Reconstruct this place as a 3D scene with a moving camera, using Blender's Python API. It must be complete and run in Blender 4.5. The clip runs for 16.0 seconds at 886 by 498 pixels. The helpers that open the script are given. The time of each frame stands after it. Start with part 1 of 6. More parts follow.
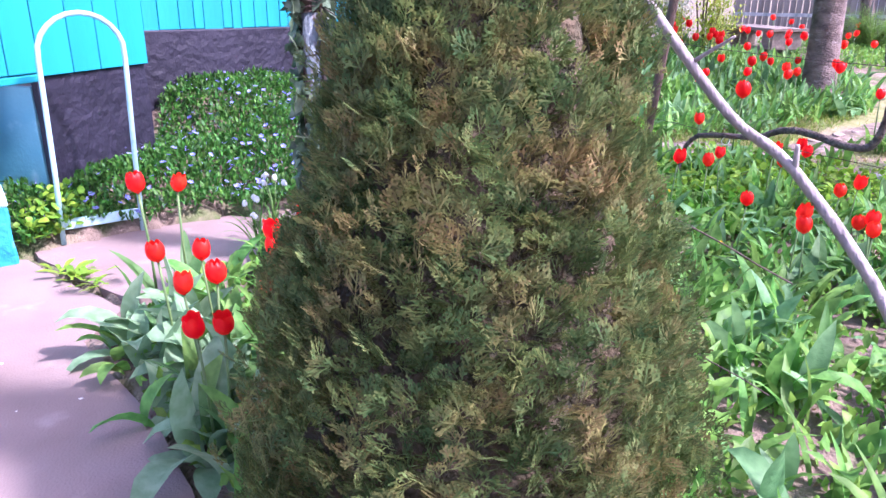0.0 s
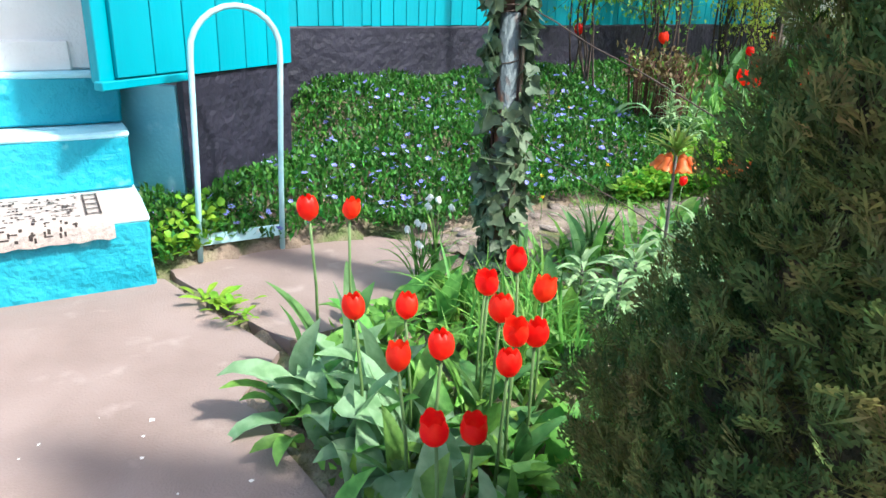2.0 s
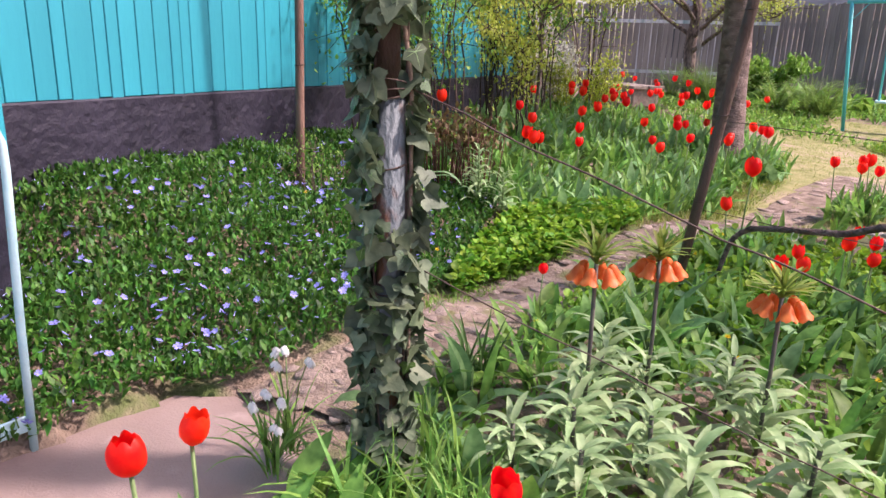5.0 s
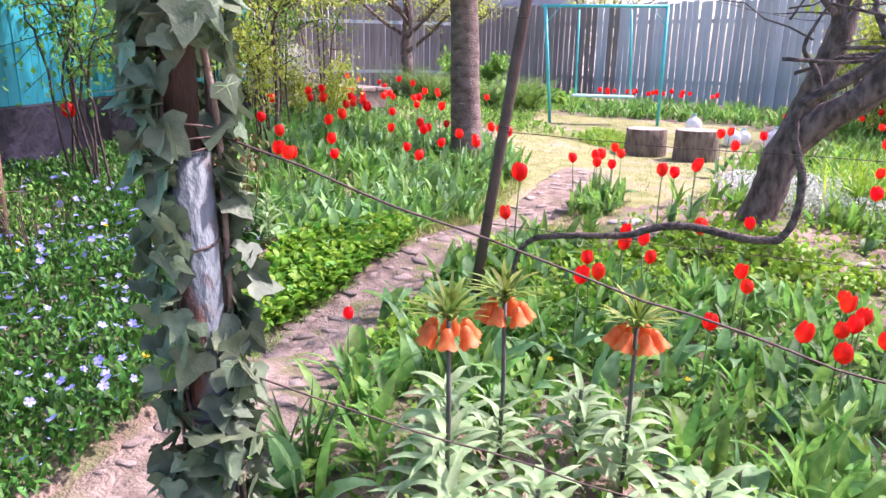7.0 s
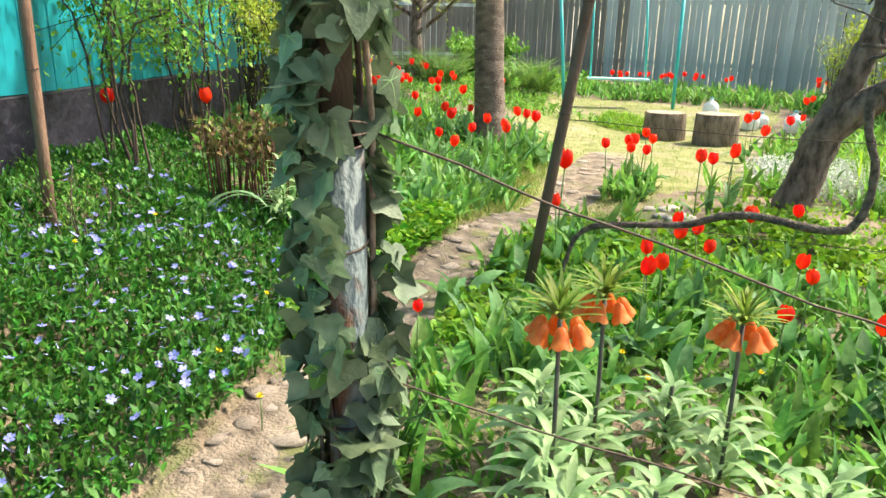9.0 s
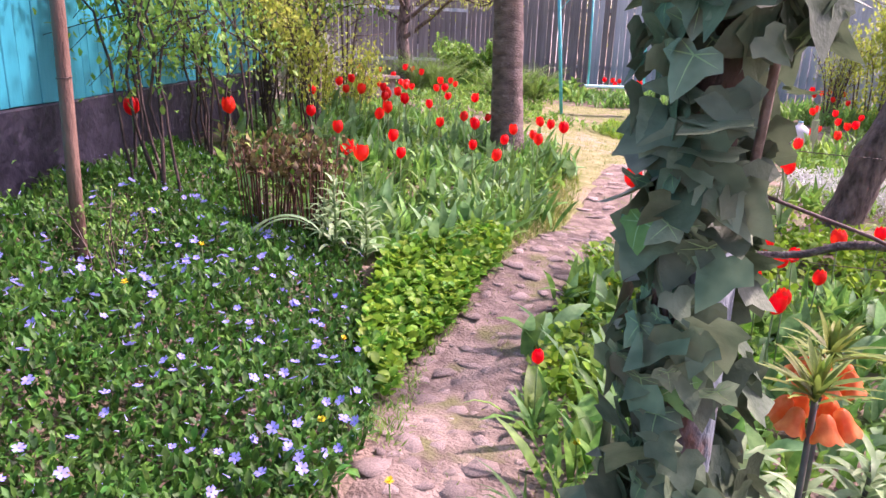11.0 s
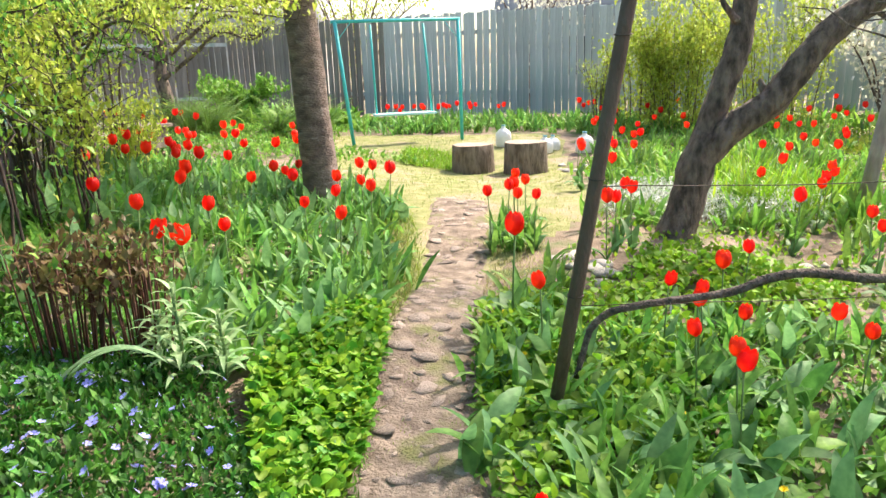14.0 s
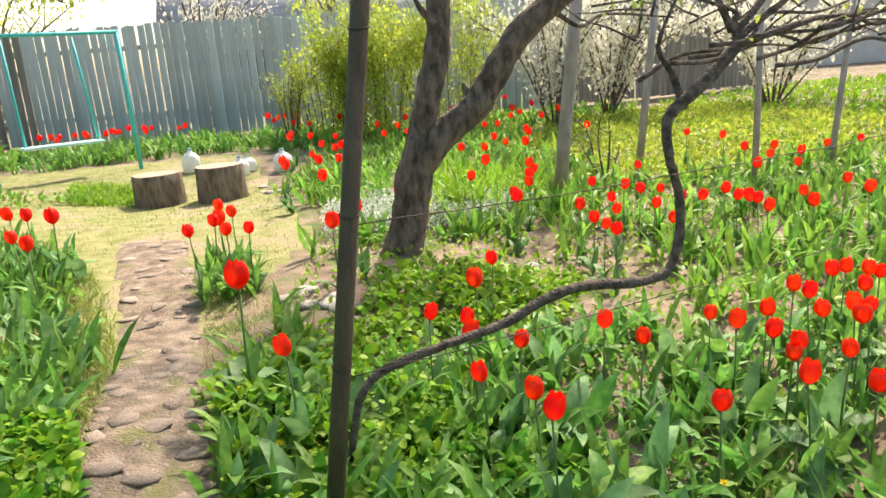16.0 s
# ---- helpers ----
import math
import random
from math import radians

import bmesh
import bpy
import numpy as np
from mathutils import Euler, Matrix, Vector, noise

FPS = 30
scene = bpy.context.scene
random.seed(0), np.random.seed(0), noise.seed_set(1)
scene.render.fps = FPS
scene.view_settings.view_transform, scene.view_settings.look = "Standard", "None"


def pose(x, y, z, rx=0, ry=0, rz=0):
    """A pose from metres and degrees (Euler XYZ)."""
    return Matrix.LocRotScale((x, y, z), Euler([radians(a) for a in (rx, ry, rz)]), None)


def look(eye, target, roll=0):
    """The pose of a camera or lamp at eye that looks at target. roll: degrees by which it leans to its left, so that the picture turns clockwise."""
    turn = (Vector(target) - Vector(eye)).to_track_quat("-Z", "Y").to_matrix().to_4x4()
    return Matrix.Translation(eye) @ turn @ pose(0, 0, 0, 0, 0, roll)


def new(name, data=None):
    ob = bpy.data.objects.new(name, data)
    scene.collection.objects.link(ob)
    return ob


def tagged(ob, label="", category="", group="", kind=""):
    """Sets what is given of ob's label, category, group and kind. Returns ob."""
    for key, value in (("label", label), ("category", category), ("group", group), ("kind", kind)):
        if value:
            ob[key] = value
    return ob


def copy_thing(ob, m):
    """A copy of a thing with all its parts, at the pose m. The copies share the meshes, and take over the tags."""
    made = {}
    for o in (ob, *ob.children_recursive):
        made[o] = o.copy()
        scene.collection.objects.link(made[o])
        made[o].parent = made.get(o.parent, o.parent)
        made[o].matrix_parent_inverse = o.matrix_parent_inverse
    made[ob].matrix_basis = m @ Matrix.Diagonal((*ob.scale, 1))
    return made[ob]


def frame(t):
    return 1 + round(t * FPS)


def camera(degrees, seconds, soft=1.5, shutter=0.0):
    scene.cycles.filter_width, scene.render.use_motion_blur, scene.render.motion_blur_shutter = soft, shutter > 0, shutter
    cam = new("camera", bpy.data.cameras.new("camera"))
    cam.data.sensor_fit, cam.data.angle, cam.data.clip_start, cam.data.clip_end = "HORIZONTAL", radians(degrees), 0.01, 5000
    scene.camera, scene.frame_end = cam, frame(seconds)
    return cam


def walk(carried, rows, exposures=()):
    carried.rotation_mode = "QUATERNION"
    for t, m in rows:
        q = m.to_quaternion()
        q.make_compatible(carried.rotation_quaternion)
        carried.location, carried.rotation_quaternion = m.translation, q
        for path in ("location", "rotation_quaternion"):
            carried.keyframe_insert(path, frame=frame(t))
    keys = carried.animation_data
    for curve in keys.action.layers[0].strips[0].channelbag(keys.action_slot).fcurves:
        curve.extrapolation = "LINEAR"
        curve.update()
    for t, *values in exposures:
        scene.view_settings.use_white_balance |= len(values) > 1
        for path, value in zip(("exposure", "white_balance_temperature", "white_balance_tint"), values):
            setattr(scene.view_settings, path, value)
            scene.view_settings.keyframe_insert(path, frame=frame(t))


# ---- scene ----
cam = camera(64.2, 16.0)
EXPOSURE = [(0, 1.65, 5500, 46), (0.5, 1.5, 5600, 26), (1.2, 1.4, 5700, 4), (2.5, 1.1, 6400, 4), (4, 0.9, 7000, 30), (6.5, 1.4, 6300, 40), (7.1, 1.55, 6200, 42), (7.6, 1.55, 7100, -4), (9.1, 1.45, 7500, 2), (11.4, 1.36, 6500, 58), (12.2, 1.55, 6700, 28), (13, 1.55, 6900, 14), (16, 1.3, 7800, 10)]
PATH = [
    (0, (3.989, -0.15, 1.202), (2.188, 0.39, 0.52), 0.6),
    (0.5, (3.857, -0.19, 1.19), (2.007, 0.166, 0.519), 1.2),
    (1, (3.702, -0.269, 1.165), (1.842, 0.021, 0.487), 2.0),
    (1.5, (3.522, -0.417, 1.183), (1.67, -0.085, 0.504), 1.0),
    (2, (3.378, -0.497, 1.179), (1.533, -0.144, 0.495), 1.9),
    (2.5, (3.169, -0.526, 1.173), (1.324, -0.178, 0.484), 1.6),
    (3, (3.005, -0.531, 1.189), (1.152, -0.18, 0.523), 2.2),
    (3.5, (2.799, -0.553, 1.183), (0.993, 0.041, 0.563), 3.2),
    (4, (2.633, -0.653, 1.205), (0.933, 0.231, 0.63), 1.5),
    (4.2, (2.592, -0.68, 1.21), (0.921, 0.26, 0.638), 1.5),
    (6.3, (2.119, -0.578, 1.308), (0.752, 0.776, 0.763), 1.8),
    (6.5, (2.061, -0.568, 1.304), (0.79, 0.874, 0.752), 1.9),
    (7, (1.922, -0.57, 1.295), (0.837, 1.021, 0.758), 1.1),
    (7.5, (1.887, -0.652, 1.32), (0.931, 1.022, 0.786), 0.2),
    (8, (1.849, -0.684, 1.323), (0.964, 1.03, 0.796), 0.9),
    (8.5, (1.802, -0.717, 1.314), (0.872, 0.962, 0.753), 1.6),
    (9, (1.652, -0.678, 1.307), (0.584, 0.908, 0.722), 1.2),
    (9.2, (1.579, -0.652, 1.3), (0.443, 0.884, 0.708), 1.5),
    (11.3, (0.954, -0.642, 1.308), (-0.008, 1.016, 0.736), 1.5),
    (11.5, (0.933, -0.65, 1.317), (-0.027, 1.007, 0.741), 1.0),
    (12, (0.795, -0.553, 1.317), (-0.187, 1.09, 0.739), 0.0),
    (12.5, (0.671, -0.432, 1.326), (-0.187, 1.286, 0.768), -0.2),
    (13, (0.59, -0.32, 1.329), (-0.176, 1.447, 0.791), -0.3),
    (13.5, (0.423, -0.221, 1.334), (-0.12, 1.631, 0.809), -0.9),
    (14, (0.306, -0.198, 1.373), (-0.116, 1.691, 0.868), -2.0),
    (14.5, (0.248, -0.083, 1.36), (-0.051, 1.828, 0.851), -1.8),
    (15, (0.204, 0.09, 1.362), (0.022, 2.008, 0.826), -2.3),
    (15.5, (0.205, 0.258, 1.357), (0.266, 2.189, 0.842), -1.7),
    (16, (0.158, 0.419, 1.353), (0.559, 2.31, 0.84), -4.3),
]
walk(cam, [(t, look(eye, target, roll)) for t, eye, target, roll in PATH], EXPOSURE)

# world, sun
SUN_EL, SUN_AZ = radians(50), radians(36)
world = bpy.data.worlds.new("world")
scene.world = world
world.use_nodes = True
_n = world.node_tree.nodes
_sky = _n.new("ShaderNodeTexSky")
_sky.sky_type = "NISHITA"
_sky.sun_disc = False
_sky.sun_elevation = SUN_EL
_sky.sun_rotation = SUN_AZ
_sky.air_density, _sky.dust_density = 1.0, 3.0
world.node_tree.links.new(_sky.outputs[0], _n["Background"].inputs[0])
_n["Background"].inputs[1].default_value = 0.15
sun = new("sun", bpy.data.lights.new("sun", "SUN"))
sun.data.energy, sun.data.angle, sun.data.color = 3.5, radians(4), (1.0, 0.95, 0.87)
sun.matrix_world = look((0, 0, 30), (-math.sin(SUN_AZ) * math.cos(SUN_EL) * 10, -math.cos(SUN_AZ) * math.cos(SUN_EL) * 10, 30 - math.sin(SUN_EL) * 10))


# ---- materials ----
def mat(name, a, b, scale=8.0, rough=0.7, bump=0.2, detail=5.0, metal=0.0, spread=0.0, shift=0.0, translucent=0.0,
        fine=60.0, spec=0.4, c=None, cscale=1.5, cedge=(0.5, 0.65), stretch=(1, 1, 1), by="island"):
    """A surface mixed of colours a and b by noise at one scale, c in patches of another, lightly bumped."""
    m = bpy.data.materials.new(name)
    m.use_nodes = True
    t = m.node_tree
    n, l = t.nodes, t.links
    p = n["Principled BSDF"]
    p.inputs["Roughness"].default_value = rough
    p.inputs["Metallic"].default_value = metal
    p.inputs["Specular IOR Level"].default_value = spec
    co = n.new("ShaderNodeTexCoord")
    mp = n.new("ShaderNodeMapping")
    mp.inputs["Scale"].default_value = stretch
    l.new(co.outputs["Object"], mp.inputs[0])
    n1 = n.new("ShaderNodeTexNoise")
    n1.inputs["Scale"].default_value, n1.inputs["Detail"].default_value = scale, detail
    l.new(mp.outputs[0], n1.inputs[0])
    r1 = n.new("ShaderNodeValToRGB")
    r1.color_ramp.elements[0].position, r1.color_ramp.elements[1].position = 0.35, 0.65
    r1.color_ramp.elements[0].color, r1.color_ramp.elements[1].color = (*a, 1), (*b, 1)
    l.new(n1.outputs[0], r1.inputs[0])
    col = r1.outputs[0]
    if c:
        n2 = n.new("ShaderNodeTexNoise")
        n2.inputs["Scale"].default_value, n2.inputs["Detail"].default_value = cscale, 6
        l.new(mp.outputs[0], n2.inputs[0])
        r2 = n.new("ShaderNodeValToRGB")
        r2.color_ramp.elements[0].position, r2.color_ramp.elements[1].position = cedge
        l.new(n2.outputs[0], r2.inputs[0])
        mx = n.new("ShaderNodeMixRGB")
        mx.inputs[2].default_value = (*c, 1)
        l.new(r2.outputs[0], mx.inputs[0])
        l.new(col, mx.inputs[1])
        col = mx.outputs[0]
    if spread or shift:
        if by == "island":
            rnd = n.new("ShaderNodeNewGeometry").outputs["Random Per Island"]
        else:
            rnd = n.new("ShaderNodeObjectInfo").outputs["Random"]
        hs = n.new("ShaderNodeHueSaturation")
        v = n.new("ShaderNodeMapRange")
        v.inputs[3].default_value, v.inputs[4].default_value = 1 - spread, 1 + spread
        h = n.new("ShaderNodeMapRange")
        h.inputs[3].default_value, h.inputs[4].default_value = 0.5 - shift, 0.5 + shift
        l.new(rnd, v.inputs[0])
        mul = n.new("ShaderNodeMath")
        mul.operation = "MULTIPLY"
        mul.inputs[1].default_value = 7.31
        fr = n.new("ShaderNodeMath")
        fr.operation = "FRACT"
        l.new(rnd, mul.inputs[0])
        l.new(mul.outputs[0], fr.inputs[0])
        l.new(fr.outputs[0], h.inputs[0])
        l.new(v.outputs[0], hs.inputs["Value"])
        l.new(h.outputs[0], hs.inputs["Hue"])
        l.new(col, hs.inputs["Color"])
        col = hs.outputs[0]
    l.new(col, p.inputs["Base Color"])
    if bump:
        n3 = n.new("ShaderNodeTexNoise")
        n3.inputs["Scale"].default_value, n3.inputs["Detail"].default_value = fine, 4
        l.new(mp.outputs[0], n3.inputs[0])
        ad = n.new("ShaderNodeMath")
        ad.operation = "ADD"
        l.new(n3.outputs[0], ad.inputs[0])
        l.new(n1.outputs[0], ad.inputs[1])
        bm_ = n.new("ShaderNodeBump")
        bm_.inputs["Strength"].default_value, bm_.inputs["Distance"].default_value = bump, 0.02
        l.new(ad.outputs[0], bm_.inputs["Height"])
        l.new(bm_.outputs[0], p.inputs["Normal"])
    if translucent:
        tr = n.new("ShaderNodeBsdfTranslucent")
        l.new(col, tr.inputs[0])
        ms = n.new("ShaderNodeMixShader")
        ms.inputs[0].default_value = translucent
        l.new(p.outputs[0], ms.inputs[1])
        l.new(tr.outputs[0], ms.inputs[2])
        l.new(ms.outputs[0], n["Material Output"].inputs[0])
    return m


def leafmat(name, a, b, tr=0.35, spread=0.3, shift=0.02, rough=0.5, by="island", spec=0.35):
    return mat(name, a, b, scale=25, rough=rough, bump=0.15, spread=spread, shift=shift, translucent=tr, fine=150, detail=2, by=by, spec=spec)


M = dict(
    soil=mat("soil", (0.16, 0.115, 0.085), (0.30, 0.225, 0.17), 5, 0.95, 0.9, 8, fine=70, c=(0.09, 0.13, 0.035), cscale=2.2, cedge=(0.5, 0.62)),
    lawn=mat("lawn_soil", (0.17, 0.19, 0.055), (0.30, 0.28, 0.13), 7, 0.95, 0.8, 8, fine=90, c=(0.33, 0.26, 0.18), cscale=1.6, cedge=(0.52, 0.66)),
    concrete=mat("concrete", (0.21, 0.15, 0.13), (0.27, 0.20, 0.178), 2.5, 0.8, 0.25, 8, fine=120, c=(0.36, 0.28, 0.25), cscale=6, cedge=(0.6, 0.8)),
    flake=mat("white_flake", (0.6, 0.55, 0.52), (0.7, 0.66, 0.62), 20, 0.9, 0.2),
    cobble=mat("path_stone", (0.27, 0.21, 0.18), (0.42, 0.33, 0.28), 8, 0.85, 0.6, 8, fine=90, c=(0.2, 0.17, 0.15), cscale=12, spread=0.25, by="object"),
    pathsoil=mat("path_soil", (0.13, 0.095, 0.075), (0.31, 0.24, 0.19), 11, 0.95, 0.8, 8, fine=80, c=(0.15, 0.15, 0.06), cscale=5, cedge=(0.55, 0.68)),
    cyan=mat("turquoise_paint", (0.004, 0.235, 0.30), (0.007, 0.28, 0.35), 3, 0.45, 0.12, 5, fine=40, spread=0.07, by="object", stretch=(1, 1, 0.25)),
    cyanstep=mat("turquoise_concrete_paint", (0.010, 0.26, 0.35), (0.03, 0.34, 0.43), 3, 0.55, 0.9, 9, fine=22, c=(0.25, 0.62, 0.66), cscale=5, cedge=(0.62, 0.74)),
    paleblue=mat("pale_blue_paint", (0.13, 0.36, 0.44), (0.18, 0.43, 0.49), 5, 0.5, 0.15, 6, fine=50, c=(0.40, 0.62, 0.64), cscale=9, cedge=(0.6, 0.8)),
    archpaint=mat("arch_paint", (0.36, 0.60, 0.66), (0.45, 0.68, 0.72), 9, 0.45, 0.15, 5, c=(0.5, 0.62, 0.6), cscale=20, cedge=(0.62, 0.7)),
    nose=mat("worn_edge_paint", (0.40, 0.72, 0.80), (0.52, 0.80, 0.85), 5, 0.6, 0.5, 8, fine=40),
    dark=mat("dark_foundation_paint", (0.011, 0.010, 0.020), (0.021, 0.019, 0.034), 4, 0.6, 0.9, 9, fine=18, c=(0.026, 0.024, 0.038), cscale=9, cedge=(0.62, 0.75)),
    white=mat("white_wall_paint", (0.74, 0.72, 0.70), (0.82, 0.80, 0.78), 4, 0.6, 0.3, 6),
    rug=mat("rug_light", (0.42, 0.35, 0.32), (0.55, 0.47, 0.42), 60, 0.95, 0.6, fine=300),
    rugdark=mat("rug_dark", (0.05, 0.035, 0.035), (0.1, 0.08, 0.07), 60, 0.95, 0.6, fine=300),
    rust=mat("rusty_steel", (0.09, 0.055, 0.042), (0.15, 0.095, 0.075), 14, 0.8, 0.5, 8, fine=90, c=(0.16, 0.10, 0.075), cscale=8, cedge=(0.55, 0.75), stretch=(1, 1, 0.4)),
    rustlight=mat("light_rusty_steel", (0.17, 0.09, 0.065), (0.25, 0.15, 0.11), 14, 0.8, 0.4, 8, fine=90, stretch=(1, 1, 0.3)),
    postpaint=mat("flaking_post_paint", (0.09, 0.12, 0.13), (0.15, 0.18, 0.19), 9, 0.6, 0.6, 8, fine=60, c=(0.12, 0.055, 0.03), cscale=14, cedge=(0.47, 0.57), stretch=(1, 1, 0.5)),
    wire=mat("rusty_wire", (0.06, 0.04, 0.035), (0.11, 0.075, 0.06), 40, 0.7, 0.2, metal=0.3),
    bark=mat("bark", (0.055, 0.04, 0.034), (0.22, 0.165, 0.14), 18, 0.95, 1.0, 9, fine=60, c=(0.22, 0.17, 0.16), cscale=10, cedge=(0.6, 0.72), stretch=(1, 1, 0.45)),
    cherrybark=mat("ringed_bark", (0.11, 0.08, 0.07), (0.26, 0.19, 0.17), 9, 0.9, 1.0, 9, fine=50, c=(0.30, 0.24, 0.22), cscale=12, cedge=(0.6, 0.7), stretch=(0.8, 0.8, 1.5)),
    vine=mat("vine_bark", (0.075, 0.057, 0.05), (0.22, 0.165, 0.14), 30, 0.95, 1.0, 6, fine=110),
    twig=mat("twig_bark", (0.09, 0.06, 0.05), (0.16, 0.115, 0.09), 20, 0.9, 0.3),
    darktwig=mat("dark_twig_bark", (0.04, 0.028, 0.024), (0.09, 0.06, 0.05), 20, 0.9, 0.3),
    redstem=mat("red_brown_stem", (0.07, 0.026, 0.018), (0.13, 0.05, 0.032), 20, 0.8, 0.2, spread=0.3),
    greywood=mat("pale_grey_stick", (0.26, 0.22, 0.21), (0.38, 0.33, 0.31), 20, 0.9, 0.5, stretch=(1, 1, 0.3)),
    fence=mat("weathered_fence_board", (0.41, 0.435, 0.43), (0.60, 0.62, 0.60), 4, 0.9, 0.7, 8, fine=60, spread=0.16, shift=0.02, by="object", stretch=(3, 3, 0.25), c=(0.15, 0.27, 0.25), cscale=1.2, cedge=(0.5, 0.7)),
    # brown boards, darkened further for the shade on the fence's left part
    fencewarm=mat("brown_shaded_fence_board", (0.17, 0.15, 0.13), (0.29, 0.26, 0.23), 4, 0.9, 0.7, 8, fine=60, spread=0.16, by="object", stretch=(3, 3, 0.25)),
    swing=mat("swing_paint", (0.03, 0.42, 0.43), (0.05, 0.50, 0.50), 9, 0.45, 0.2, 4),
    seat=mat("seat_paint", (0.35, 0.68, 0.66), (0.5, 0.75, 0.72), 9, 0.5, 0.2, 4),
    stumpbark=mat("stump_bark", (0.10, 0.075, 0.055), (0.23, 0.18, 0.14), 22, 0.95, 1.0, 8, fine=60, stretch=(1, 1, 0.3)),
    stumptop=mat("cut_wood", (0.32, 0.23, 0.18), (0.42, 0.32, 0.25), 12, 0.9, 0.4, 8, fine=60),
    jug=mat("cloudy_plastic", (0.72, 0.74, 0.74), (0.82, 0.84, 0.84), 12, 0.35, 0.1, translucent=0.3),
    stone=mat("pale_stone", (0.38, 0.34, 0.31), (0.52, 0.48, 0.44), 9, 0.9, 0.5, spread=0.2, by="object"),
    plank=mat("old_plank", (0.16, 0.13, 0.11), (0.27, 0.22, 0.18), 8, 0.9, 0.6, 8, stretch=(0.3, 2, 2)),
    red=mat("tulip_petal", (0.90, 0.016, 0.008), (0.96, 0.045, 0.015), 30, 0.4, 0.1, 3, spread=0.08, shift=0.003, translucent=0.42, by="object", spec=0.3),
    pinkpetal=mat("pink_tulip_petal", (0.80, 0.05, 0.12), (0.88, 0.12, 0.20), 30, 0.4, 0.1, 3, translucent=0.35),
    orange=mat("orange_petal", (0.78, 0.15, 0.03), (0.88, 0.26, 0.07), 40, 0.45, 0.1, 3, translucent=0.35),
    yellow=mat("yellow_petal", (0.85, 0.62, 0.01), (0.9, 0.7, 0.03), 40, 0.6, 0.2, 3, translucent=0.2),
    whitepetal=mat("white_petal", (0.8, 0.8, 0.78), (0.88, 0.88, 0.85), 40, 0.5, 0.1, 3, translucent=0.3),
    violet=mat("violet_petal", (0.22, 0.22, 0.70), (0.36, 0.37, 0.86), 40, 0.5, 0.1, 3, spread=0.15, translucent=0.3, by="object"),
    violetfar=mat("small_violet_petal", (0.30, 0.30, 0.74), (0.46, 0.46, 0.88), 40, 0.5, 0.1, 3, translucent=0.3),
    tulipleaf=leafmat("tulip_leaf", (0.075, 0.19, 0.05), (0.13, 0.27, 0.085), 0.4, 0.25, 0.012, by="object"),
    freshgreen=leafmat("fresh_green_leaf", (0.075, 0.25, 0.02), (0.165, 0.40, 0.04), 0.4, 0.35, 0.02),
    tulipfol=leafmat("tulip_foliage", (0.10, 0.25, 0.045), (0.20, 0.42, 0.085), 0.42, 0.35, 0.02),
    fritleaf=leafmat("crown_imperial_leaf", (0.21, 0.35, 0.15), (0.34, 0.48, 0.25), 0.35, 0.25, 0.015),
    stem=leafmat("green_stem", (0.10, 0.19, 0.06), (0.14, 0.24, 0.08), 0.1, 0.2),
    darkstem=mat("dark_stem", (0.07, 0.06, 0.06), (0.12, 0.12, 0.09), 20, 0.6, 0.1),
    peri=leafmat("periwinkle_leaf", (0.024, 0.095, 0.015), (0.075, 0.23, 0.03), 0.35, 0.5, 0.02),
    lime=leafmat("light_green_leaf", (0.16, 0.33, 0.022), (0.27, 0.46, 0.04), 0.4, 0.3, 0.02),
    green=leafmat("mid_green_leaf", (0.12, 0.27, 0.04), (0.22, 0.42, 0.07), 0.4, 0.35, 0.02),
    grass=leafmat("grass_blade", (0.16, 0.25, 0.035), (0.26, 0.34, 0.07), 0.35, 0.4, 0.03),
    fern=leafmat("fern_frond", (0.12, 0.24, 0.04), (0.19, 0.33, 0.07), 0.4, 0.25, 0.02),
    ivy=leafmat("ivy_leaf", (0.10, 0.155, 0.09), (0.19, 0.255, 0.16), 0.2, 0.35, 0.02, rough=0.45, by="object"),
    # the ivy leaf again, its colour darkened as shade between the leaves
    ivyshade=leafmat("shaded_ivy_leaf", (0.07, 0.11, 0.06), (0.15, 0.20, 0.115), 0.2, 0.4, 0.02),
    paleleaf=leafmat("pale_tulip_leaf", (0.18, 0.32, 0.15), (0.28, 0.43, 0.24), 0.35, 0.15, 0.01),
    ivyyoung=leafmat("young_ivy_leaf", (0.09, 0.20, 0.05), (0.14, 0.28, 0.07), 0.25, 0.3, 0.02, rough=0.35, by="object"),
    thuja=mat("thuja_scale_leaf", (0.075, 0.135, 0.045), (0.19, 0.245, 0.075), 14, 0.7, 0.15, 3, spread=0.4, shift=0.03, translucent=0.42, fine=150, spec=0.2, c=(0.28, 0.22, 0.085), cscale=9, cedge=(0.48, 0.70)),
    weedyellow=leafmat("yellow_green_weed", (0.30, 0.40, 0.04), (0.46, 0.52, 0.09), 0.4, 0.3, 0.02),
    thujain=mat("thuja_twigs_and_shade", (0.045, 0.045, 0.022), (0.13, 0.095, 0.055), 30, 0.95, 1.0, 6),
    silver=leafmat("silver_leaf", (0.55, 0.58, 0.54), (0.7, 0.72, 0.68), 0.2, 0.2, 0.01),
    shrub=leafmat("young_shrub_leaf", (0.32, 0.42, 0.05), (0.48, 0.55, 0.11), 0.45, 0.3, 0.02),
    blossom=leafmat("blossom", (0.62, 0.62, 0.50), (0.78, 0.76, 0.68), 0.35, 0.1, 0.02),
    drygrass=leafmat("dry_grass_blade", (0.28, 0.30, 0.09), (0.42, 0.40, 0.17), 0.35, 0.3, 0.02),
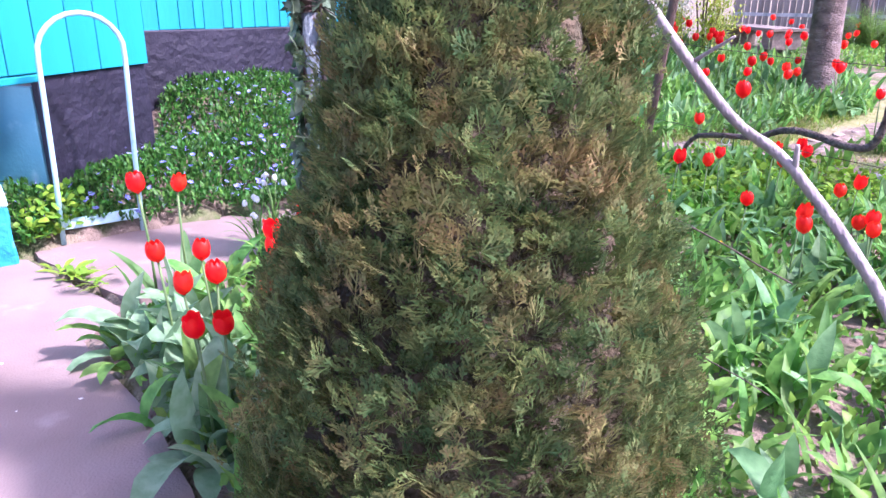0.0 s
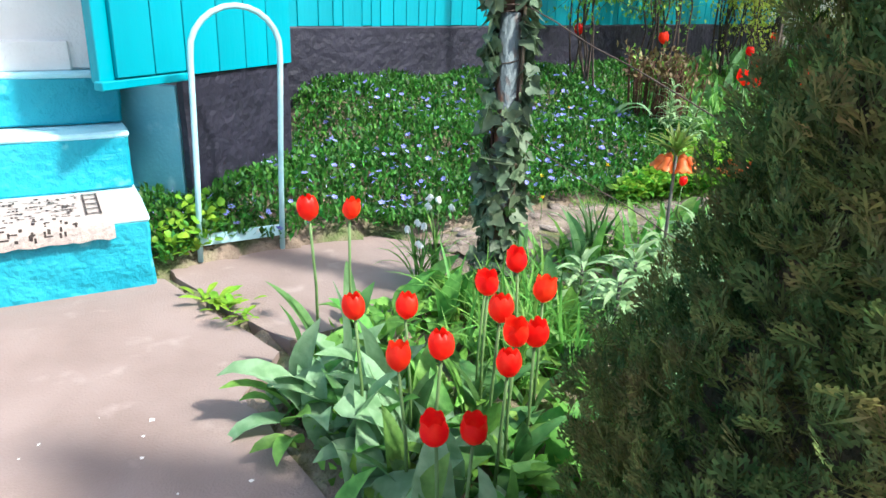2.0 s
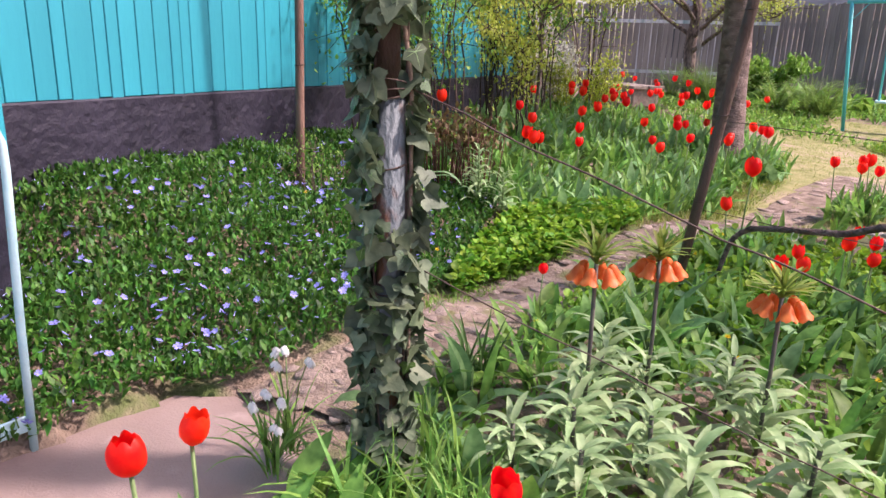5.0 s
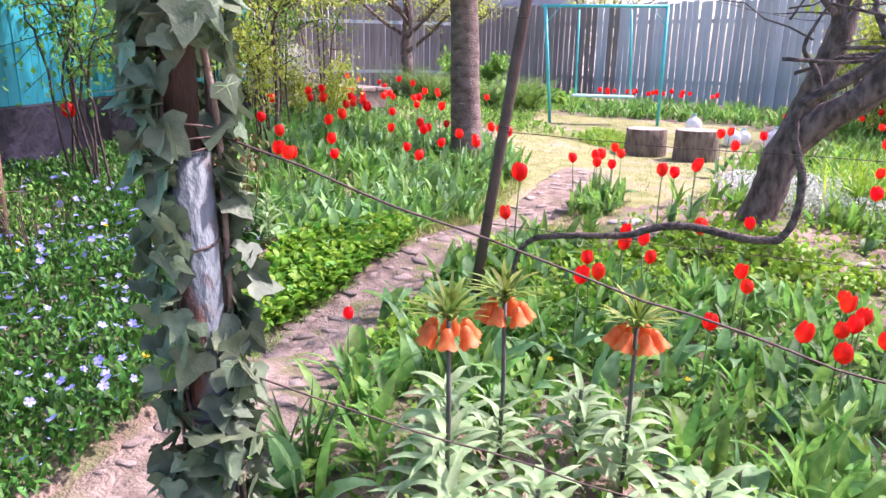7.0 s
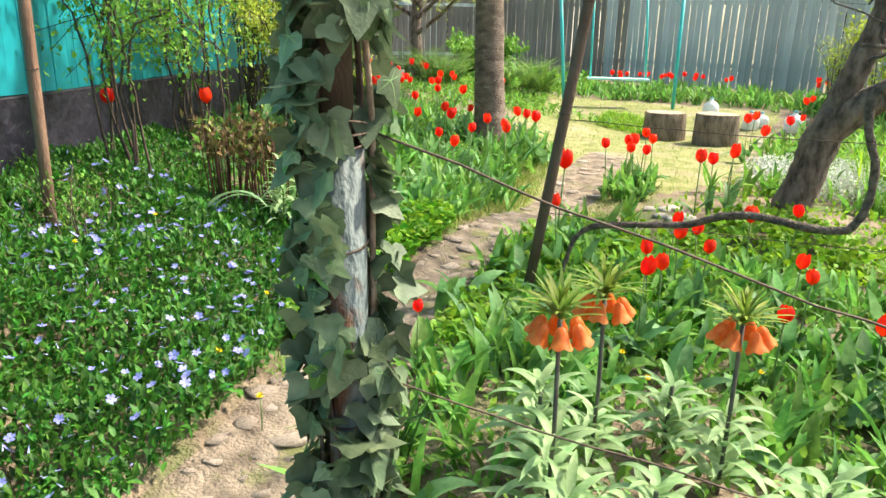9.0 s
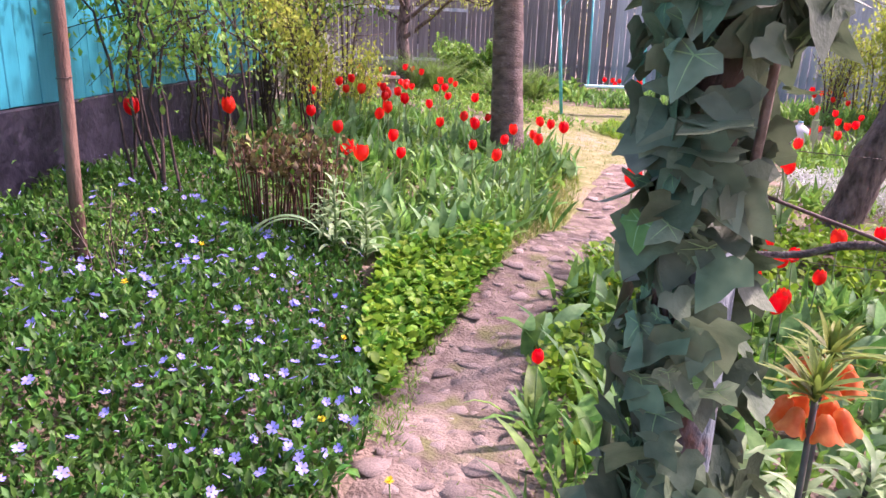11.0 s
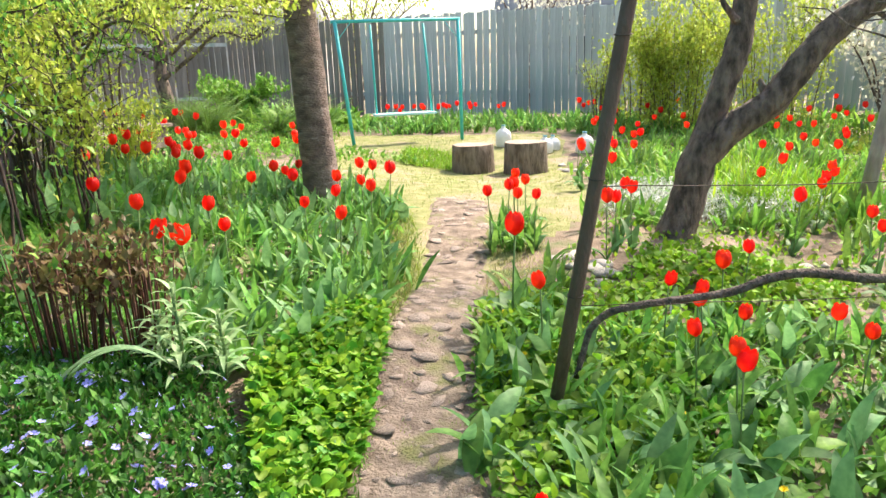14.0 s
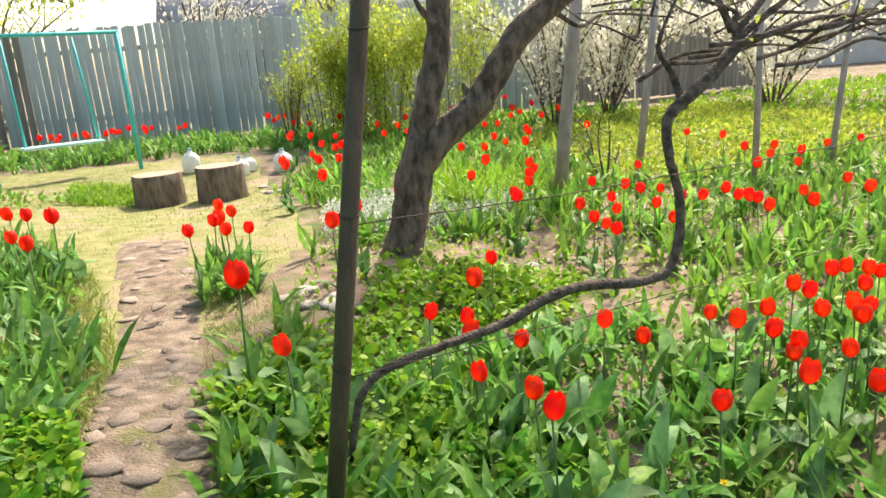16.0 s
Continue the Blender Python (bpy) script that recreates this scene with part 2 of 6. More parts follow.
    bronze=leafmat("bronze_young_leaf", (0.11, 0.065, 0.035), (0.19, 0.15, 0.055), 0.3, 0.35, 0.03),
    ivystem=mat("ivy_stem_bark", (0.20, 0.14, 0.10), (0.33, 0.25, 0.19), 25, 0.9, 0.5),
    tulipgrey=leafmat("grey_green_tulip_leaf", (0.12, 0.27, 0.10), (0.21, 0.40, 0.16), 0.38, 0.3, 0.012),
    dry=leafmat("dry_leaf", (0.17, 0.12, 0.06), (0.28, 0.21, 0.12), 0.2, 0.4, 0.02),
    roofing=mat("far_roof", (0.30, 0.30, 0.31), (0.42, 0.42, 0.43), 2, 0.8, 0.2),
    plaster=mat("far_plaster", (0.5, 0.48, 0.45), (0.6, 0.58, 0.54), 2, 0.9, 0.2),
    glass=mat("far_window_glass", (0.03, 0.04, 0.05), (0.05, 0.06, 0.07), 2, 0.15, 0.0),
)

# ---- shape helpers ----
rng = np.random.default_rng(7)

def mesh_of(name, V, F, material, smooth=False):
    """A mesh from an array of vertices and one array of faces, or a list of such arrays of triangles and of quads."""
    me = bpy.data.meshes.new(name)
    Fs = F if isinstance(F, list) else [F]
    Fs = [np.asarray(f, np.int32) for f in Fs if len(f)]
    V = np.asarray(V, np.float32)
    me.vertices.add(len(V))
    me.vertices.foreach_set("co", V.ravel())
    loops = np.concatenate([f.ravel() for f in Fs])
    sizes = np.concatenate([np.full(len(f), f.shape[1], np.int32) for f in Fs])
    me.loops.add(len(loops))
    me.loops.foreach_set("vertex_index", loops)
    me.polygons.add(len(sizes))
    me.polygons.foreach_set("loop_start", np.r_[0, np.cumsum(sizes)[:-1]].astype(np.int32))
    if smooth:
        me.polygons.foreach_set("use_smooth", np.ones(len(sizes), bool))
    me.update(calc_edges=True)
    me.validate()
    for m in material if isinstance(material, (list, tuple)) else [material]:
        me.materials.append(m)
    return me


def part(name, me, parent=None, label="", m=None, kind=""):
    ob = new(name, me)
    if parent:
        ob.parent = parent
    if m is not None:
        ob.matrix_basis = m
    if label or kind:
        tagged(ob, label, kind=kind)
    return ob


def empty(name, m=None):
    ob = new(name)
    ob.empty_display_size = 0.1
    if m is not None:
        ob.matrix_basis = m
    return ob


def join(pieces):
    """Joins (V, F) pieces, F an array of quads."""
    vs, fs, n = [], [], 0
    for V, F in pieces:
        vs.append(V)
        fs.append(np.asarray(F) + n)
        n += len(V)
    return np.concatenate(vs), np.concatenate(fs)


def grid_faces(rows, cols, wrap=False):
    f = []
    for i in range(rows - 1):
        for j in range(cols if wrap else cols - 1):
            k = (j + 1) % cols
            f.append((i * cols + j, i * cols + k, (i + 1) * cols + k, (i + 1) * cols + j))
    return np.array(f)


def blade(L, W, n=5, bend=0.8, lean=0.3, fold=0.25, peak=0.4, twist=0.0, tip=0.02):
    """A leaf from the origin, rising and bending towards +y, folded along its midrib."""
    s = np.linspace(0, 1, n + 1)
    ang = lean + bend * s**1.3
    step = L / n
    y = np.r_[0, np.cumsum(np.sin((ang[1:] + ang[:-1]) / 2)) * step]
    z = np.r_[0, np.cumsum(np.cos((ang[1:] + ang[:-1]) / 2)) * step]
    w = W * 0.5 * np.maximum(tip, np.where(s < peak, 0.35 + 0.65 * np.sin(s / peak * np.pi / 2), np.cos((s - peak) / (1 - peak) * np.pi / 2) ** 0.8))
    V = []
    for i in range(n + 1):
        t = twist * s[i]
        for k in (-1, 0, 1):
            x, up = k * w[i], fold * w[i] * abs(k)
            V.append((x * math.cos(t), y[i] - up * math.cos(ang[i]) + x * math.sin(t), z[i] + up * math.sin(ang[i])))
    return np.array(V), grid_faces(n + 1, 3)


def tube(pts, rad, sides=8, bump=0.0, seed=1, cap=True):
    pts = np.asarray(pts, float)
    rad = np.broadcast_to(np.asarray(rad, float), (len(pts),))
    r = np.random.default_rng(seed)
    tang = np.gradient(pts, axis=0)
    tang /= np.linalg.norm(tang, axis=1)[:, None] + 1e-9
    up = np.array([0.0, 0, 1]) if abs(tang[0][2]) < 0.9 else np.array([1.0, 0, 0])
    a = np.cross(up, tang[0])
    a /= np.linalg.norm(a)
    V = []
    for p, t, q in zip(pts, tang, rad):
        a = a - (a @ t) * t
        a /= np.linalg.norm(a) + 1e-9
        b = np.cross(t, a)
        for k in range(sides):
            c = 2 * math.pi * k / sides
            w = q * (1 + bump * r.uniform(-1, 1))
            V.append(p + w * (math.cos(c) * a + math.sin(c) * b))
    F = grid_faces(len(pts), sides, True)
    if cap:
        n = len(V)
        V += [pts[0], pts[-1]]
        m = (len(pts) - 1) * sides
        F = np.concatenate([F, [(n, (k + 1) % sides, k, n) for k in range(sides)], [(n + 1, m + k, m + (k + 1) % sides, n + 1) for k in range(sides)]])
        F = F
    return np.array(V), F


def clean(F):
    """Splits quads with a doubled corner from the rest, as [triangles, quads]."""
    F = np.asarray(F)
    d = F[:, 0] == F[:, 3]
    return [F[d][:, :3], F[~d]]


def smooth_line(pts, n=6):
    """Catmull-Rom through points."""
    p = [np.array(q, float) for q in pts]
    p = [2 * p[0] - p[1], *p, 2 * p[-1] - p[-2]]
    out = []
    for i in range(1, len(p) - 2):
        for k in range(n):
            t = k / n
            out.append(0.5 * (2 * p[i] + (p[i + 1] - p[i - 1]) * t + (2 * p[i - 1] - 5 * p[i] + 4 * p[i + 1] - p[i + 2]) * t * t + (3 * p[i] - p[i - 1] - 3 * p[i + 1] + p[i + 2]) * t**3))
    out.append(p[-2])
    return np.array(out)


def box_bm(sx, sy, sz, bevel=0.0, seg=1):
    bm = bmesh.new()
    bmesh.ops.create_cube(bm, size=1)
    for v in bm.verts:
        v.co = Vector((v.co.x * sx, v.co.y * sy, v.co.z * sz))
    if bevel:
        bmesh.ops.bevel(bm, geom=bm.edges[:], offset=bevel, segments=seg, affect="EDGES", profile=0.6)
    return bm


def bm_mesh(name, bm, material, smooth=False):
    me = bpy.data.meshes.new(name)
    bm.to_mesh(me)
    bm.free()
    me.materials.append(material)
    if smooth:
        for p in me.polygons:
            p.use_smooth = True
    return me


def box_mesh(name, sx, sy, sz, material, bevel=0.004, rough=0.0, cuts=0):
    bm = box_bm(sx, sy, sz, bevel)
    if cuts:
        bmesh.ops.subdivide_edges(bm, edges=bm.edges[:], cuts=cuts, use_grid_fill=True)
    if rough:
        for v in bm.verts:
            v.co += Vector(noise.noise_vector(v.co * 9)) * rough
    return bm_mesh(name, bm, material)


def rots(yaw, pitch=None, roll=None):
    """Rotation matrices: roll about z first, tilt about x, turn about z."""
    n = len(yaw)
    c, s = np.cos(yaw), np.sin(yaw)
    R = np.zeros((n, 3, 3))
    R[:, 0, 0], R[:, 0, 1], R[:, 1, 0], R[:, 1, 1], R[:, 2, 2] = c, -s, s, c, 1
    if pitch is not None:
        c, s = np.cos(pitch), np.sin(pitch)
        P = np.zeros((n, 3, 3))
        P[:, 0, 0], P[:, 1, 1], P[:, 1, 2], P[:, 2, 1], P[:, 2, 2] = 1, c, -s, s, c
        R = R @ P
    if roll is not None:
        c, s = np.cos(roll), np.sin(roll)
        P = np.zeros((n, 3, 3))
        P[:, 1, 1], P[:, 0, 0], P[:, 0, 2], P[:, 2, 0], P[:, 2, 2] = 1, c, s, -s, c
        R = R @ P
    return R


def scatter(templates, pos, yaw, size, pitch=None, roll=None, which=None):
    """One array of vertices and faces: a template at each place."""
    pos, yaw = np.asarray(pos, float), np.asarray(yaw, float)
    n = len(pos)
    size = np.broadcast_to(size, (n,))
    which = rng.integers(0, len(templates), n) if which is None else which
    R = rots(yaw, pitch, roll)
    vs, fs, off = [], [], 0
    for k, (V, F) in enumerate(templates):
        i = np.nonzero(which == k)[0]
        if not len(i):
            continue
        W = np.einsum("nij,vj->nvi", R[i], V) * size[i][:, None, None] + pos[i][:, None]
        vs.append(W.reshape(-1, 3))
        fs.append((np.asarray(F)[None] + (np.arange(len(i)) * len(V))[:, None, None] + off).reshape(-1, F.shape[1]))
        off += len(i) * len(V)
    return np.concatenate(vs), np.concatenate(fs)


# ---- the lie of the land ----
LAND = np.array([
    (0.5, -1.1, 0), (1.2, -0.6, 0), (2.4, -0.3, 0), (4, -0.2, 0), (-0.4, 1.5, 0), (0.2, 2.1, 0.02), (-0.6, 4.3, 0.02), (0.13, -0.66, 0),
    (0, -0.1, 0), (-0.6, -0.6, 0.24), (-0.10, -1.02, 0.17), (-0.32, -0.82, 0.22), (-0.2, -1.2, 0.17), (-0.5, 0.3, 0.12), (-1.35, -0.3, 0.56), (-1.0, 0.2, 0.34), (-1.9, 0.7, 0.56), (-1.6, 0.0, 0.56), (-2.3, 1.4, 0.56), (-3.0, 2.6, 0.54), (-3.9, 4.0, 0.52), (-1.5, 1.0, 0.26), (-4.4, 4.8, 0.52), (-2.6, 2.1, 0.55), (-3.4, 3.3, 0.52), (-1.9, 2.2, 0.2), (-2.5, 2.9, 0.26),
    (-1.8, 5.1, 0.15), (-1.6, 3.1, 0.12), (-3.5, 10.4, 0.17), (-1.9, 11.2, 0.18), (-1.0, 9.1, -0.03), (0.8, 4.5, 0.08), (2.6, 6.5, 0.0), (1, 3.5, -0.05), (1.6, 2.3, -0.06),
])
LAND2 = np.array([(2.2, 4.4, -0.10), (3.5, 3.2, -0.12), (-1, 15, 0.2), (5, 14, 0.2), (-9, 17, 0.2), (3, 1, 0), (0.8, 0.3, 0), (-5, 8, 0.28), (-6.2, 8.5, 0.42), (2, -3, 0), (6, 4, -0.15), (-8, 10, 0.3), (9, 9, 0.15)])
LAND = np.concatenate([LAND, LAND2])


def ground_z(x, y):
    x, y = np.asarray(x, float), np.asarray(y, float)
    w = ((x[..., None] - LAND[:, 0]) ** 2 + (y[..., None] - LAND[:, 1]) ** 2 + 0.05) ** -1.5
    return (w * LAND[:, 2]).sum(-1) / w.sum(-1)


def gz(x, y):
    return float(ground_z(x, y))


def inside(x, y, poly):
    x, y = np.asarray(x), np.asarray(y)
    r = np.zeros(x.shape, bool)
    j = len(poly) - 1
    for i in range(len(poly)):
        (xi, yi), (xj, yj) = poly[i], poly[j]
        r ^= ((yi > y) != (yj > y)) & (x < (xj - xi) * (y - yi) / (yj - yi + 1e-12) + xi)
        j = i
    return r


def spots(n, poly, avoid=()):
    """n places at random on the ground within poly."""
    p = np.array(poly)
    out = []
    have = 0
    while have < n:
        q = rng.uniform(p.min(0), p.max(0), (n * 2, 2))
        k = inside(q[:, 0], q[:, 1], poly)
        for a in avoid:
            k &= ~inside(q[:, 0], q[:, 1], a)
        out.append(q[k])
        have += k.sum()
    q = np.concatenate(out)[:n]
    return np.c_[q, ground_z(q[:, 0], q[:, 1])]


# the path's edges, from the slab to the lawn
PATH_L = [(0.10, 0.0), (0.02, 0.45), (-0.10, 0.85), (-0.30, 1.15), (-0.45, 1.5), (-0.48, 1.95), (-0.58, 2.5), (-0.68, 3.2), (-0.75, 3.8), (-0.9, 4.7), (-1.2, 6.2)]
PATH_R = [(0.62, 0.3), (0.45, 0.75), (0.28, 1.1), (0.10, 1.45), (-0.08, 1.95), (-0.2, 2.5), (-0.32, 3.2), (-0.39, 3.9), (-0.52, 5.0), (-0.7, 6.2)]
PATH_POLY = PATH_L + PATH_R[::-1]
SLAB1 = [(0.47, -1.13), (0.82, -0.90), (1.17, -0.63), (1.44, -0.73), (1.63, -0.64), (2.05, -0.45), (2.39, -0.33), (3.3, -0.15), (4.6, 0.1), (5.2, -3.5), (0.9, -3.5), (0.45, -1.2)]
SLAB2 = [(0.36, -1.13), (0.28, -0.98), (0.12, -0.64), (-0.02, -0.2), (0.10, -0.02), (0.3, 0.05), (0.66, 0.02), (0.86, -0.14), (1.10, -0.60), (0.80, -0.84), (0.45, -1.09)]
WALL_A, WALL_B = (-1.35, -0.45), (-4.60, 5.10)

# ---- ground ----
def make_ground():
    xs = np.concatenate([np.linspace(-3000, -60, 8), np.linspace(-40, -8, 14), np.linspace(-7, 7, 141), np.linspace(8, 40, 14), np.linspace(60, 3000, 8)])
    ys = np.concatenate([np.linspace(-3000, -60, 8), np.linspace(-40, -5, 14), np.linspace(-4, 12, 161), np.linspace(13, 40, 14), np.linspace(60, 3000, 8)])
    X, Y = np.meshgrid(xs, ys)
    near = (abs(X) < 8) & (Y > -5) & (Y < 13)
    Z = ground_z(X, Y)
    Z = Z + near * rng.uniform(-0.008, 0.008, X.shape)
    Z = Z - 0.02 * inside(X, Y, PATH_POLY)
    pave = inside(X, Y, SLAB1) | inside(X, Y, SLAB2)
    Z = np.where(pave, -0.06, Z)
    V = np.c_[X.ravel(), Y.ravel(), Z.ravel()]
    F = grid_faces(len(ys), len(xs))
    me = mesh_of("ground", V, F, [M["soil"], M["lawn"]], True)
    cx, cy = V[F][:, :, 0].mean(1), V[F][:, :, 1].mean(1)
    lawn = inside(cx, cy, [(-1.3, 4.2), (-0.75, 3.7), (-0.3, 4.4), (0.3, 6.0), (0.0, 8.2), (-0.3, 12), (-4.5, 12), (-3.5, 8.6), (-1.6, 6.0)])
    idx = np.where(lawn, 1, 0)
    me.polygons.foreach_set("material_index", idx.astype(np.int32))
    return tagged(new("ground", me), "brown garden soil and sparse trodden lawn", "ground", kind="structure")


make_ground()


def make_path():
    L, R = smooth_line([(*p, 0) for p in PATH_L], 8), smooth_line([(*p, 0) for p in PATH_R], 8)
    t = np.linspace(0, 1, 90)
    Lr = np.array([np.interp(t, np.linspace(0, 1, len(L)), L[:, k]) for k in (0, 1)]).T
    Rr = np.array([np.interp(t, np.linspace(0, 1, len(R)), R[:, k]) for k in (0, 1)]).T
    V = []
    for i in range(90):
        e1, e2 = 0.03 * noise.noise(Vector((i * 0.3, 0, 0))), 0.03 * noise.noise(Vector((i * 0.3, 5, 0)))
        for k in np.linspace(-0.06, 1.06, 13):
            p = Lr[i] + (Rr[i] - Lr[i]) * (k + (e1 if k < 0.5 else e2) * 2)
            edge = min(1.0, min(k + 0.06, 1.06 - k) * 8)
            V.append((*p, gz(*p) - 0.012 + 0.017 * edge + 0.006 * noise.noise(Vector((p[0] * 14, p[1] * 14, 0)))))
    me = mesh_of("path", V, grid_faces(90, 13), M["pathsoil"], True)
    return tagged(new("path", me), "trodden brown earth path with rounded stones set in it", "path", kind="structure"), Lr, Rr


path, PATH_LR, PATH_RR = make_path()


def slab(poly, top, label):
    bm = bmesh.new()
    c = np.mean(poly, 0)
    pts = []
    n = len(poly)
    for i in range(n):
        a, b = np.array(poly[i]), np.array(poly[(i + 1) % n])
        for k in range(5):
            p = a + (b - a) * k / 5
            e = noise.noise(Vector((p[0] * 6, p[1] * 6, 0))) * 0.02
            pts.append(p + (p - c) / np.linalg.norm(p - c) * e)
    vs = [bm.verts.new((*p, top)) for p in pts]
    f = bm.faces.new(vs)
    r = bmesh.ops.extrude_face_region(bm, geom=[f])
    for v in r["geom"]:
        if isinstance(v, bmesh.types.BMVert):
            v.co.z -= 0.1
    bmesh.ops.recalc_face_normals(bm, faces=bm.faces)
    ob = new("pavement", bm_mesh("pavement", bm, M["concrete"]))
    return tagged(ob, label, "pavement", kind="structure")


slab1 = slab(SLAB1, 0.008, "worn pinkish-grey concrete slab by the steps with small white flakes")
slab2 = slab(SLAB2, 0.004, "rounded brownish concrete slab beside the arch")


# ---- house ----
A2, B2 = np.array(WALL_A), np.array(WALL_B)
WD = (B2 - A2) / np.linalg.norm(B2 - A2)
WN = np.array([WD[1], -WD[0]])
WANG = math.degrees(math.atan2(WD[1], WD[0]))


def wall_at(s, out, z):
    p = A2 + WD * s + WN * out
    return pose(p[0], p[1], z, 0, 0, WANG)


def make_house():
    house = tagged(empty("house"), "turquoise board-clad house on a dark painted foundation", "house")
    length = float(np.linalg.norm(B2 - A2))
    L2 = length + 0.6
    part("foundation", box_mesh("foundation", L2, 0.30, 1.4, M["dark"], 0.01, 0.006, 6), house, "rough dark violet foundation", wall_at(length - L2 / 2, -0.17, 0.245))
    part("wall", box_mesh("wall", L2, 0.14, 2.2, M["cyan"], 0.004), house, "", wall_at(length - L2 / 2, -0.13, 2.055))
    # far end wall
    part("wall", box_mesh("wall", 0.14, 4.0, 2.2, M["cyan"], 0.004), house, "", wall_at(length - 0.07, -2.25, 2.055))
    part("foundation", box_mesh("foundation", 0.2, 4.0, 1.4, M["dark"], 0.01), house, "", wall_at(length - 0.10, -2.32, 0.245))
    part("roof", box_mesh("roof", L2 + 0.8, 5.2, 0.12, M["roofing"], 0.01), house, "grey roof sheet", wall_at(length - L2 / 2, -2.2, 3.25))
    s = -0.6
    r = random.Random(3)
    meshes = {}
    while s < length:
        w = r.choice([0.075, 0.11, 0.15])
        k = round(w, 3)
        if k not in meshes:
            meshes[k] = box_mesh("board", w - 0.005, 0.02, 2.24, M["cyan"], 0.003)
        part("board", meshes[k], house, "", wall_at(s + w / 2, -0.045 + r.uniform(-0.002, 0.002), 2.065 + r.uniform(-0.004, 0.004)))
        s += w
    part("corner_board", box_mesh("corner_board", 0.08, 0.03, 2.24, M["cyan"], 0.003), house, "", wall_at(length - 0.03, -0.02, 2.065))
    return house


make_house()

# porch: stands out from the house's wall
PC, PL = np.array((-0.607, -0.596)), np.array((0.031, -1.039))
PD = (PL - PC) / np.linalg.norm(PL - PC)
PN = np.array([-PD[1], PD[0]])
if PN @ np.array([1, 1]) < 0:
    PN = -PN
PANG = math.degrees(math.atan2(PD[1], PD[0]))


def porch_at(s, out, z):
    p = PC + PD * s + PN * out
    return pose(p[0], p[1], z, 0, 0, PANG)


def make_porch():
    porch = tagged(empty("porch"), "turquoise board porch on a dark painted pier", "porch")
    W = float(np.linalg.norm(PL - PC))
    part("pier", box_mesh("pier", W, 0.06, 1.1, M["dark"], 0.012, 0.01, 8), porch, "rough dark violet pier with patched plaster", porch_at(W / 2 - 0.01, -0.05, 0.25))
    part("panel", box_mesh("panel", 0.50, 0.03, 0.96, M["paleblue"], 0.004), porch, "pale blue panel", porch_at(W - 0.03, -0.34, 0.26) @ pose(0, 0, 0, 0, 0, 90))
    part("pier_side", box_mesh("pier_side", 0.05, 0.5, 1.1, M["dark"], 0.012), porch, "", porch_at(0.02, -0.33, 0.25))
    part("wall", box_mesh("wall", 1.2, 0.05, 2.3, M["cyan"], 0.004), porch, "", porch_at(0.61, -0.05, 1.95))
    part("lip", box_mesh("lip", 0.46, 0.05, 0.035, M["cyan"], 0.004), porch, "thin ledge", porch_at(W + 0.22, -0.02, 0.79))
    r = random.Random(5)
    s = -0.005
    for i in range(6):
        w = [0.2, 0.17, 0.19, 0.21, 0.18, 0.2, 0.2, 0.2, 0.2][i]
        lo = 0.795 if s < W - 0.1 else 0.815
        part("board", box_mesh("board", w - 0.006, 0.022, 2.3, M["cyan"], 0.003), porch, "", porch_at(s + w / 2, -0.012 + r.uniform(-0.001, 0.001), lo + 1.15))
        s += w
    part("side_board", box_mesh("side_board", 0.022, 0.55, 2.3, M["cyan"], 0.003), porch, "", porch_at(-0.018, -0.32, 1.945))


make_porch()

# steps: front edge runs from SB, normal SN
SB = np.array((0.525, -1.15))
SD = np.array((0.32, -0.947))
SN = np.array((0.947, 0.32))
SANG = math.degrees(math.atan2(SD[1], SD[0]))


def step_at(s, out, z):
    p = SB + SD * s + SN * out
    return pose(p[0], p[1], z, 0, 0, SANG)


def make_steps():
    steps = tagged(empty("steps"), "rough concrete steps painted turquoise with pale worn edges", "steps")
    tops = (0.31, 0.565, 0.80)
    for i, back in enumerate((0.0, 0.44, 0.64)):
        d = 1.6 - back
        part("step", box_mesh("step", 2.6, d, tops[i] - (tops[i - 1] if i else -0.03) - 0.02, M["cyanstep"], 0.012, 0.012, 12), steps, "", step_at(1.3, -back - d / 2, (tops[i] + (tops[i - 1] if i else -0.03)) / 2 - 0.008))
        part("tread", box_mesh("tread", 2.61, d + 0.008, 0.03, M["nose"], 0.01, 0.007, 10), steps, "pale worn tread", step_at(1.3, -back - d / 2, tops[i] - 0.016))
    part("white_wall", box_mesh("white_wall", 2.6, 0.6, 1.6, M["white"], 0.01, 0.004, 6), steps, "white painted wall above the top step", step_at(1.3 - 0.045, -0.72 - 0.3, 0.80 + 0.8))
    part("ledge", box_mesh("ledge", 2.45, 0.03, 0.13, M["white"], 0.006, 0.002, 3), steps, "low plaster ledge", step_at(1.4, -0.72 + 0.012, 0.80 + 0.064))
    return steps


make_steps()

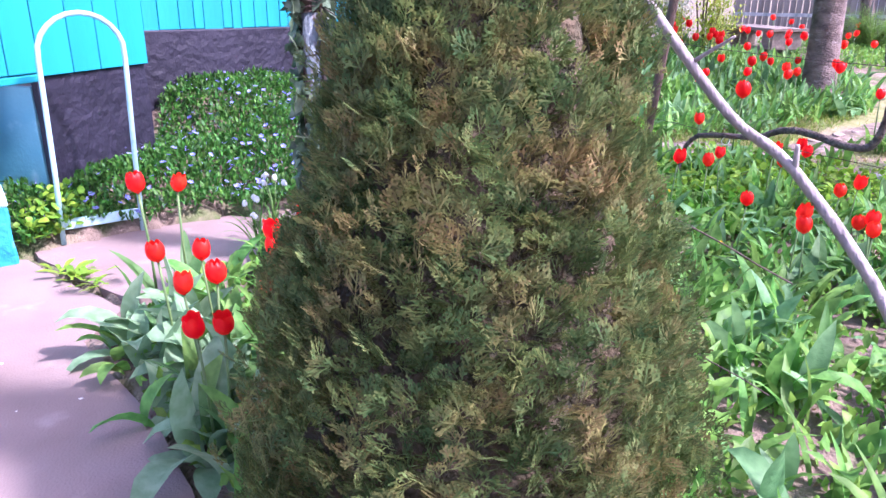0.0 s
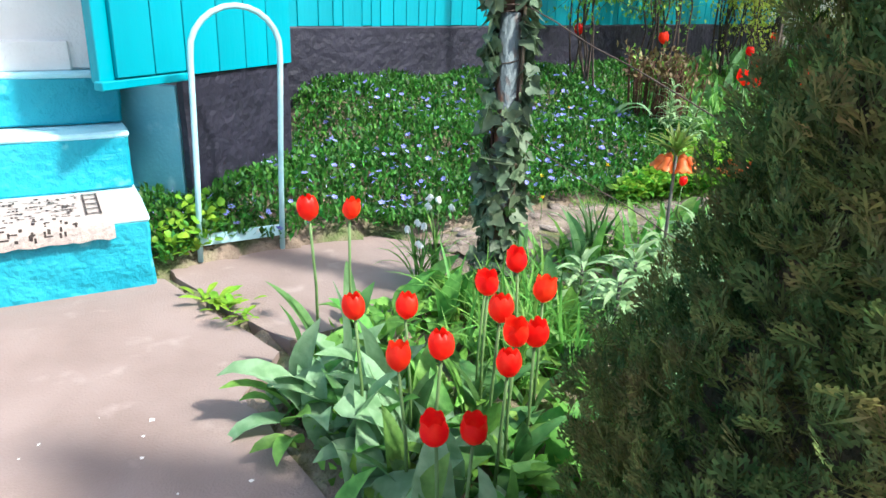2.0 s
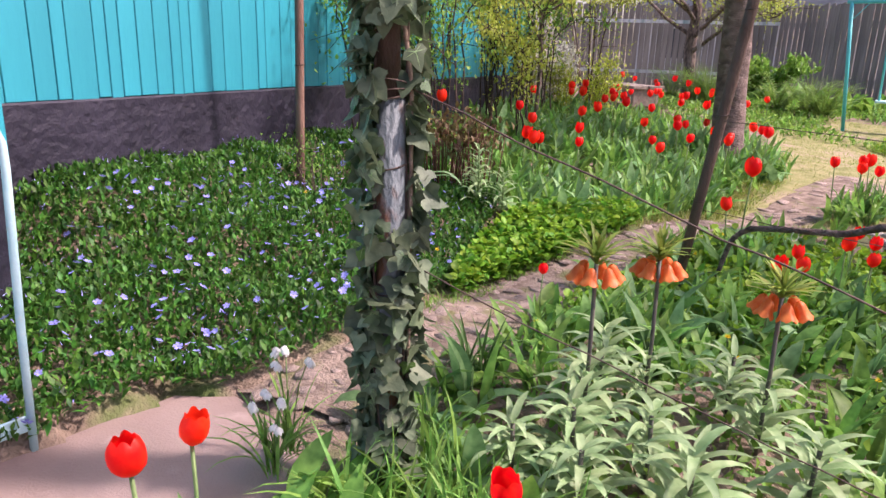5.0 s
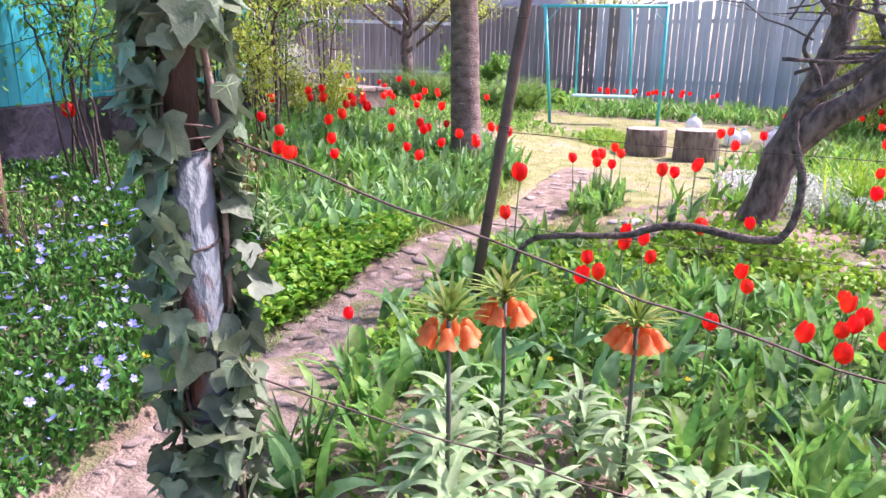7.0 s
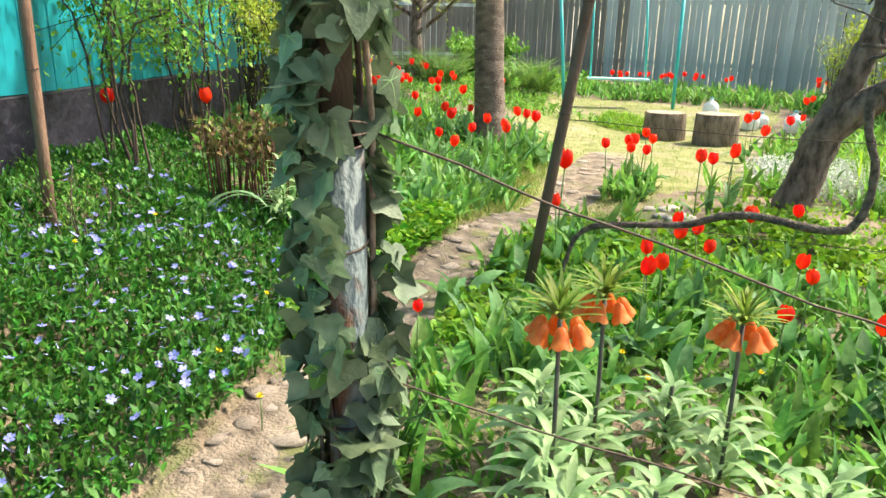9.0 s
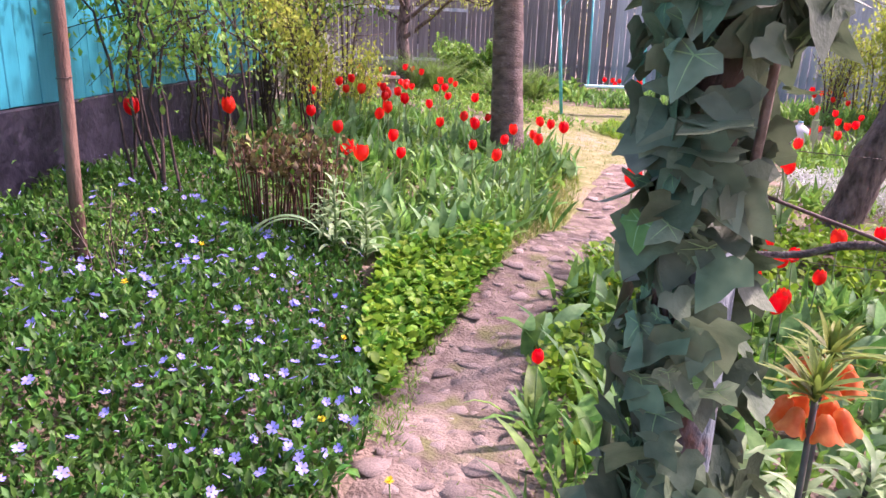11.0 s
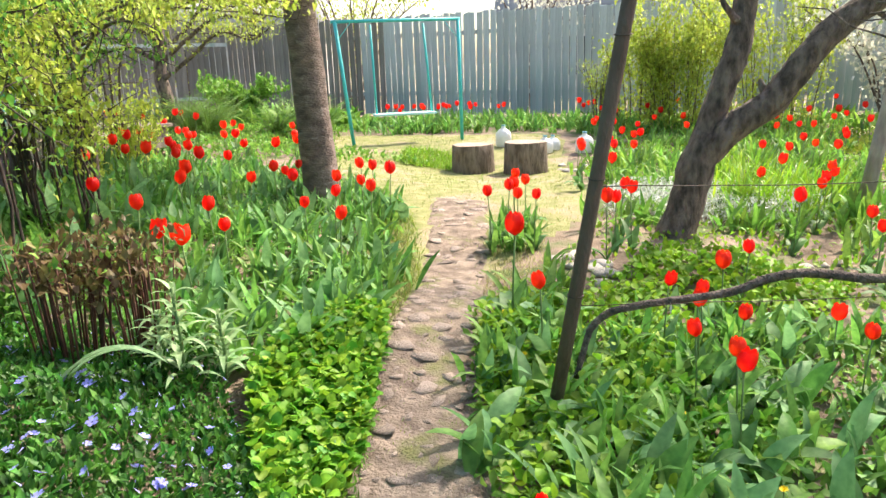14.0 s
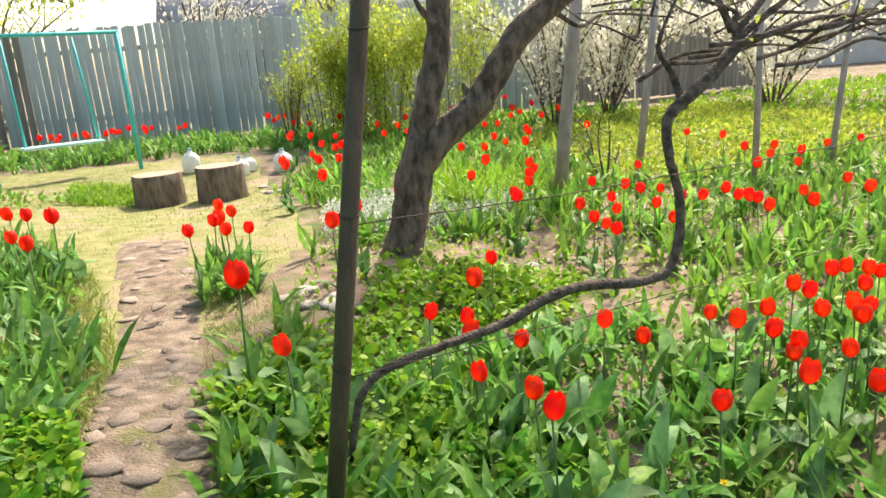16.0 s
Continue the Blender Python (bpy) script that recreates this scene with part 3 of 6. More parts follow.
# ---- arch, posts, wires ----
def make_arch():
    a, b = np.array((0.26, -1.012)), np.array((0.13, -0.655))
    w = np.linalg.norm(b - a)
    d = (b - a) / w
    pts = [(*a, 0.0), (*(a + d * 0.004), 0.4), (*(a + d * 0.002), 0.89)]
    for k in range(1, 12):
        t = math.pi * k / 12
        p = a + d * (w / 2 - math.cos(t) * w / 2)
        pts.append((*p, 0.91 + math.sin(t) * w * 0.5))
    pts += [(*(b - d * 0.002), 0.89), (*(b - d * 0.004), 0.4), (*b, 0.0)]
    arch = tagged(empty("garden_arch", pose(*a, 0)), "small pale blue arch of bent steel pipe on the slab", "arch")
    P = np.array(pts) - (*a, 0)
    P[:, 0] += 0.010 * P[:, 2]
    P[:, 1] += 0.036 * P[:, 2]
    V, F = tube(P, 0.0125, 10)
    part("pipe", mesh_of("pipe", V, clean(F), M["archpaint"], True), arch)
    m = (a + b) / 2 - a
    part("crossbar", box_mesh("crossbar", w - 0.02, 0.008, 0.055, M["archpaint"], 0.003), arch, "flat crossbar", pose(m[0], m[1], 0.10, 0, 0, math.degrees(math.atan2(d[1], d[0]))))


make_arch()
IVY = np.array((0.852, 0.202))


def make_ivy_post():
    post = tagged(empty("metal_post", pose(*IVY, 0)), "round metal post with flaking pale paint, rust and wire", "post")
    V, F = tube([(0, 0, 0), (0.005, 0, 0.6), (0.0, 0.0, 1.12)], [0.038, 0.038, 0.038], 16)
    part("lower_pipe", mesh_of("lower_pipe", V, clean(F), M["postpaint"], True), post, "pale painted pipe with rust spots")
    V, F = tube([(-0.012, 0, 1.1), (-0.02, 0, 1.7), (-0.02, 0.0, 2.3)], 0.030, 16)
    part("upper_pipe", mesh_of("upper_pipe", V, clean(F), M["rust"], True), post, "dark rusted pipe")
    for z in (1.12, 1.137, 1.16, 0.95, 0.62):
        ring = [(0.041 * math.cos(t), 0.041 * math.sin(t), z + 0.009 * math.sin(t + z * 40)) for t in np.linspace(0, 2 * math.pi, 17)]
        V, F = tube(ring, 0.0022, 5)
        part("wire_loop", mesh_of("wire_loop", V, clean(F), M["wire"], True), post)


make_ivy_post()
POLE = np.array((0.16, 2.26))


def pole_thing(name, base, top, rad, material, label, bands=()):
    post = tagged(empty(name, pose(*base)), label, "post")
    b, t = np.zeros(3), np.array(top) - base
    V, F = tube([b + (t - b) * k for k in (0, 0.3, 0.6, 1)], [rad, rad, rad * 0.97, rad * 0.93], 14, 0.03)
    part("pole", mesh_of("pole", V, clean(F), material, True), post)
    for k in bands:
        c = b + (t - b) * k
        ring = [c + np.array([(rad + 0.002) * math.cos(q), (rad + 0.002) * math.sin(q), 0.004 * math.sin(q)]) for q in np.linspace(0, 2 * math.pi, 15)]
        V, F = tube(ring, 0.0025, 5)
        part("wire_loop", mesh_of("wire_loop", V, clean(F), M["wire"], True), post)
    return post


pole_thing("metal_post", (0.15, 2.28, -0.02), (0.52, 2.28, 2.35), 0.026, M["rust"], "leaning dark brown rusted pipe in the tulip bed", (0.24, 0.42, 0.62, 0.8))
pole_thing("metal_post", (-1.66, 0.94, 0.2), (-1.60, 0.96, 2.5), 0.026, M["rustlight"], "thin light brown rusted pole in the periwinkle", (0.4,))


def wire(a, b, sag, label, rad=0.003, barbs=False):
    a, b = np.array(a), np.array(b)
    pts = [a + (b - a) * t + np.array([0, 0, -4 * sag * t * (1 - t)]) + (rng.uniform(-1, 1, 3) * 0.004) for t in np.linspace(0, 1, 24)]
    V, F = tube(pts, rad, 5)
    ob = new("wire", mesh_of("wire", V, clean(F), M["wire"], True))
    return tagged(ob, label, "wire")


# ---- trees ----
def limb(name, pts, rads, material, parent, sides=12, bump=0.06, label=""):
    line = smooth_line(pts, 5)
    r = np.interp(np.linspace(0, 1, len(line)), np.linspace(0, 1, len(rads)), rads)
    V, F = tube(line, r, sides, bump)
    return part(name, mesh_of(name, V, clean(F), material, True), parent, label)


def twigs(name, starts, material, parent, length=0.5, rad=0.006, up=0.6, n=4, label=""):
    """Short crooked twigs from given places, in one mesh; returns their points."""
    pieces, tips = [], []
    for s in starts:
        d = rng.normal(0, 1, 3)
        d[2] = abs(d[2]) * 0.5 + up
        d /= np.linalg.norm(d)
        p = np.array(s, float)
        line = [p]
        L = length * rng.uniform(0.5, 1.3)
        for k in range(n):
            d = d + rng.normal(0, 0.25, 3)
            d /= np.linalg.norm(d)
            p = p + d * L / n
            line.append(p)
            tips.append(p)
        pieces.append(tube(line, np.linspace(rad, rad * 0.4, n + 1), 5))
    V, F = join(pieces)
    part(name, mesh_of(name, V, clean(F), material, True), parent, label)
    return np.array(tips)


def leaf_cloud(name, centres, per, spread, size, templates, material, parent, label=""):
    c = np.repeat(np.asarray(centres), per, 0)
    p = c + rng.normal(0, spread, c.shape)
    V, F = scatter(templates, p, rng.uniform(0, 6.28, len(p)), size * rng.uniform(0.6, 1.3, len(p)), rng.uniform(-1.3, 1.3, len(p)))
    return part(name, mesh_of(name, V, F, material), parent, label, kind="stuff")


SMALL_LEAF = [blade(0.05, 0.03, 2, b, 0.2, 0.3) for b in (0.3, 0.9, 1.4)]
ROUND_LEAF = [blade(0.06, 0.055, 3, b, 0.3, 0.2, peak=0.5, tip=0.15) for b in (0.3, 0.9)]


def make_trunk_tree():
    b = (-2.12, 5.78, 0.08)
    tree = tagged(empty("cherry_tree", pose(*b)), "straight grey ringed fruit tree trunk among tulips", "tree")
    limb("trunk", [(0.02, 0, -0.1), (0.0, 0, 0.1), (-0.03, 0, 0.5), (-0.06, 0, 1.2), (-0.11, 0.02, 2.0), (-0.1, 0, 3.0)], [0.195, 0.17, 0.158, 0.146, 0.135, 0.11], M["cherrybark"], tree, 18, 0.04)
    limb("branch", [(-0.1, 0, 2.2), (-0.5, 0, 2.6), (-1.2, 0.2, 3.0)], [0.06, 0.04, 0.02], M["bark"], tree)
    limb("branch", [(-0.1, 0, 2.5), (0.5, 0.3, 2.9), (1.2, 0.5, 3.4)], [0.06, 0.04, 0.02], M["bark"], tree)
    st = list(np.c_[rng.uniform(-1.5, 1.3, 40), rng.uniform(-0.8, 0.8, 40), rng.uniform(2.6, 3.4, 40)])
    for x, y, z in ((-2.6, -1.0, 1.72), (-1.5, -1.3, 1.70), (-1.9, 0.5, 1.78), (-0.9, 0.9, 1.85), (0.9, 0.3, 1.86), (0.3, -1.2, 1.9), (-3.2, 0.2, 1.75), (-2.9, -2.0, 1.62)):
        line = [(-0.09, 0, 1.95), (x * 0.35, y * 0.35, 2.12), (x * 0.7, y * 0.7, z + 0.16), (x, y, z)]
        limb("branch", line, [0.028, 0.018, 0.011, 0.005], M["bark"], tree, 7)
        st += [p for p in smooth_line(line, 7)[6:] for _ in range(2)]
    tips = twigs("twig", st, M["twig"], tree, 0.4, 0.005, 0.05)
    tree.children[-1]["kind"] = "stuff"
    leaf_cloud("crown", tips, 9, 0.06, 1.0, SMALL_LEAF, M["shrub"], tree)


make_trunk_tree()


def make_forked_tree():
    b = (0.88, 5.25, 0.0)
    tree = tagged(empty("apple_tree", pose(*b)), "leaning forked fruit tree with dark rough bark", "tree")
    limb("trunk", [(-0.06, 0, -0.15), (0.0, 0, 0.03), (0.08, 0, 0.3), (0.14, 0.01, 0.58), (0.22, 0.02, 0.82)], [0.19, 0.145, 0.128, 0.132, 0.11], M["bark"], tree, 20, 0.08)
    limb("limb", [(0.15, 0.03, 0.64), (0.23, 0.04, 0.92), (0.31, 0.05, 1.2), (0.38, 0.07, 1.42), (0.41, 0.08, 1.75), (0.38, 0.12, 2.3), (0.25, 0.2, 2.9)], [0.10, 0.094, 0.09, 0.092, 0.08, 0.06, 0.04], M["bark"], tree, 18, 0.09)
    limb("limb", [(0.13, 0.0, 0.60), (0.36, -0.01, 0.86), (0.60, -0.02, 1.03), (0.76, -0.02, 1.25), (0.93, -0.03, 1.48), (1.18, -0.05, 1.68), (1.5, -0.1, 1.86), (2.0, -0.2, 2.1)], [0.11, 0.105, 0.10, 0.10, 0.092, 0.08, 0.06, 0.035], M["bark"], tree, 18, 0.09)
    limb("branch", [(1.15, -0.05, 1.66), (1.4, 0.0, 1.52), (1.7, 0.2, 1.60), (2.3, 0.3, 1.55)], [0.02, 0.016, 0.012, 0.006], M["bark"], tree, 8)
    limb("branch", [(0.62, 0, 1.05), (0.55, 0.0, 1.14), (0.53, 0.0, 1.20)], [0.04, 0.028, 0.014], M["bark"], tree, 8)
    limb("branch", [(0.35, 0, 1.6), (0.26, -0.04, 1.7), (0.22, -0.05, 1.78)], [0.03, 0.02, 0.012], M["bark"], tree, 8)
    # unseen high branches, added to cast dappled shade on the path and near beds
    shade_ends = [(0.9, -1.6, 2.75), (0.2, -2.2, 2.8), (1.7, -1.9, 2.9), (1.2, -2.9, 2.85), (-0.4, -1.2, 2.8), (2.3, -0.8, 2.9), (0.6, 0.9, 3.0), (1.6, 1.1, 3.0), (-0.6, 0.5, 2.9)]
    st = []
    for k, (x, y, z) in enumerate(shade_ends):
        line = [(0.3, 0.16, 2.5), (0.3 + (x - 0.3) * 0.4, y * 0.4, 2.72), (0.3 + (x - 0.3) * 0.75, y * 0.75, z), (x, y, z + 0.05)]
        limb("branch", line, [0.035, 0.026, 0.018, 0.008], M["bark"], tree, 8)
        st += list(smooth_line(line, 6)[5:])
    st = [p for p in st for _ in range(2)]
    tips = twigs("twig", st, M["twig"], tree, 0.6, 0.005, 0.4)
    tree.children[-1]["kind"] = "stuff"
    leaf_cloud("crown", tips, 3, 0.07, 1.1, SMALL_LEAF, M["shrub"], tree)
    st = np.c_[rng.uniform(0.3, 2.2, 26), rng.uniform(-0.3, 0.8, 26), rng.uniform(1.7, 2.4, 26)]
    tips = twigs("twig", st, M["twig"], tree, 0.4, 0.005, 0.2)
    tree.children[-1]["kind"] = "stuff"
    leaf_cloud("crown", tips, 5, 0.05, 0.9, SMALL_LEAF, M["shrub"], tree)


make_forked_tree()


# ---- swing ----
def make_swing():
    bl, br = np.array((-3.45, 10.45, 0.17)), np.array((-1.86, 11.22, 0.18))
    tl, tr = np.array((-3.60, 10.35, 2.05)), np.array((-1.87, 11.20, 2.06))
    sw = tagged(empty("garden_swing", pose(*bl)), "turquoise steel pipe swing with a pale plank seat", "swing")

    def bar(name, a, b, r=0.024, label=""):
        V, F = tube([np.array(a) - bl, (np.array(a) + b) / 2 - bl, np.array(b) - bl], r, 10)
        part(name, mesh_of(name, V, clean(F), M["swing"], True), sw, label)

    d = (tr - tl) / np.linalg.norm(tr - tl)
    n = np.array((-d[1], d[0], 0))
    bar("post", bl, tl, 0.028)
    bar("post", br, tr, 0.028)
    bar("top_bar", tl - d * 0.06, tr + d * 0.02, 0.026)
    bar("brace", tl + d * 0.5 + n * 0.05, tr - d * 0.45 + n * 0.05, 0.02)
    a, b = tl + d * 0.55 + n * 0.1 - (0, 0, 0.05), tl + d * 1.38 + n * 0.1 - (0, 0, 0.05)
    a2, b2 = a + d * 0.03 - (0, 0, 1.36), b + d * 0.10 - (0, 0, 1.36)
    bar("hanger", a, a2, 0.017)
    bar("hanger", b, b2, 0.019)
    bar("strut", tl - (0, 0, 0.3), tl + d * 0.25, 0.006)
    bar("strut", tr - (0, 0, 0.3), tr - d * 0.25, 0.006)
    c = (a2 + b2) / 2 - bl - (0, 0, 0.01)
    part("seat", box_mesh("seat", 1.0, 0.28, 0.035, M["seat"], 0.006), sw, "pale turquoise plank seat", pose(*c, 0, 0, math.degrees(math.atan2(d[1], d[0]))))


make_swing()


def make_stump(x, y, h, r, label, seed):
    g = random.Random(seed)
    st = tagged(empty("tree_stump", pose(x, y, gz(x, y))), label, "stump")
    N = 34
    rad = [r * (1 + 0.05 * math.sin(3 * k * 2 * math.pi / N + seed) + g.uniform(-0.035, 0.035)) for k in range(N)]
    V = []
    for z, q in ((-0.04, 1.06), (h * 0.3, 1.03), (h * 0.7, 1.0), (h - 0.01, 0.99), (h, 0.96)):
        for k in range(N):
            t = 2 * math.pi * k / N
            V.append((rad[k] * q * math.cos(t), rad[k] * q * math.sin(t), z))
    part("bark", mesh_of("bark", V, grid_faces(5, N, True), M["stumpbark"]), st)
    T = [(0, 0, h + 0.001)] + [(rad[k] * f * math.cos(2 * math.pi * k / N), rad[k] * f * math.sin(2 * math.pi * k / N), h + 0.001 + g.uniform(-0.002, 0.002)) for f in (0.5, 0.955) for k in range(N)]
    F3 = [(0, 1 + k, 1 + (k + 1) % N) for k in range(N)]
    F4 = [(1 + k, 1 + N + k, 1 + N + (k + 1) % N, 1 + (k + 1) % N) for k in range(N)]
    part("cut_face", mesh_of("cut_face", T, [F3, F4], M["stumptop"]), st, "greyish cut wood")


make_stump(-1.33, 9.1, 0.36, 0.27, "sawn tree stump with brown bark on the lawn", 1)
make_stump(-0.62, 9.0, 0.40, 0.27, "sawn tree stump with grey ridged bark on the lawn", 2)


# ---- fence ----
def make_fence():
    fence = tagged(empty("fence"), "tall weathered grey-green board fence with gaps between the boards", "fence")
    corner = [(-13, 13.0), (-9.0, 17.0), (5.2, 14.6), (12.0, 16.5)]
    r = random.Random(11)
    variants = []
    for k in range(6):
        bm = box_bm(0.135, 0.022, 2.2, 0.0)
        for v in bm.verts:
            if v.co.z > 0:
                v.co.z += r.uniform(-0.04, 0.03) + (0.02 if v.co.x > 0 else 0)
                v.co.x += r.uniform(-0.006, 0.006)
        variants.append(bm)
    cold = [bm_mesh("board", b.copy(), M["fence"]) for b in variants]
    warm = [bm_mesh("board", b, M["fencewarm"]) for b in variants]
    for (x0, y0), (x1, y1) in zip(corner, corner[1:]):
        L = math.hypot(x1 - x0, y1 - y0)
        a = math.degrees(math.atan2(y1 - y0, x1 - x0))
        s = 0.07
        while s < L:
            x, y = x0 + (x1 - x0) * s / L, y0 + (y1 - y0) * s / L
            # the left boards take the brown colour that has shade mixed in
            group = warm if x0 < -12 or x > 5.5 or x < -4.5 - r.uniform(0, 1) else cold
            part("board", r.choice(group), fence, "", pose(x, y, gz(x, y) + 1.16 + r.uniform(-0.03, 0.03), 0, r.uniform(-0.8, 0.8), a + r.uniform(-1, 1)))
            s += r.choice([0.14, 0.148, 0.155, 0.165])
        for z in (0.55, 1.85):
            part("rail", box_mesh("rail", L, 0.05, 0.09, M["fence"], 0.004), fence, "", pose((x0 + x1) / 2 + 0.04 * (y0 - y1) / L * -1, (y0 + y1) / 2 + 0.045, 0.2 + z, 0, 0, a))


make_fence()


# ---- thuja ----
def frond():
    """A flat forked spray of blunt scale leaves along +z in the x-z plane."""
    pieces = []

    def lobe(x, z, a, L, w, yb=0.0):
        dx, dz = math.sin(a), math.cos(a)
        V = np.array([(x, yb, z), (x + dx * L * 0.72 + dz * w, yb + 0.002, z + dz * L * 0.72 - dx * w), (x + dx * L, yb + 0.001, z + dz * L),
                      (x + dx * L * 0.72 - dz * w, yb + 0.002, z + dz * L * 0.72 + dx * w)])
        pieces.append((V, np.array([(0, 1, 2, 3)])))

    lobe(0, 0, 0, 0.105, 0.0034)
    for k in range(4):
        for sgn in (-1, 1):
            z = 0.014 + k * 0.017 + (0.006 if sgn > 0 else 0)
            L = 0.058 * (1 - k * 0.13) * rng.uniform(0.8, 1.2)
            a = sgn * (0.85 - 0.07 * k) + rng.normal(0, 0.08)
            yb = rng.uniform(-0.006, 0.006)
            lobe(0, z, a, L, 0.0038, yb)
            for q, d in ((0.4, -1), (0.55, 1), (0.78, -1)):
                x2, z2 = math.sin(a) * L * q, z + math.cos(a) * L * q
                lobe(x2, z2, a + d * sgn * 0.62, L * (0.46 - 0.16 * q), 0.0042, yb)
    return join(pieces)


THUJA = np.array((2.735, 0.29))


def thuja_radius(z):
    return np.interp(z, [0, 0.2, 0.45, 0.8, 1.2, 1.6, 2.0, 2.3], [0.42, 0.49, 0.47, 0.36, 0.24, 0.14, 0.06, 0.02])


def make_thuja():
    th = tagged(empty("thuja", pose(*THUJA, 0)), "dense cone-shaped thuja with bronze-tinged scale leaves", "conifer")
    V, F = tube([(0, 0, -0.05), (0, 0, 1.0), (0, 0, 2.2)], [0.04, 0.03, 0.01], 8)
    part("trunk", mesh_of("trunk", V, clean(F), M["bark"], True), th)
    # a closed shell, coloured dark for the inner twigs and the shade among them
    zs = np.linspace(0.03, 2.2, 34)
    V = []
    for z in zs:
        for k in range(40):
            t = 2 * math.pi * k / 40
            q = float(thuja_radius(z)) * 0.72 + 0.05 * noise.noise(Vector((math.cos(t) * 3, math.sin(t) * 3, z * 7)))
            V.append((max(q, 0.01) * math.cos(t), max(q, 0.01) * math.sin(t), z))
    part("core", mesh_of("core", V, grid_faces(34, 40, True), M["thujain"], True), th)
    n = 15500
    z = 2.25 * (1 - np.sqrt(rng.uniform(0, 1, n))) ** 0.85
    t = rng.uniform(0, 2 * math.pi, n)
    lump = np.array([noise.noise(Vector((math.cos(a) * 2.2, math.sin(a) * 2.2, b * 4))) for a, b in zip(t, z)])
    r = thuja_radius(z) * rng.uniform(0.70, 1.0, n) + 0.085 * lump
    pos = np.c_[r * np.cos(t), r * np.sin(t), z]
    V, F = scatter([frond() for k in range(5)], pos, t - math.pi / 2 + rng.normal(0, 0.6, n), rng.uniform(0.34, 0.62, n), rng.uniform(-1.0, 0.25, n), rng.normal(0, 0.7, n))
    part("foliage", mesh_of("foliage", V, F, M["thuja"]), th, kind="stuff")


make_thuja()

# ---- path stones ----
def make_cobbles():
    metas = []
    for k in range(8):
        bm = bmesh.new()
        bmesh.ops.create_icosphere(bm, subdivisions=1, radius=1)
        for v in bm.verts:
            v.co += Vector(noise.noise_vector(v.co * 1.3 + Vector((k * 3, 0, 0)))) * 0.45
            v.co.z = min(v.co.z, 0.30 + 0.12 * noise.noise(v.co * 1.5)) * 0.5
        metas.append(bm_mesh("stone", bm, M["cobble"], True))
    r = random.Random(4)
    done = []
    for _ in range(2600):
        i, k = r.randrange(90), r.uniform(0.0, 1.0)
        p = PATH_LR[i] + (PATH_RR[i] - PATH_LR[i]) * k
        q = r.choice([0.022, 0.035, 0.045, 0.06, 0.07])
        if r.random() < min(0.8, max(0.05, (p[1] - 1.6) * 0.35)):
            continue
        if any((p[0] - a) ** 2 + (p[1] - b) ** 2 < ((q + c) * 0.95) ** 2 for a, b, c in done):
            continue
        done.append((p[0], p[1], q))
        m = pose(p[0], p[1], gz(*p) + 0.002, r.uniform(-6, 6), r.uniform(-6, 6), r.uniform(0, 360)) @ Matrix.Diagonal((q * r.uniform(1.0, 1.4), q * r.uniform(0.75, 1.0), q * 0.7, 1))
        part("stone", r.choice(metas), path, "", m)
        if len(done) >= 290:
            break


make_cobbles()


# ---- tulips ----
def petal(a0, W, H, spread=1.0, n=5):
    V = []
    for v in np.linspace(0, 1, n):
        rad = 0.5 * W * (0.28 + 0.78 * math.sin(min(v * 1.25, 1) * math.pi / 2) - 0.28 * max(v - 0.55, 0) * 1.6) * spread
        wide = 0.95 * (1 - max(v - 0.6, 0) ** 2 * 4.2)
        for u in (-1, -0.5, 0, 0.5, 1):
            t = a0 + u * wide * 0.62
            V.append((rad * math.cos(t) * (1 - 0.05 * abs(u)), rad * math.sin(t) * (1 - 0.05 * abs(u)), H * (v - 0.10 * u * u * v)))
    return np.array(V), grid_faces(n, 5)


def cup(W, H, top=0.62, lobes=6, seed=0, cols=24, material="red"):
    """A closed bloom: a cup whose petals overlap and end in rounded tips."""
    g = random.Random(seed)
    ph, rows = g.uniform(0, 6), 8
    tips = [g.uniform(0.94, 1.05) for _ in range(lobes)]
    V = []
    for i in range(rows):
        v = i / (rows - 1)
        r = 0.5 * W * np.interp(v, [0, 0.1, 0.3, 0.6, 1.0], [0.3, 0.62, 0.8, 0.95, top]) if top > 1 else 0.5 * W * np.interp(v, [0, 0.08, 0.25, 0.5, 0.75, 0.9, 1.0], [0.15, 0.5, 0.86, 1.0, 0.93, 0.8, top])
        for k in range(cols):
            t = 2 * math.pi * k / cols
            q = t * lobes / (2 * math.pi)
            c = abs(math.cos(q * math.pi))
            layer = 1.0 + (0.035 if int(q + 0.5) % 2 else -0.035) * min(1, v * 3)
            h = H * v * (tips[int(q + 0.5) % lobes] - 0.13 * (1 - c) * v * v)
            V.append((r * layer * math.cos(t + ph), r * layer * math.sin(t + ph), h))
    return mesh_of("bloom", V, grid_faces(rows, cols, True), M[material], True)


def bloom_mesh(W, H, k):
    return cup(W, H, [0.6, 0.68, 0.78, 0.55, 0.86][k % 5], seed=k)


LEAVES = [(0.26, 0.06, 0.5, 0.15), (0.30, 0.045, 0.9, 0.25), (0.22, 0.075, 1.3, 0.35), (0.28, 0.05, 0.3, 0.1), (0.2, 0.04, 0.8, 0.3), (0.25, 0.08, 1.7, 0.4)]
LEAF_MESH = []
for L_, W_, b_, a_ in LEAVES:
    V_, F_ = blade(L_, W_, 7, b_, a_, 0.35, 0.45, twist=0.4)
    LEAF_MESH.append(mesh_of("leaf", V_, F_, M["tulipleaf"], True))


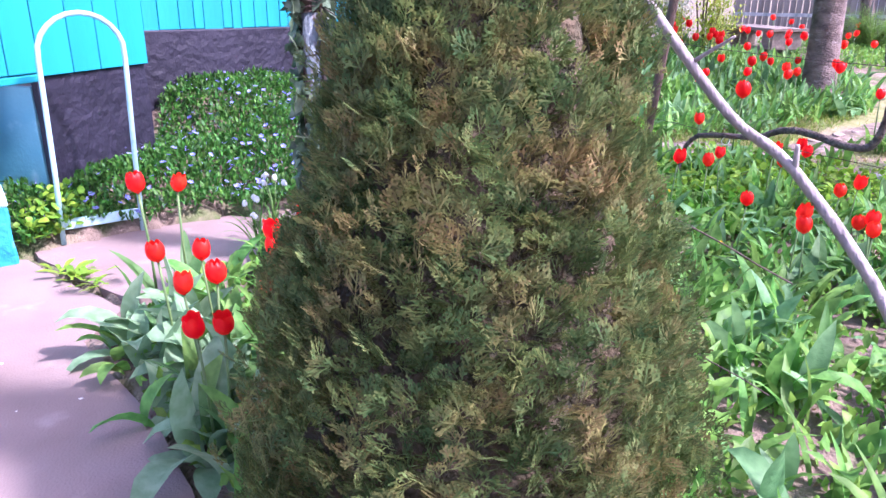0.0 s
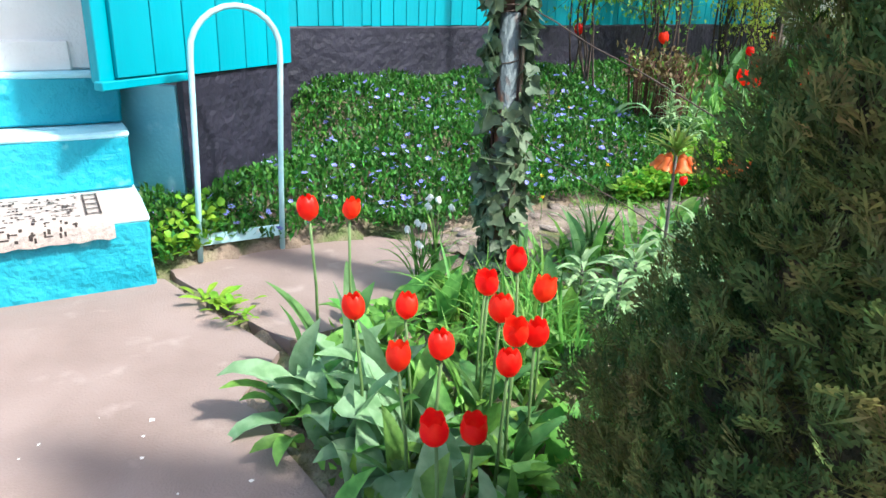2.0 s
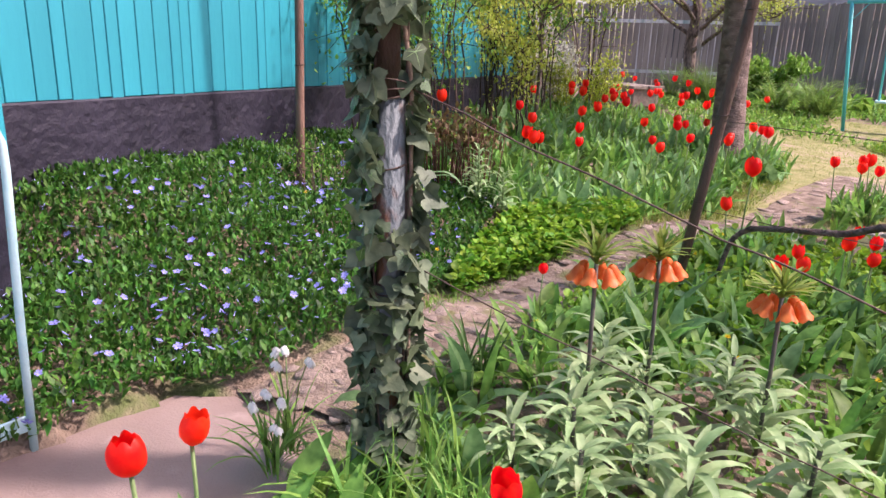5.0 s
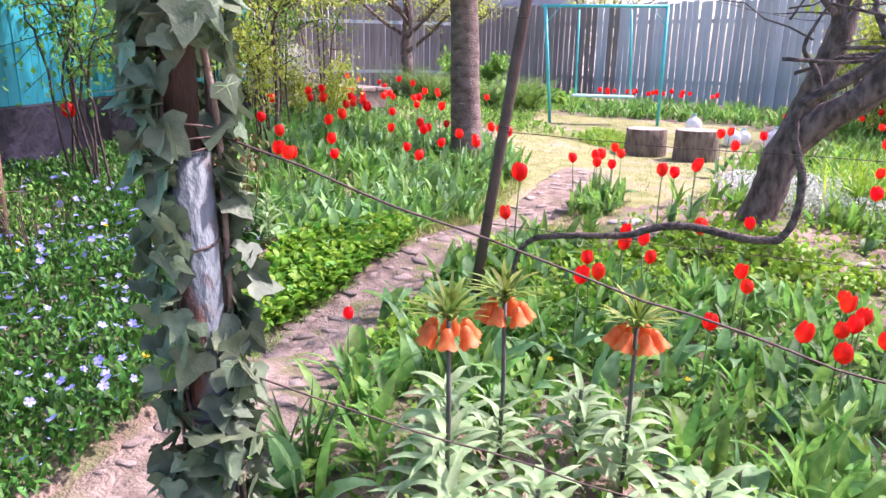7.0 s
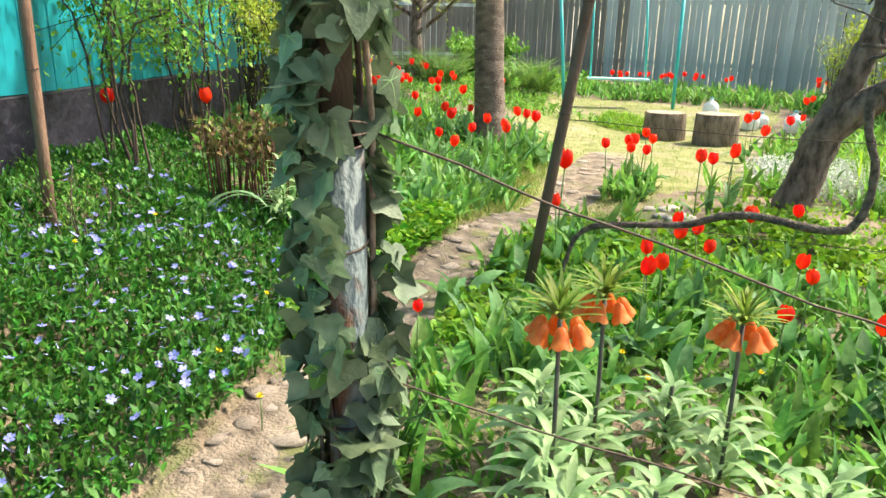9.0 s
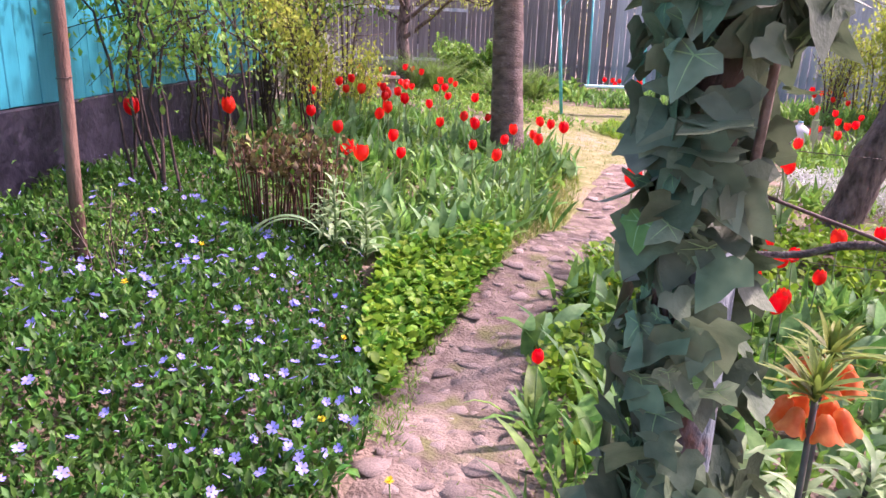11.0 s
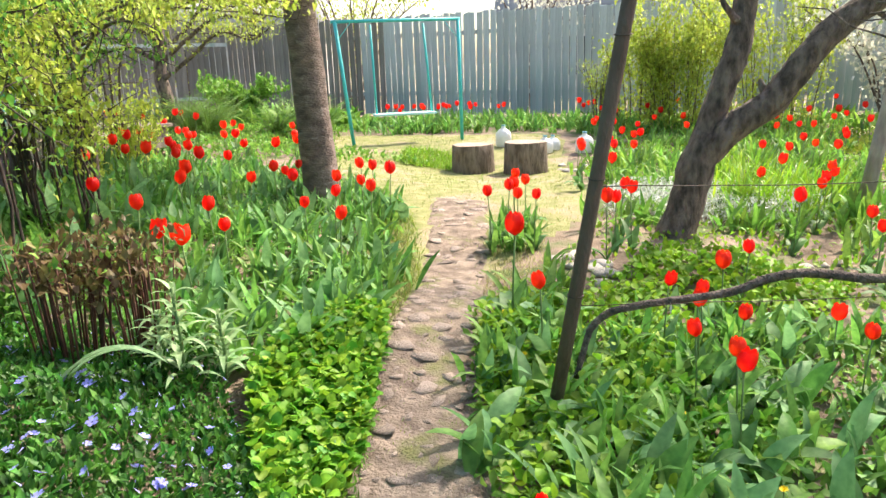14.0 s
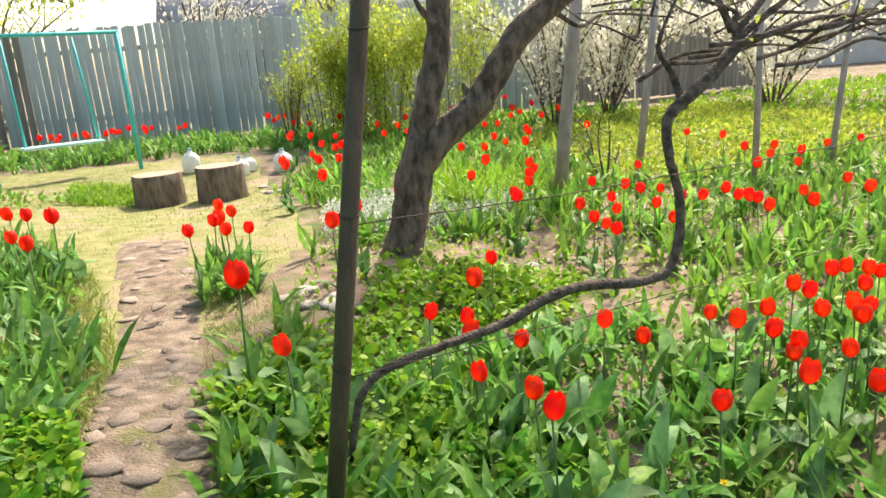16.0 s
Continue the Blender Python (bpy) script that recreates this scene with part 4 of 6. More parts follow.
def make_tulip(k, H=0.385):
    g = random.Random(k)
    t = tagged(empty("tulip"), "red tulip with an egg-shaped bloom and grey-green leaves", "tulip", "tulips in the garden beds")
    lean = g.uniform(-0.03, 0.03)
    V, F = tube([(0, 0, -0.02), (lean * 0.3, 0.004, H * 0.5), (lean, 0, H)], [0.005, 0.0042, 0.004], 6)
    part("stem", mesh_of("stem", V, clean(F), M["stem"], True), t)
    part("bloom", bloom_mesh(0.056, 0.068, k), t, "", pose(lean, 0, H - 0.002, g.uniform(-10, 10), g.uniform(-10, 10), g.uniform(0, 360)))
    for i in range(3):
        part("leaf", g.choice(LEAF_MESH), t, "", pose(0, 0, -0.01, 0, 0, g.uniform(0, 360)) @ Matrix.Diagonal((1, 1, g.uniform(0.7, 1.0), 1)))
    return t


TULIPS = [make_tulip(k) for k in range(5)]
_used = []


def plant_tulips(spots_, scale=1.0, label="", bloom=1.0):
    for i, (x, y) in enumerate(spots_):
        m = pose(x, y, gz(x, y), 0, 0, random.uniform(0, 360)) @ Matrix.Diagonal((*[scale * random.uniform(0.94, 1.06)] * 3, 1))
        if len(_used) < len(TULIPS):
            ob = TULIPS[len(_used)]
            ob.matrix_basis = m
        else:
            ob = copy_thing(random.choice(TULIPS), pose(x, y, gz(x, y), 0, 0, random.uniform(0, 360)))
            ob.scale = [scale * random.uniform(0.94, 1.06)] * 3
        if label:
            ob["label"] = label
        for c in ob.children:
            if c.name.startswith("bloom"):
                c.matrix_basis = c.matrix_basis @ Matrix.Scale(bloom * random.uniform(0.88, 1.1), 4)
        _used.append(ob)


NEAR = [(1.78, -0.39), (1.78, -0.26), (2.00, -0.30), (2.00, -0.24), (1.55, 0.09), (1.73, 0.09), (1.63, -0.05), (1.69, -0.05), (1.84, -0.07), (1.96, -0.05), (1.95, 0.00), (2.04, -0.10), (2.26, -0.27), (2.26, -0.22), (2.10, 0.62), (2.14, 0.66)]
LEFT_BED = [(-3.63, 5.14), (-3.53, 4.88), (-3.21, 4.56), (-3.04, 4.54), (-3.29, 5.23), (-3.9, 6.6), (-3.29, 5.29), (-3.09, 5.09), (-3.07, 5.24), (-2.88, 5.08), (-2.81, 5.38), (-3.43, 6.66), (-3.04, 6.11), (-3.04, 3.95), (-2.57, 4.35), (-2.35, 3.91), (-2.22, 4.57), (-2.28, 5.17), (-2.22, 5.20), (-2.27, 5.56), (-1.95, 4.77), (-1.51, 3.93), (-1.44, 4.27), (-1.14, 3.55), (-1.90, 3.50), (-1.73, 3.31), (-1.86, 2.99), (-1.63, 2.79), (-1.84, 2.84)]
LEFT_FAR = [(-1.64, 4.92), (-1.66, 5.52), (-1.52, 5.45), (-1.41, 4.83), (-1.27, 4.57), (-1.32, 5.19), (-3.11, 7.45), (-4.3, 8.0), (-4.15, 7.09), (-4.4, 7.3), (-4.6, 7.0), (-2.20, 1.62), (-2.45, 2.45), (-2.6, 3.4), (-2.2, 3.2)]
MIDDLE = [(-0.44, 4.79), (-0.34, 5.35), (-0.24, 5.30), (-0.28, 4.98), (-0.34, 4.93), (-0.13, 4.75), (-0.25, 4.79), (0.08, 2.77), (0.48, 4.92), (0.44, 4.59), (0.38, 4.45), (0.95, 3.45), (0.55, 4.7)]
RIGHT = [(0.63, 3.03), (0.79, 2.96), (0.75, 2.76), (0.89, 2.68), (0.70, 2.47), (0.82, 2.28), (0.80, 2.09), (1.28, 2.82), (1.35, 2.65), (1.33, 2.12), (1.72, 2.78), (1.74, 2.64), (1.91, 2.70), (1.80, 2.53), (1.67, 2.13), (1.76, 2.37), (1.82, 2.38), (2.17, 2.88), (2.19, 2.77), (2.08, 2.61), (2.44, 2.78), (1.91, 2.28), (2.12, 2.46), (1.81, 2.05), (2.26, 2.61), (2.28, 2.56), (2.46, 3.00), (2.61, 3.08), (2.65, 2.99), (2.71, 2.98), (1.12, 3.82)]
RIGHT_MID = [(2.46, 5.50), (2.13, 4.94), (2.07, 4.63), (2.07, 4.47), (2.02, 4.19), (2.43, 5.05), (2.31, 4.76), (2.65, 5.33), (2.70, 5.18), (2.59, 4.78), (2.84, 5.15), (2.54, 4.41), (2.88, 4.88), (2.97, 4.75), (3.15, 4.78), (3.17, 4.66), (3.15, 4.52), (3.24, 4.53), (3.09, 4.23), (3.60, 4.54), (3.41, 4.23), (4.01, 4.65), (3.95, 4.34), (3.12, 6.00), (4.39, 7.32), (4.66, 7.02), (4.29, 6.16), (3.83, 5.38), (4.61, 6.17), (4.23, 5.75), (4.19, 5.37), (4.64, 5.89), (5.12, 6.13), (5.52, 6.16), (1.78, 5.37), (2.11, 5.92), (2.23, 6.17), (1.63, 6.03), (2.28, 7.80), (0.94, 5.60)]
BACK = [(-3.60, 12.9), (-3.38, 12.8), (-3.3, 12.95), (-2.83, 12.6), (-2.6, 12.8), (-2.5, 13.2), (-2.02, 12.9), (-1.5, 13.2), (-1.4, 13.0), (0.03, 12.8), (0.37, 12.3), (0.57, 11.9), (0.59, 9.19), (0.71, 8.67), (0.81, 8.69), (1.09, 10.66), (0.45, 6.36), (0.50, 7.50), (0.10, 7.56), (0.16, 7.01), (2.22, 12.6), (1.79, 9.72), (1.56, 7.73), (2.74, 10.50), (2.51, 8.16), (2.53, 7.96), (3.66, 10.95), (3.07, 8.77), (3.69, 9.78), (4.24, 10.53), (1.42, 9.46), (1.95, 6.65), (-3.2, 12.3), (-2.9, 12.9), (2.0, 11.2), (2.9, 11.9), (3.3, 11.2), (1.7, 10.2), (0.3, 10.5), (0.25, 10.2)]
plant_tulips(NEAR, 1.0, "red tulip with broad wavy grey-green leaves beside the concrete slab", bloom=1.04)
plant_tulips([(1.17, -0.50), (1.12, -0.38)], 1.18, "tall red tulip standing in front of the rounded slab")
plant_tulips([(-0.10, 3.17)], 1.25, "tall large red tulip beside the path", bloom=1.35)
plant_tulips(LEFT_BED, 1.0, "red tulip in the thick bed before the straight tree trunk", bloom=1.3)
LEFT_FAR += [(-6.60, 8.91), (-6.94, 9.59), (-5.33, 7.41), (-6.86, 10.08), (-4.51, 6.60), (-5.39, 8.42), (-5.72, 9.18), (-6.57, 10.70), (-5.29, 8.99), (-4.62, 7.52), (-3.70, 6.97), (-2.91, 4.78), (-4.33, 5.54), (-4.42, 8.49), (-4.02, 7.97), (-2.77, 6.18), (-2.71, 6.57), (-3.75, 8.89)]
plant_tulips(LEFT_FAR, 1.0, "red tulip at the edge of the bed by the house", bloom=1.35)
plant_tulips(MIDDLE, 1.0, "red tulip in the grassy clump beside the path", bloom=1.3)
plant_tulips(RIGHT, 0.88, "tall red tulip in the leafy bed by the low vine", bloom=1.2)
plant_tulips(RIGHT_MID, 0.9, "red tulip in the sunny open bed", bloom=1.35)
plant_tulips([(0.20, 1.32)], 0.6, "short half-open red tulip by the path", bloom=1.2)
BACK += [(0.48, 13.38), (0.55, 10.14), (0.47, 8.49), (0.82, 9.85), (1.09, 12.25), (1.24, 11.61), (0.71, 7.67), (1.69, 13.57), (1.51, 10.80), (1.99, 7.68), (2.47, 9.40), (2.81, 10.08), (2.80, 9.61), (2.87, 9.33), (4.29, 13.30), (3.40, 10.34), (2.98, 8.46), (2.71, 7.74), (3.65, 10.69), (4.17, 11.54), (2.32, 6.48), (1.97, 5.61), (1.67, 5.02), (3.74, 8.39), (-3.18, 13.30), (-3.06, 13.42), (-2.78, 13.54), (-2.59, 13.30), (-2.49, 13.42), (-2.39, 13.54), (-2.10, 13.30), (-2.00, 13.42), (-0.05, 13.54), (0.12, 13.30), (0.25, 13.42)]
plant_tulips(BACK, 1.0, "red tulip in the far beds near the board fence", bloom=1.35)


# ---- ground cover and foliage ----
def stuff(name, V, F, material, label, category):
    return tagged(new(name, mesh_of(name, V, F, material, True)), label, category, kind="stuff")


def foliage(name, poly, n, templates, size, material, label, category, avoid=(), tilt=0.5, clump=0, hmin=0.0, hmax=0.0, jit=0.05):
    if clump:
        c = spots(max(n // clump, 1), poly, avoid)
        p = np.repeat(c, clump, 0)[:n]
        p[:, :2] += rng.normal(0, jit, (len(p), 2))
        p[:, 2] = ground_z(p[:, 0], p[:, 1])
    else:
        p = spots(n, poly, avoid)
    n = len(p)
    p[:, 2] += rng.uniform(hmin, hmax, n) - 0.005 if hmax else -0.01
    V, F = scatter(templates, p, rng.uniform(0, 6.28, n), size * rng.uniform(0.6, 1.25, n), rng.normal(0, tilt, n), rng.normal(0, tilt * 0.6, n))
    return stuff(name, V, F, material, label, category)


PERI_BED = [(-1.45, -0.6), (-0.55, -0.62), (-0.12, -1.32), (0.36, -1.22), (0.44, -1.12), (0.30, -0.98), (0.14, -0.64), (0.0, -0.2), (0.10, 0.0), (0.02, 0.45), (-0.12, 0.85), (-0.35, 1.15), (-0.62, 1.45), (-0.85, 1.75), (-1.2, 2.2), (-2.0, 2.3), (-2.9, 2.6), (-2.4, 1.5)]
PERI_LEAF = [blade(0.042, 0.019, 2, b, a, 0.25, 0.45) for b, a in ((0.6, 0.5), (0.9, 0.9), (0.3, 0.3))]


def make_periwinkle():
    p = spots(38000, PERI_BED)
    n = len(p)
    h = np.array([0.10 + 0.06 * noise.noise(Vector((a * 3, b * 3, 0))) for a, b in p[:, :2]])
    edge = np.clip((p[:, 0] + 0.1 * p[:, 1] + 3) / 3, 0, 1)
    p[:, 2] += h * rng.uniform(0.15, 1.0, n) ** 0.6
    V, F = scatter(PERI_LEAF, p, rng.uniform(0, 6.28, n), rng.uniform(0.6, 1.25, n), rng.normal(0, 0.5, n))
    return stuff("periwinkle_bed", V, F, M["peri"], "dense glossy dark green periwinkle covering the ground before the house", "ground cover")


peri = make_periwinkle()


def make_periwinkle_flowers():
    ps = []
    for k in range(5):
        a = 2 * math.pi * k / 5
        c, s = math.cos(a), math.sin(a)
        V = np.array([(0.002, -0.002, 0), (0.013, -0.0075, 0.003), (0.017, 0.004, 0.003), (0.006, 0.005, 0.001), (0.002, 0.002, 0)])
        R = np.array([(c, -s, 0), (s, c, 0), (0, 0, 1)])
        ps.append((V @ R.T, np.array([(0, 1, 2, 3), (0, 3, 4, 0)])))
    V, F = join(ps)
    me = mesh_of("flower", V, clean(F), M["violet"])
    stem = None
    q = spots(285, [(-1.1, -0.4), (-0.5, -0.5), (0.05, -1.0), (0.33, -1.0), (0.0, -0.2), (0.08, 0.0), (-0.12, 0.85), (-0.6, 1.4), (-0.95, 1.7), (-1.7, 1.9), (-2.2, 1.6)])
    for x, y, z in q:
        h = 0.115 + 0.06 * noise.noise(Vector((x * 3, y * 3, 0)))
        part("flower", me, peri, "", pose(x, y, z + h + random.uniform(-0.005, 0.03), random.uniform(-35, 45), random.uniform(-30, 50), random.uniform(0, 360)) @ Matrix.Scale(random.uniform(0.8, 1.2), 4))


make_periwinkle_flowers()
foliage("small_violet_flowers", PERI_BED, 1500, [blade(0.020, 0.013, 1, 0.2, a, 0.1, 0.5) for a in (0.9, 1.2, 1.4)], 1.0, M["violetfar"], "tiny half-open violet periwinkle flowers", "flower", hmin=0.08, hmax=0.15, tilt=0.6)

LIME_BED = [(-0.30, 1.18), (-0.45, 1.5), (-0.48, 1.95), (-0.58, 2.5), (-0.68, 2.9), (-0.85, 3.0), (-1.0, 2.6), (-0.98, 2.1), (-0.82, 1.75), (-0.6, 1.4)]
LIME_LEAF = [blade(0.05, 0.046, 4, b, a, 0.25, 0.5, tip=0.12) for b, a in ((0.5, 1.0), (0.9, 0.9), (0.3, 0.6))]
foliage("low_leafy_plants", LIME_BED, 1900, LIME_LEAF, 0.8, M["lime"], "bright yellow-green leaves along the path edge", "ground cover", hmin=0.06, hmax=0.13, tilt=0.3)
foliage("low_leafy_plants", LIME_BED, 3600, LIME_LEAF, 0.9, M["freshgreen"], "low bright green heart-shaped leaves edging the path", "ground cover", hmin=0.02, hmax=0.12, tilt=0.35)
ALL_PAVED = (PATH_POLY, SLAB1, SLAB2)
LEFT_TULIP_BED = [(-1.0, 2.1), (-0.75, 2.9), (-0.85, 3.9), (-1.15, 4.6), (-1.35, 5.6), (-1.9, 6.4), (-3.2, 7.0), (-4.6, 6.7), (-4.5, 5.3), (-3.2, 3.2), (-2.4, 2.3), (-1.5, 2.3)]
TUL_BLADE = [blade(0.27, 0.04, 4, b, a, 0.3, 0.4, twist=0.5) for b, a in ((0.4, 0.15), (0.9, 0.2), (1.4, 0.35))]
WIDE_BLADE = [blade(0.24, 0.072, 6, b, a, 0.35, 0.45, twist=0.5) for b, a in ((0.7, 0.3), (1.3, 0.4), (1.9, 0.5))]
THIN_BLADE = [blade(0.30, 0.012, 6, b, a, 0.2, 0.3) for b, a in ((0.5, 0.1), (1.2, 0.2), (1.8, 0.35))]
GRASS_BLADE = [blade(0.06, 0.006, 2, b, a, 0.1, 0.3) for b, a in ((0.8, 0.3), (1.4, 0.6))]
foliage("low_leafy_plants", [(0.0, -1.08), (0.38, -1.18), (0.42, -1.10), (0.28, -0.95), (0.10, -0.85)], 190, LIME_LEAF, 0.9, M["lime"], "pale weeds at the foot of the steps", "weed", hmin=0.02, hmax=0.14, tilt=0.5)
foliage("broad_tulip_foliage", LEFT_TULIP_BED, 900, WIDE_BLADE + [blade(0.27, 0.06, 6, 0.5, 0.15, 0.3, 0.45, twist=0.5)] * 2, 1.0, M["tulipgrey"], "broad grey-green tulip leaves in the thick bed", "foliage", clump=4, tilt=0.25)
foliage("tulip_foliage", LEFT_TULIP_BED, 2300, TUL_BLADE, 0.95, M["tulipfol"], "thick upright grey-green tulip leaves in the bed", "foliage", clump=5, tilt=0.25)
foliage("low_leafy_plants", LEFT_TULIP_BED, 7000, SMALL_LEAF, 0.8, M["green"], "low green leaves between the tulips", "foliage", hmin=0.0, hmax=0.10, tilt=0.7)

RIGHT_NEAR = [(0.66, 0.25), (0.45, 0.75), (0.28, 1.1), (0.10, 1.45), (-0.08, 1.95), (-0.2, 2.5), (-0.32, 3.2), (0.1, 3.6), (1.0, 3.6), (2.6, 3.2), (3.6, 2.6), (3.6, 1.0), (3.2, 0.5), (2.6, -0.2), (2.4, -0.28), (1.75, -0.55), (1.2, -0.58), (0.92, -0.1), (0.72, 0.1)]
FRIT_BED = [(0.80, 0.42), (1.35, 0.40), (1.75, 0.62), (1.72, 1.25), (1.35, 1.45), (0.80, 1.30)]
SLAB_BED = [(1.16, -0.60), (1.6, -0.60), (2.3, -0.30), (2.6, 0.0), (2.3, 0.3), (1.6, 0.35), (0.85, 0.25), (0.92, -0.1)]
foliage("broad_tulip_foliage", RIGHT_NEAR, 420, WIDE_BLADE + [blade(0.27, 0.06, 6, 0.5, 0.15, 0.3, 0.45, twist=0.5)], 1.0, M["tulipgrey"], "grey-green upright tulip leaves", "foliage", avoid=(SLAB_BED, FRIT_BED), clump=4, tilt=0.25)
foliage("broad_tulip_foliage", RIGHT_NEAR, 460, WIDE_BLADE, 0.95, M["tulipfol"], "broad curling grey-green tulip leaves", "foliage", avoid=(SLAB_BED, FRIT_BED), clump=4, tilt=0.3)
foliage("broad_tulip_foliage", SLAB_BED, 190, WIDE_BLADE, 1.0, M["tulipfol"], "broad wavy pale grey-green tulip leaves beside the slab", "foliage", clump=4, tilt=0.3)
foliage("tulip_foliage", RIGHT_NEAR, 1300, TUL_BLADE, 0.9, M["tulipfol"], "upright tulip leaves", "foliage", avoid=(SLAB_BED, FRIT_BED), clump=7, tilt=0.25)
foliage("low_leafy_plants", RIGHT_NEAR, 9000, SMALL_LEAF, 0.9, M["green"], "low green seedlings and weeds between the tulips", "foliage", hmin=0.0, hmax=0.09, tilt=0.7)
foliage("low_leafy_plants", [(0.12, 1.45), (-0.05, 2.0), (-0.28, 3.1), (-0.1, 3.7), (0.6, 3.9), (0.9, 3.2), (0.5, 2.4), (0.6, 1.7)], 2400, LIME_LEAF, 0.85, M["lime"], "fresh green leafy plants round the leaning pipe", "ground cover", hmin=0.0, hmax=0.12, tilt=0.5)
foliage("broad_green_leaves", [(0.14, 2.05), (0.85, 2.0), (1.1, 2.5), (0.6, 2.95), (0.12, 2.7)], 620, [blade(0.13, 0.042, 5, b, a, 0.3, 0.5) for b, a in ((0.6, 0.3), (1.0, 0.5), (1.3, 0.7))], 0.95, M["freshgreen"], "fresh green broad-bladed leaves round the leaning pipe", "foliage", clump=7, tilt=0.25)
foliage("narrow_leaf_clumps", [(0.40, 0.72), (0.52, 0.70), (0.54, 0.80), (0.42, 0.82)], 46, THIN_BLADE, 0.95, M["tulipleaf"], "dark strap-leaved clump beside the path", "foliage", tilt=0.2)
foliage("drooping_leaf", [(-1.55, 1.62), (-1.45, 1.62), (-1.45, 1.75), (-1.55, 1.75)], 5, [blade(0.42, 0.05, 9, 2.0, 0.3, 0.3, 0.4)], 1.0, M["paleleaf"], "long pale drooping leaves in the periwinkle", "foliage", tilt=0.2)
foliage("narrow_leaf_clumps", [(0.75, 0.05), (1.0, -0.05), (1.6, 0.05), (1.6, 0.30), (0.85, 0.35)], 420, THIN_BLADE, 1.0, M["tulipfol"], "narrow dark strap leaves round the ivy post", "foliage", clump=20, tilt=0.25, jit=0.035)
RIGHT_FAR = [(-0.1, 3.6), (1.0, 3.6), (2.6, 3.2), (3.6, 2.6), (6.5, 4.0), (8.0, 8.5), (6.5, 13.6), (1.0, 14.0), (0.6, 11.0), (0.0, 8.6), (0.5, 6.6), (0.2, 5.0)]
BARE = [(0.3, 3.4), (2.0, 3.2), (2.3, 4.3), (1.5, 5.4), (0.5, 5.4), (-0.1, 4.4)]
SUNNY = [(3.4, 6.6), (8.5, 7.6), (8.5, 13.2), (3.6, 11.5)]
foliage("tulip_foliage", RIGHT_FAR, 5200, TUL_BLADE, 1.05, M["green"], "sunlit tulip leaves in the open bed", "foliage", avoid=(BARE, SUNNY), clump=6, tilt=0.25)
foliage("low_leafy_plants", SUNNY, 12000, SMALL_LEAF, 1.5, M["weedyellow"], "sunny yellow-green weeds on open ground", "foliage", hmin=0.0, hmax=0.06, tilt=0.8, clump=14, jit=0.14)
foliage("low_leafy_plants", RIGHT_FAR, 15000, SMALL_LEAF, 1.0, M["lime"], "sunlit low weeds over the open bed", "foliage", hmin=0.0, hmax=0.07, tilt=0.8)
foliage("tulip_foliage", [(-0.45, 4.7), (-0.1, 4.65), (-0.1, 5.3), (-0.45, 5.35)], 110, TUL_BLADE, 0.9, M["tulipfol"], "clump of tulip leaves in the lawn", "foliage", tilt=0.25)
foliage("tulip_foliage", [(-0.2, 3.0), (0.15, 2.65), (0.2, 2.9), (-0.02, 3.3)], 40, WIDE_BLADE, 0.85, M["tulipfol"], "broad tulip leaves beside the path", "foliage", tilt=0.2)
foliage("strap_leaf_clumps", [(1.2, 5.9), (2.2, 6.0), (2.6, 7.2), (1.8, 8.2), (1.0, 7.0)], 900, THIN_BLADE, 1.5, M["lime"], "tall bright green strap leaves behind the forked tree", "foliage", clump=40, tilt=0.3, jit=0.08)
foliage("low_leafy_plants", [(0.35, 3.7), (1.5, 3.7), (1.9, 4.4), (1.1, 4.7), (0.6, 4.6)], 1500, LIME_LEAF, 1.0, M["lime"], "bright leafy plants round the forked tree's foot", "ground cover", hmin=0.0, hmax=0.09, tilt=0.5)
LAWN = [(-1.3, 4.2), (-0.75, 3.7), (-0.3, 4.4), (0.3, 6.0), (0.0, 8.2), (-0.3, 12), (-4.5, 12), (-3.5, 8.6), (-1.6, 6.0)]
foliage("grass", LAWN, 14000, GRASS_BLADE, 0.75, M["grass"], "sparse trodden yellowish grass", "grass", tilt=0.6, avoid=(PATH_POLY,))
foliage("grass", [(-0.62, 2.6), (-0.70, 3.3), (-0.85, 4.2), (-1.1, 4.9), (-1.35, 4.8), (-1.1, 4.0), (-0.98, 3.2), (-0.85, 2.7)], 2600, GRASS_BLADE, 1.0, M["drygrass"], "pale dry grass along the path", "grass", tilt=0.5)
foliage("grass", [(-0.25, 2.9), (-0.35, 3.9), (-0.45, 4.9), (-0.1, 5.2), (0.05, 4.2), (-0.05, 3.2)], 2200, GRASS_BLADE, 0.9, M["drygrass"], "pale dry grass along the path", "grass", tilt=0.5)
foliage("grass", [(-0.75, 2.9), (-0.68, 2.9), (-0.75, 3.8), (-0.95, 4.7), (-1.2, 5.4), (-1.5, 5.3), (-1.15, 4.2), (-1.0, 3.4)], 2600, GRASS_BLADE, 1.2, M["grass"], "pale dry tufts along the path", "grass", tilt=0.5)
foliage("grass", PATH_POLY, 2400, GRASS_BLADE, 0.5, M["grass"], "thin grass between the path stones", "grass", tilt=0.7, clump=12, jit=0.03)
foliage("grass", [(-2.4, 9.1), (-1.6, 9.0), (-1.5, 10.0), (-2.5, 10.1)], 2500, GRASS_BLADE, 1.8, M["lime"], "patch of tall bright grass by the stumps", "grass", tilt=0.3)
foliage("fallen_leaves", RIGHT_NEAR, 700, SMALL_LEAF, 0.7, M["dry"], "dry brown leaf litter", "litter", tilt=1.4)
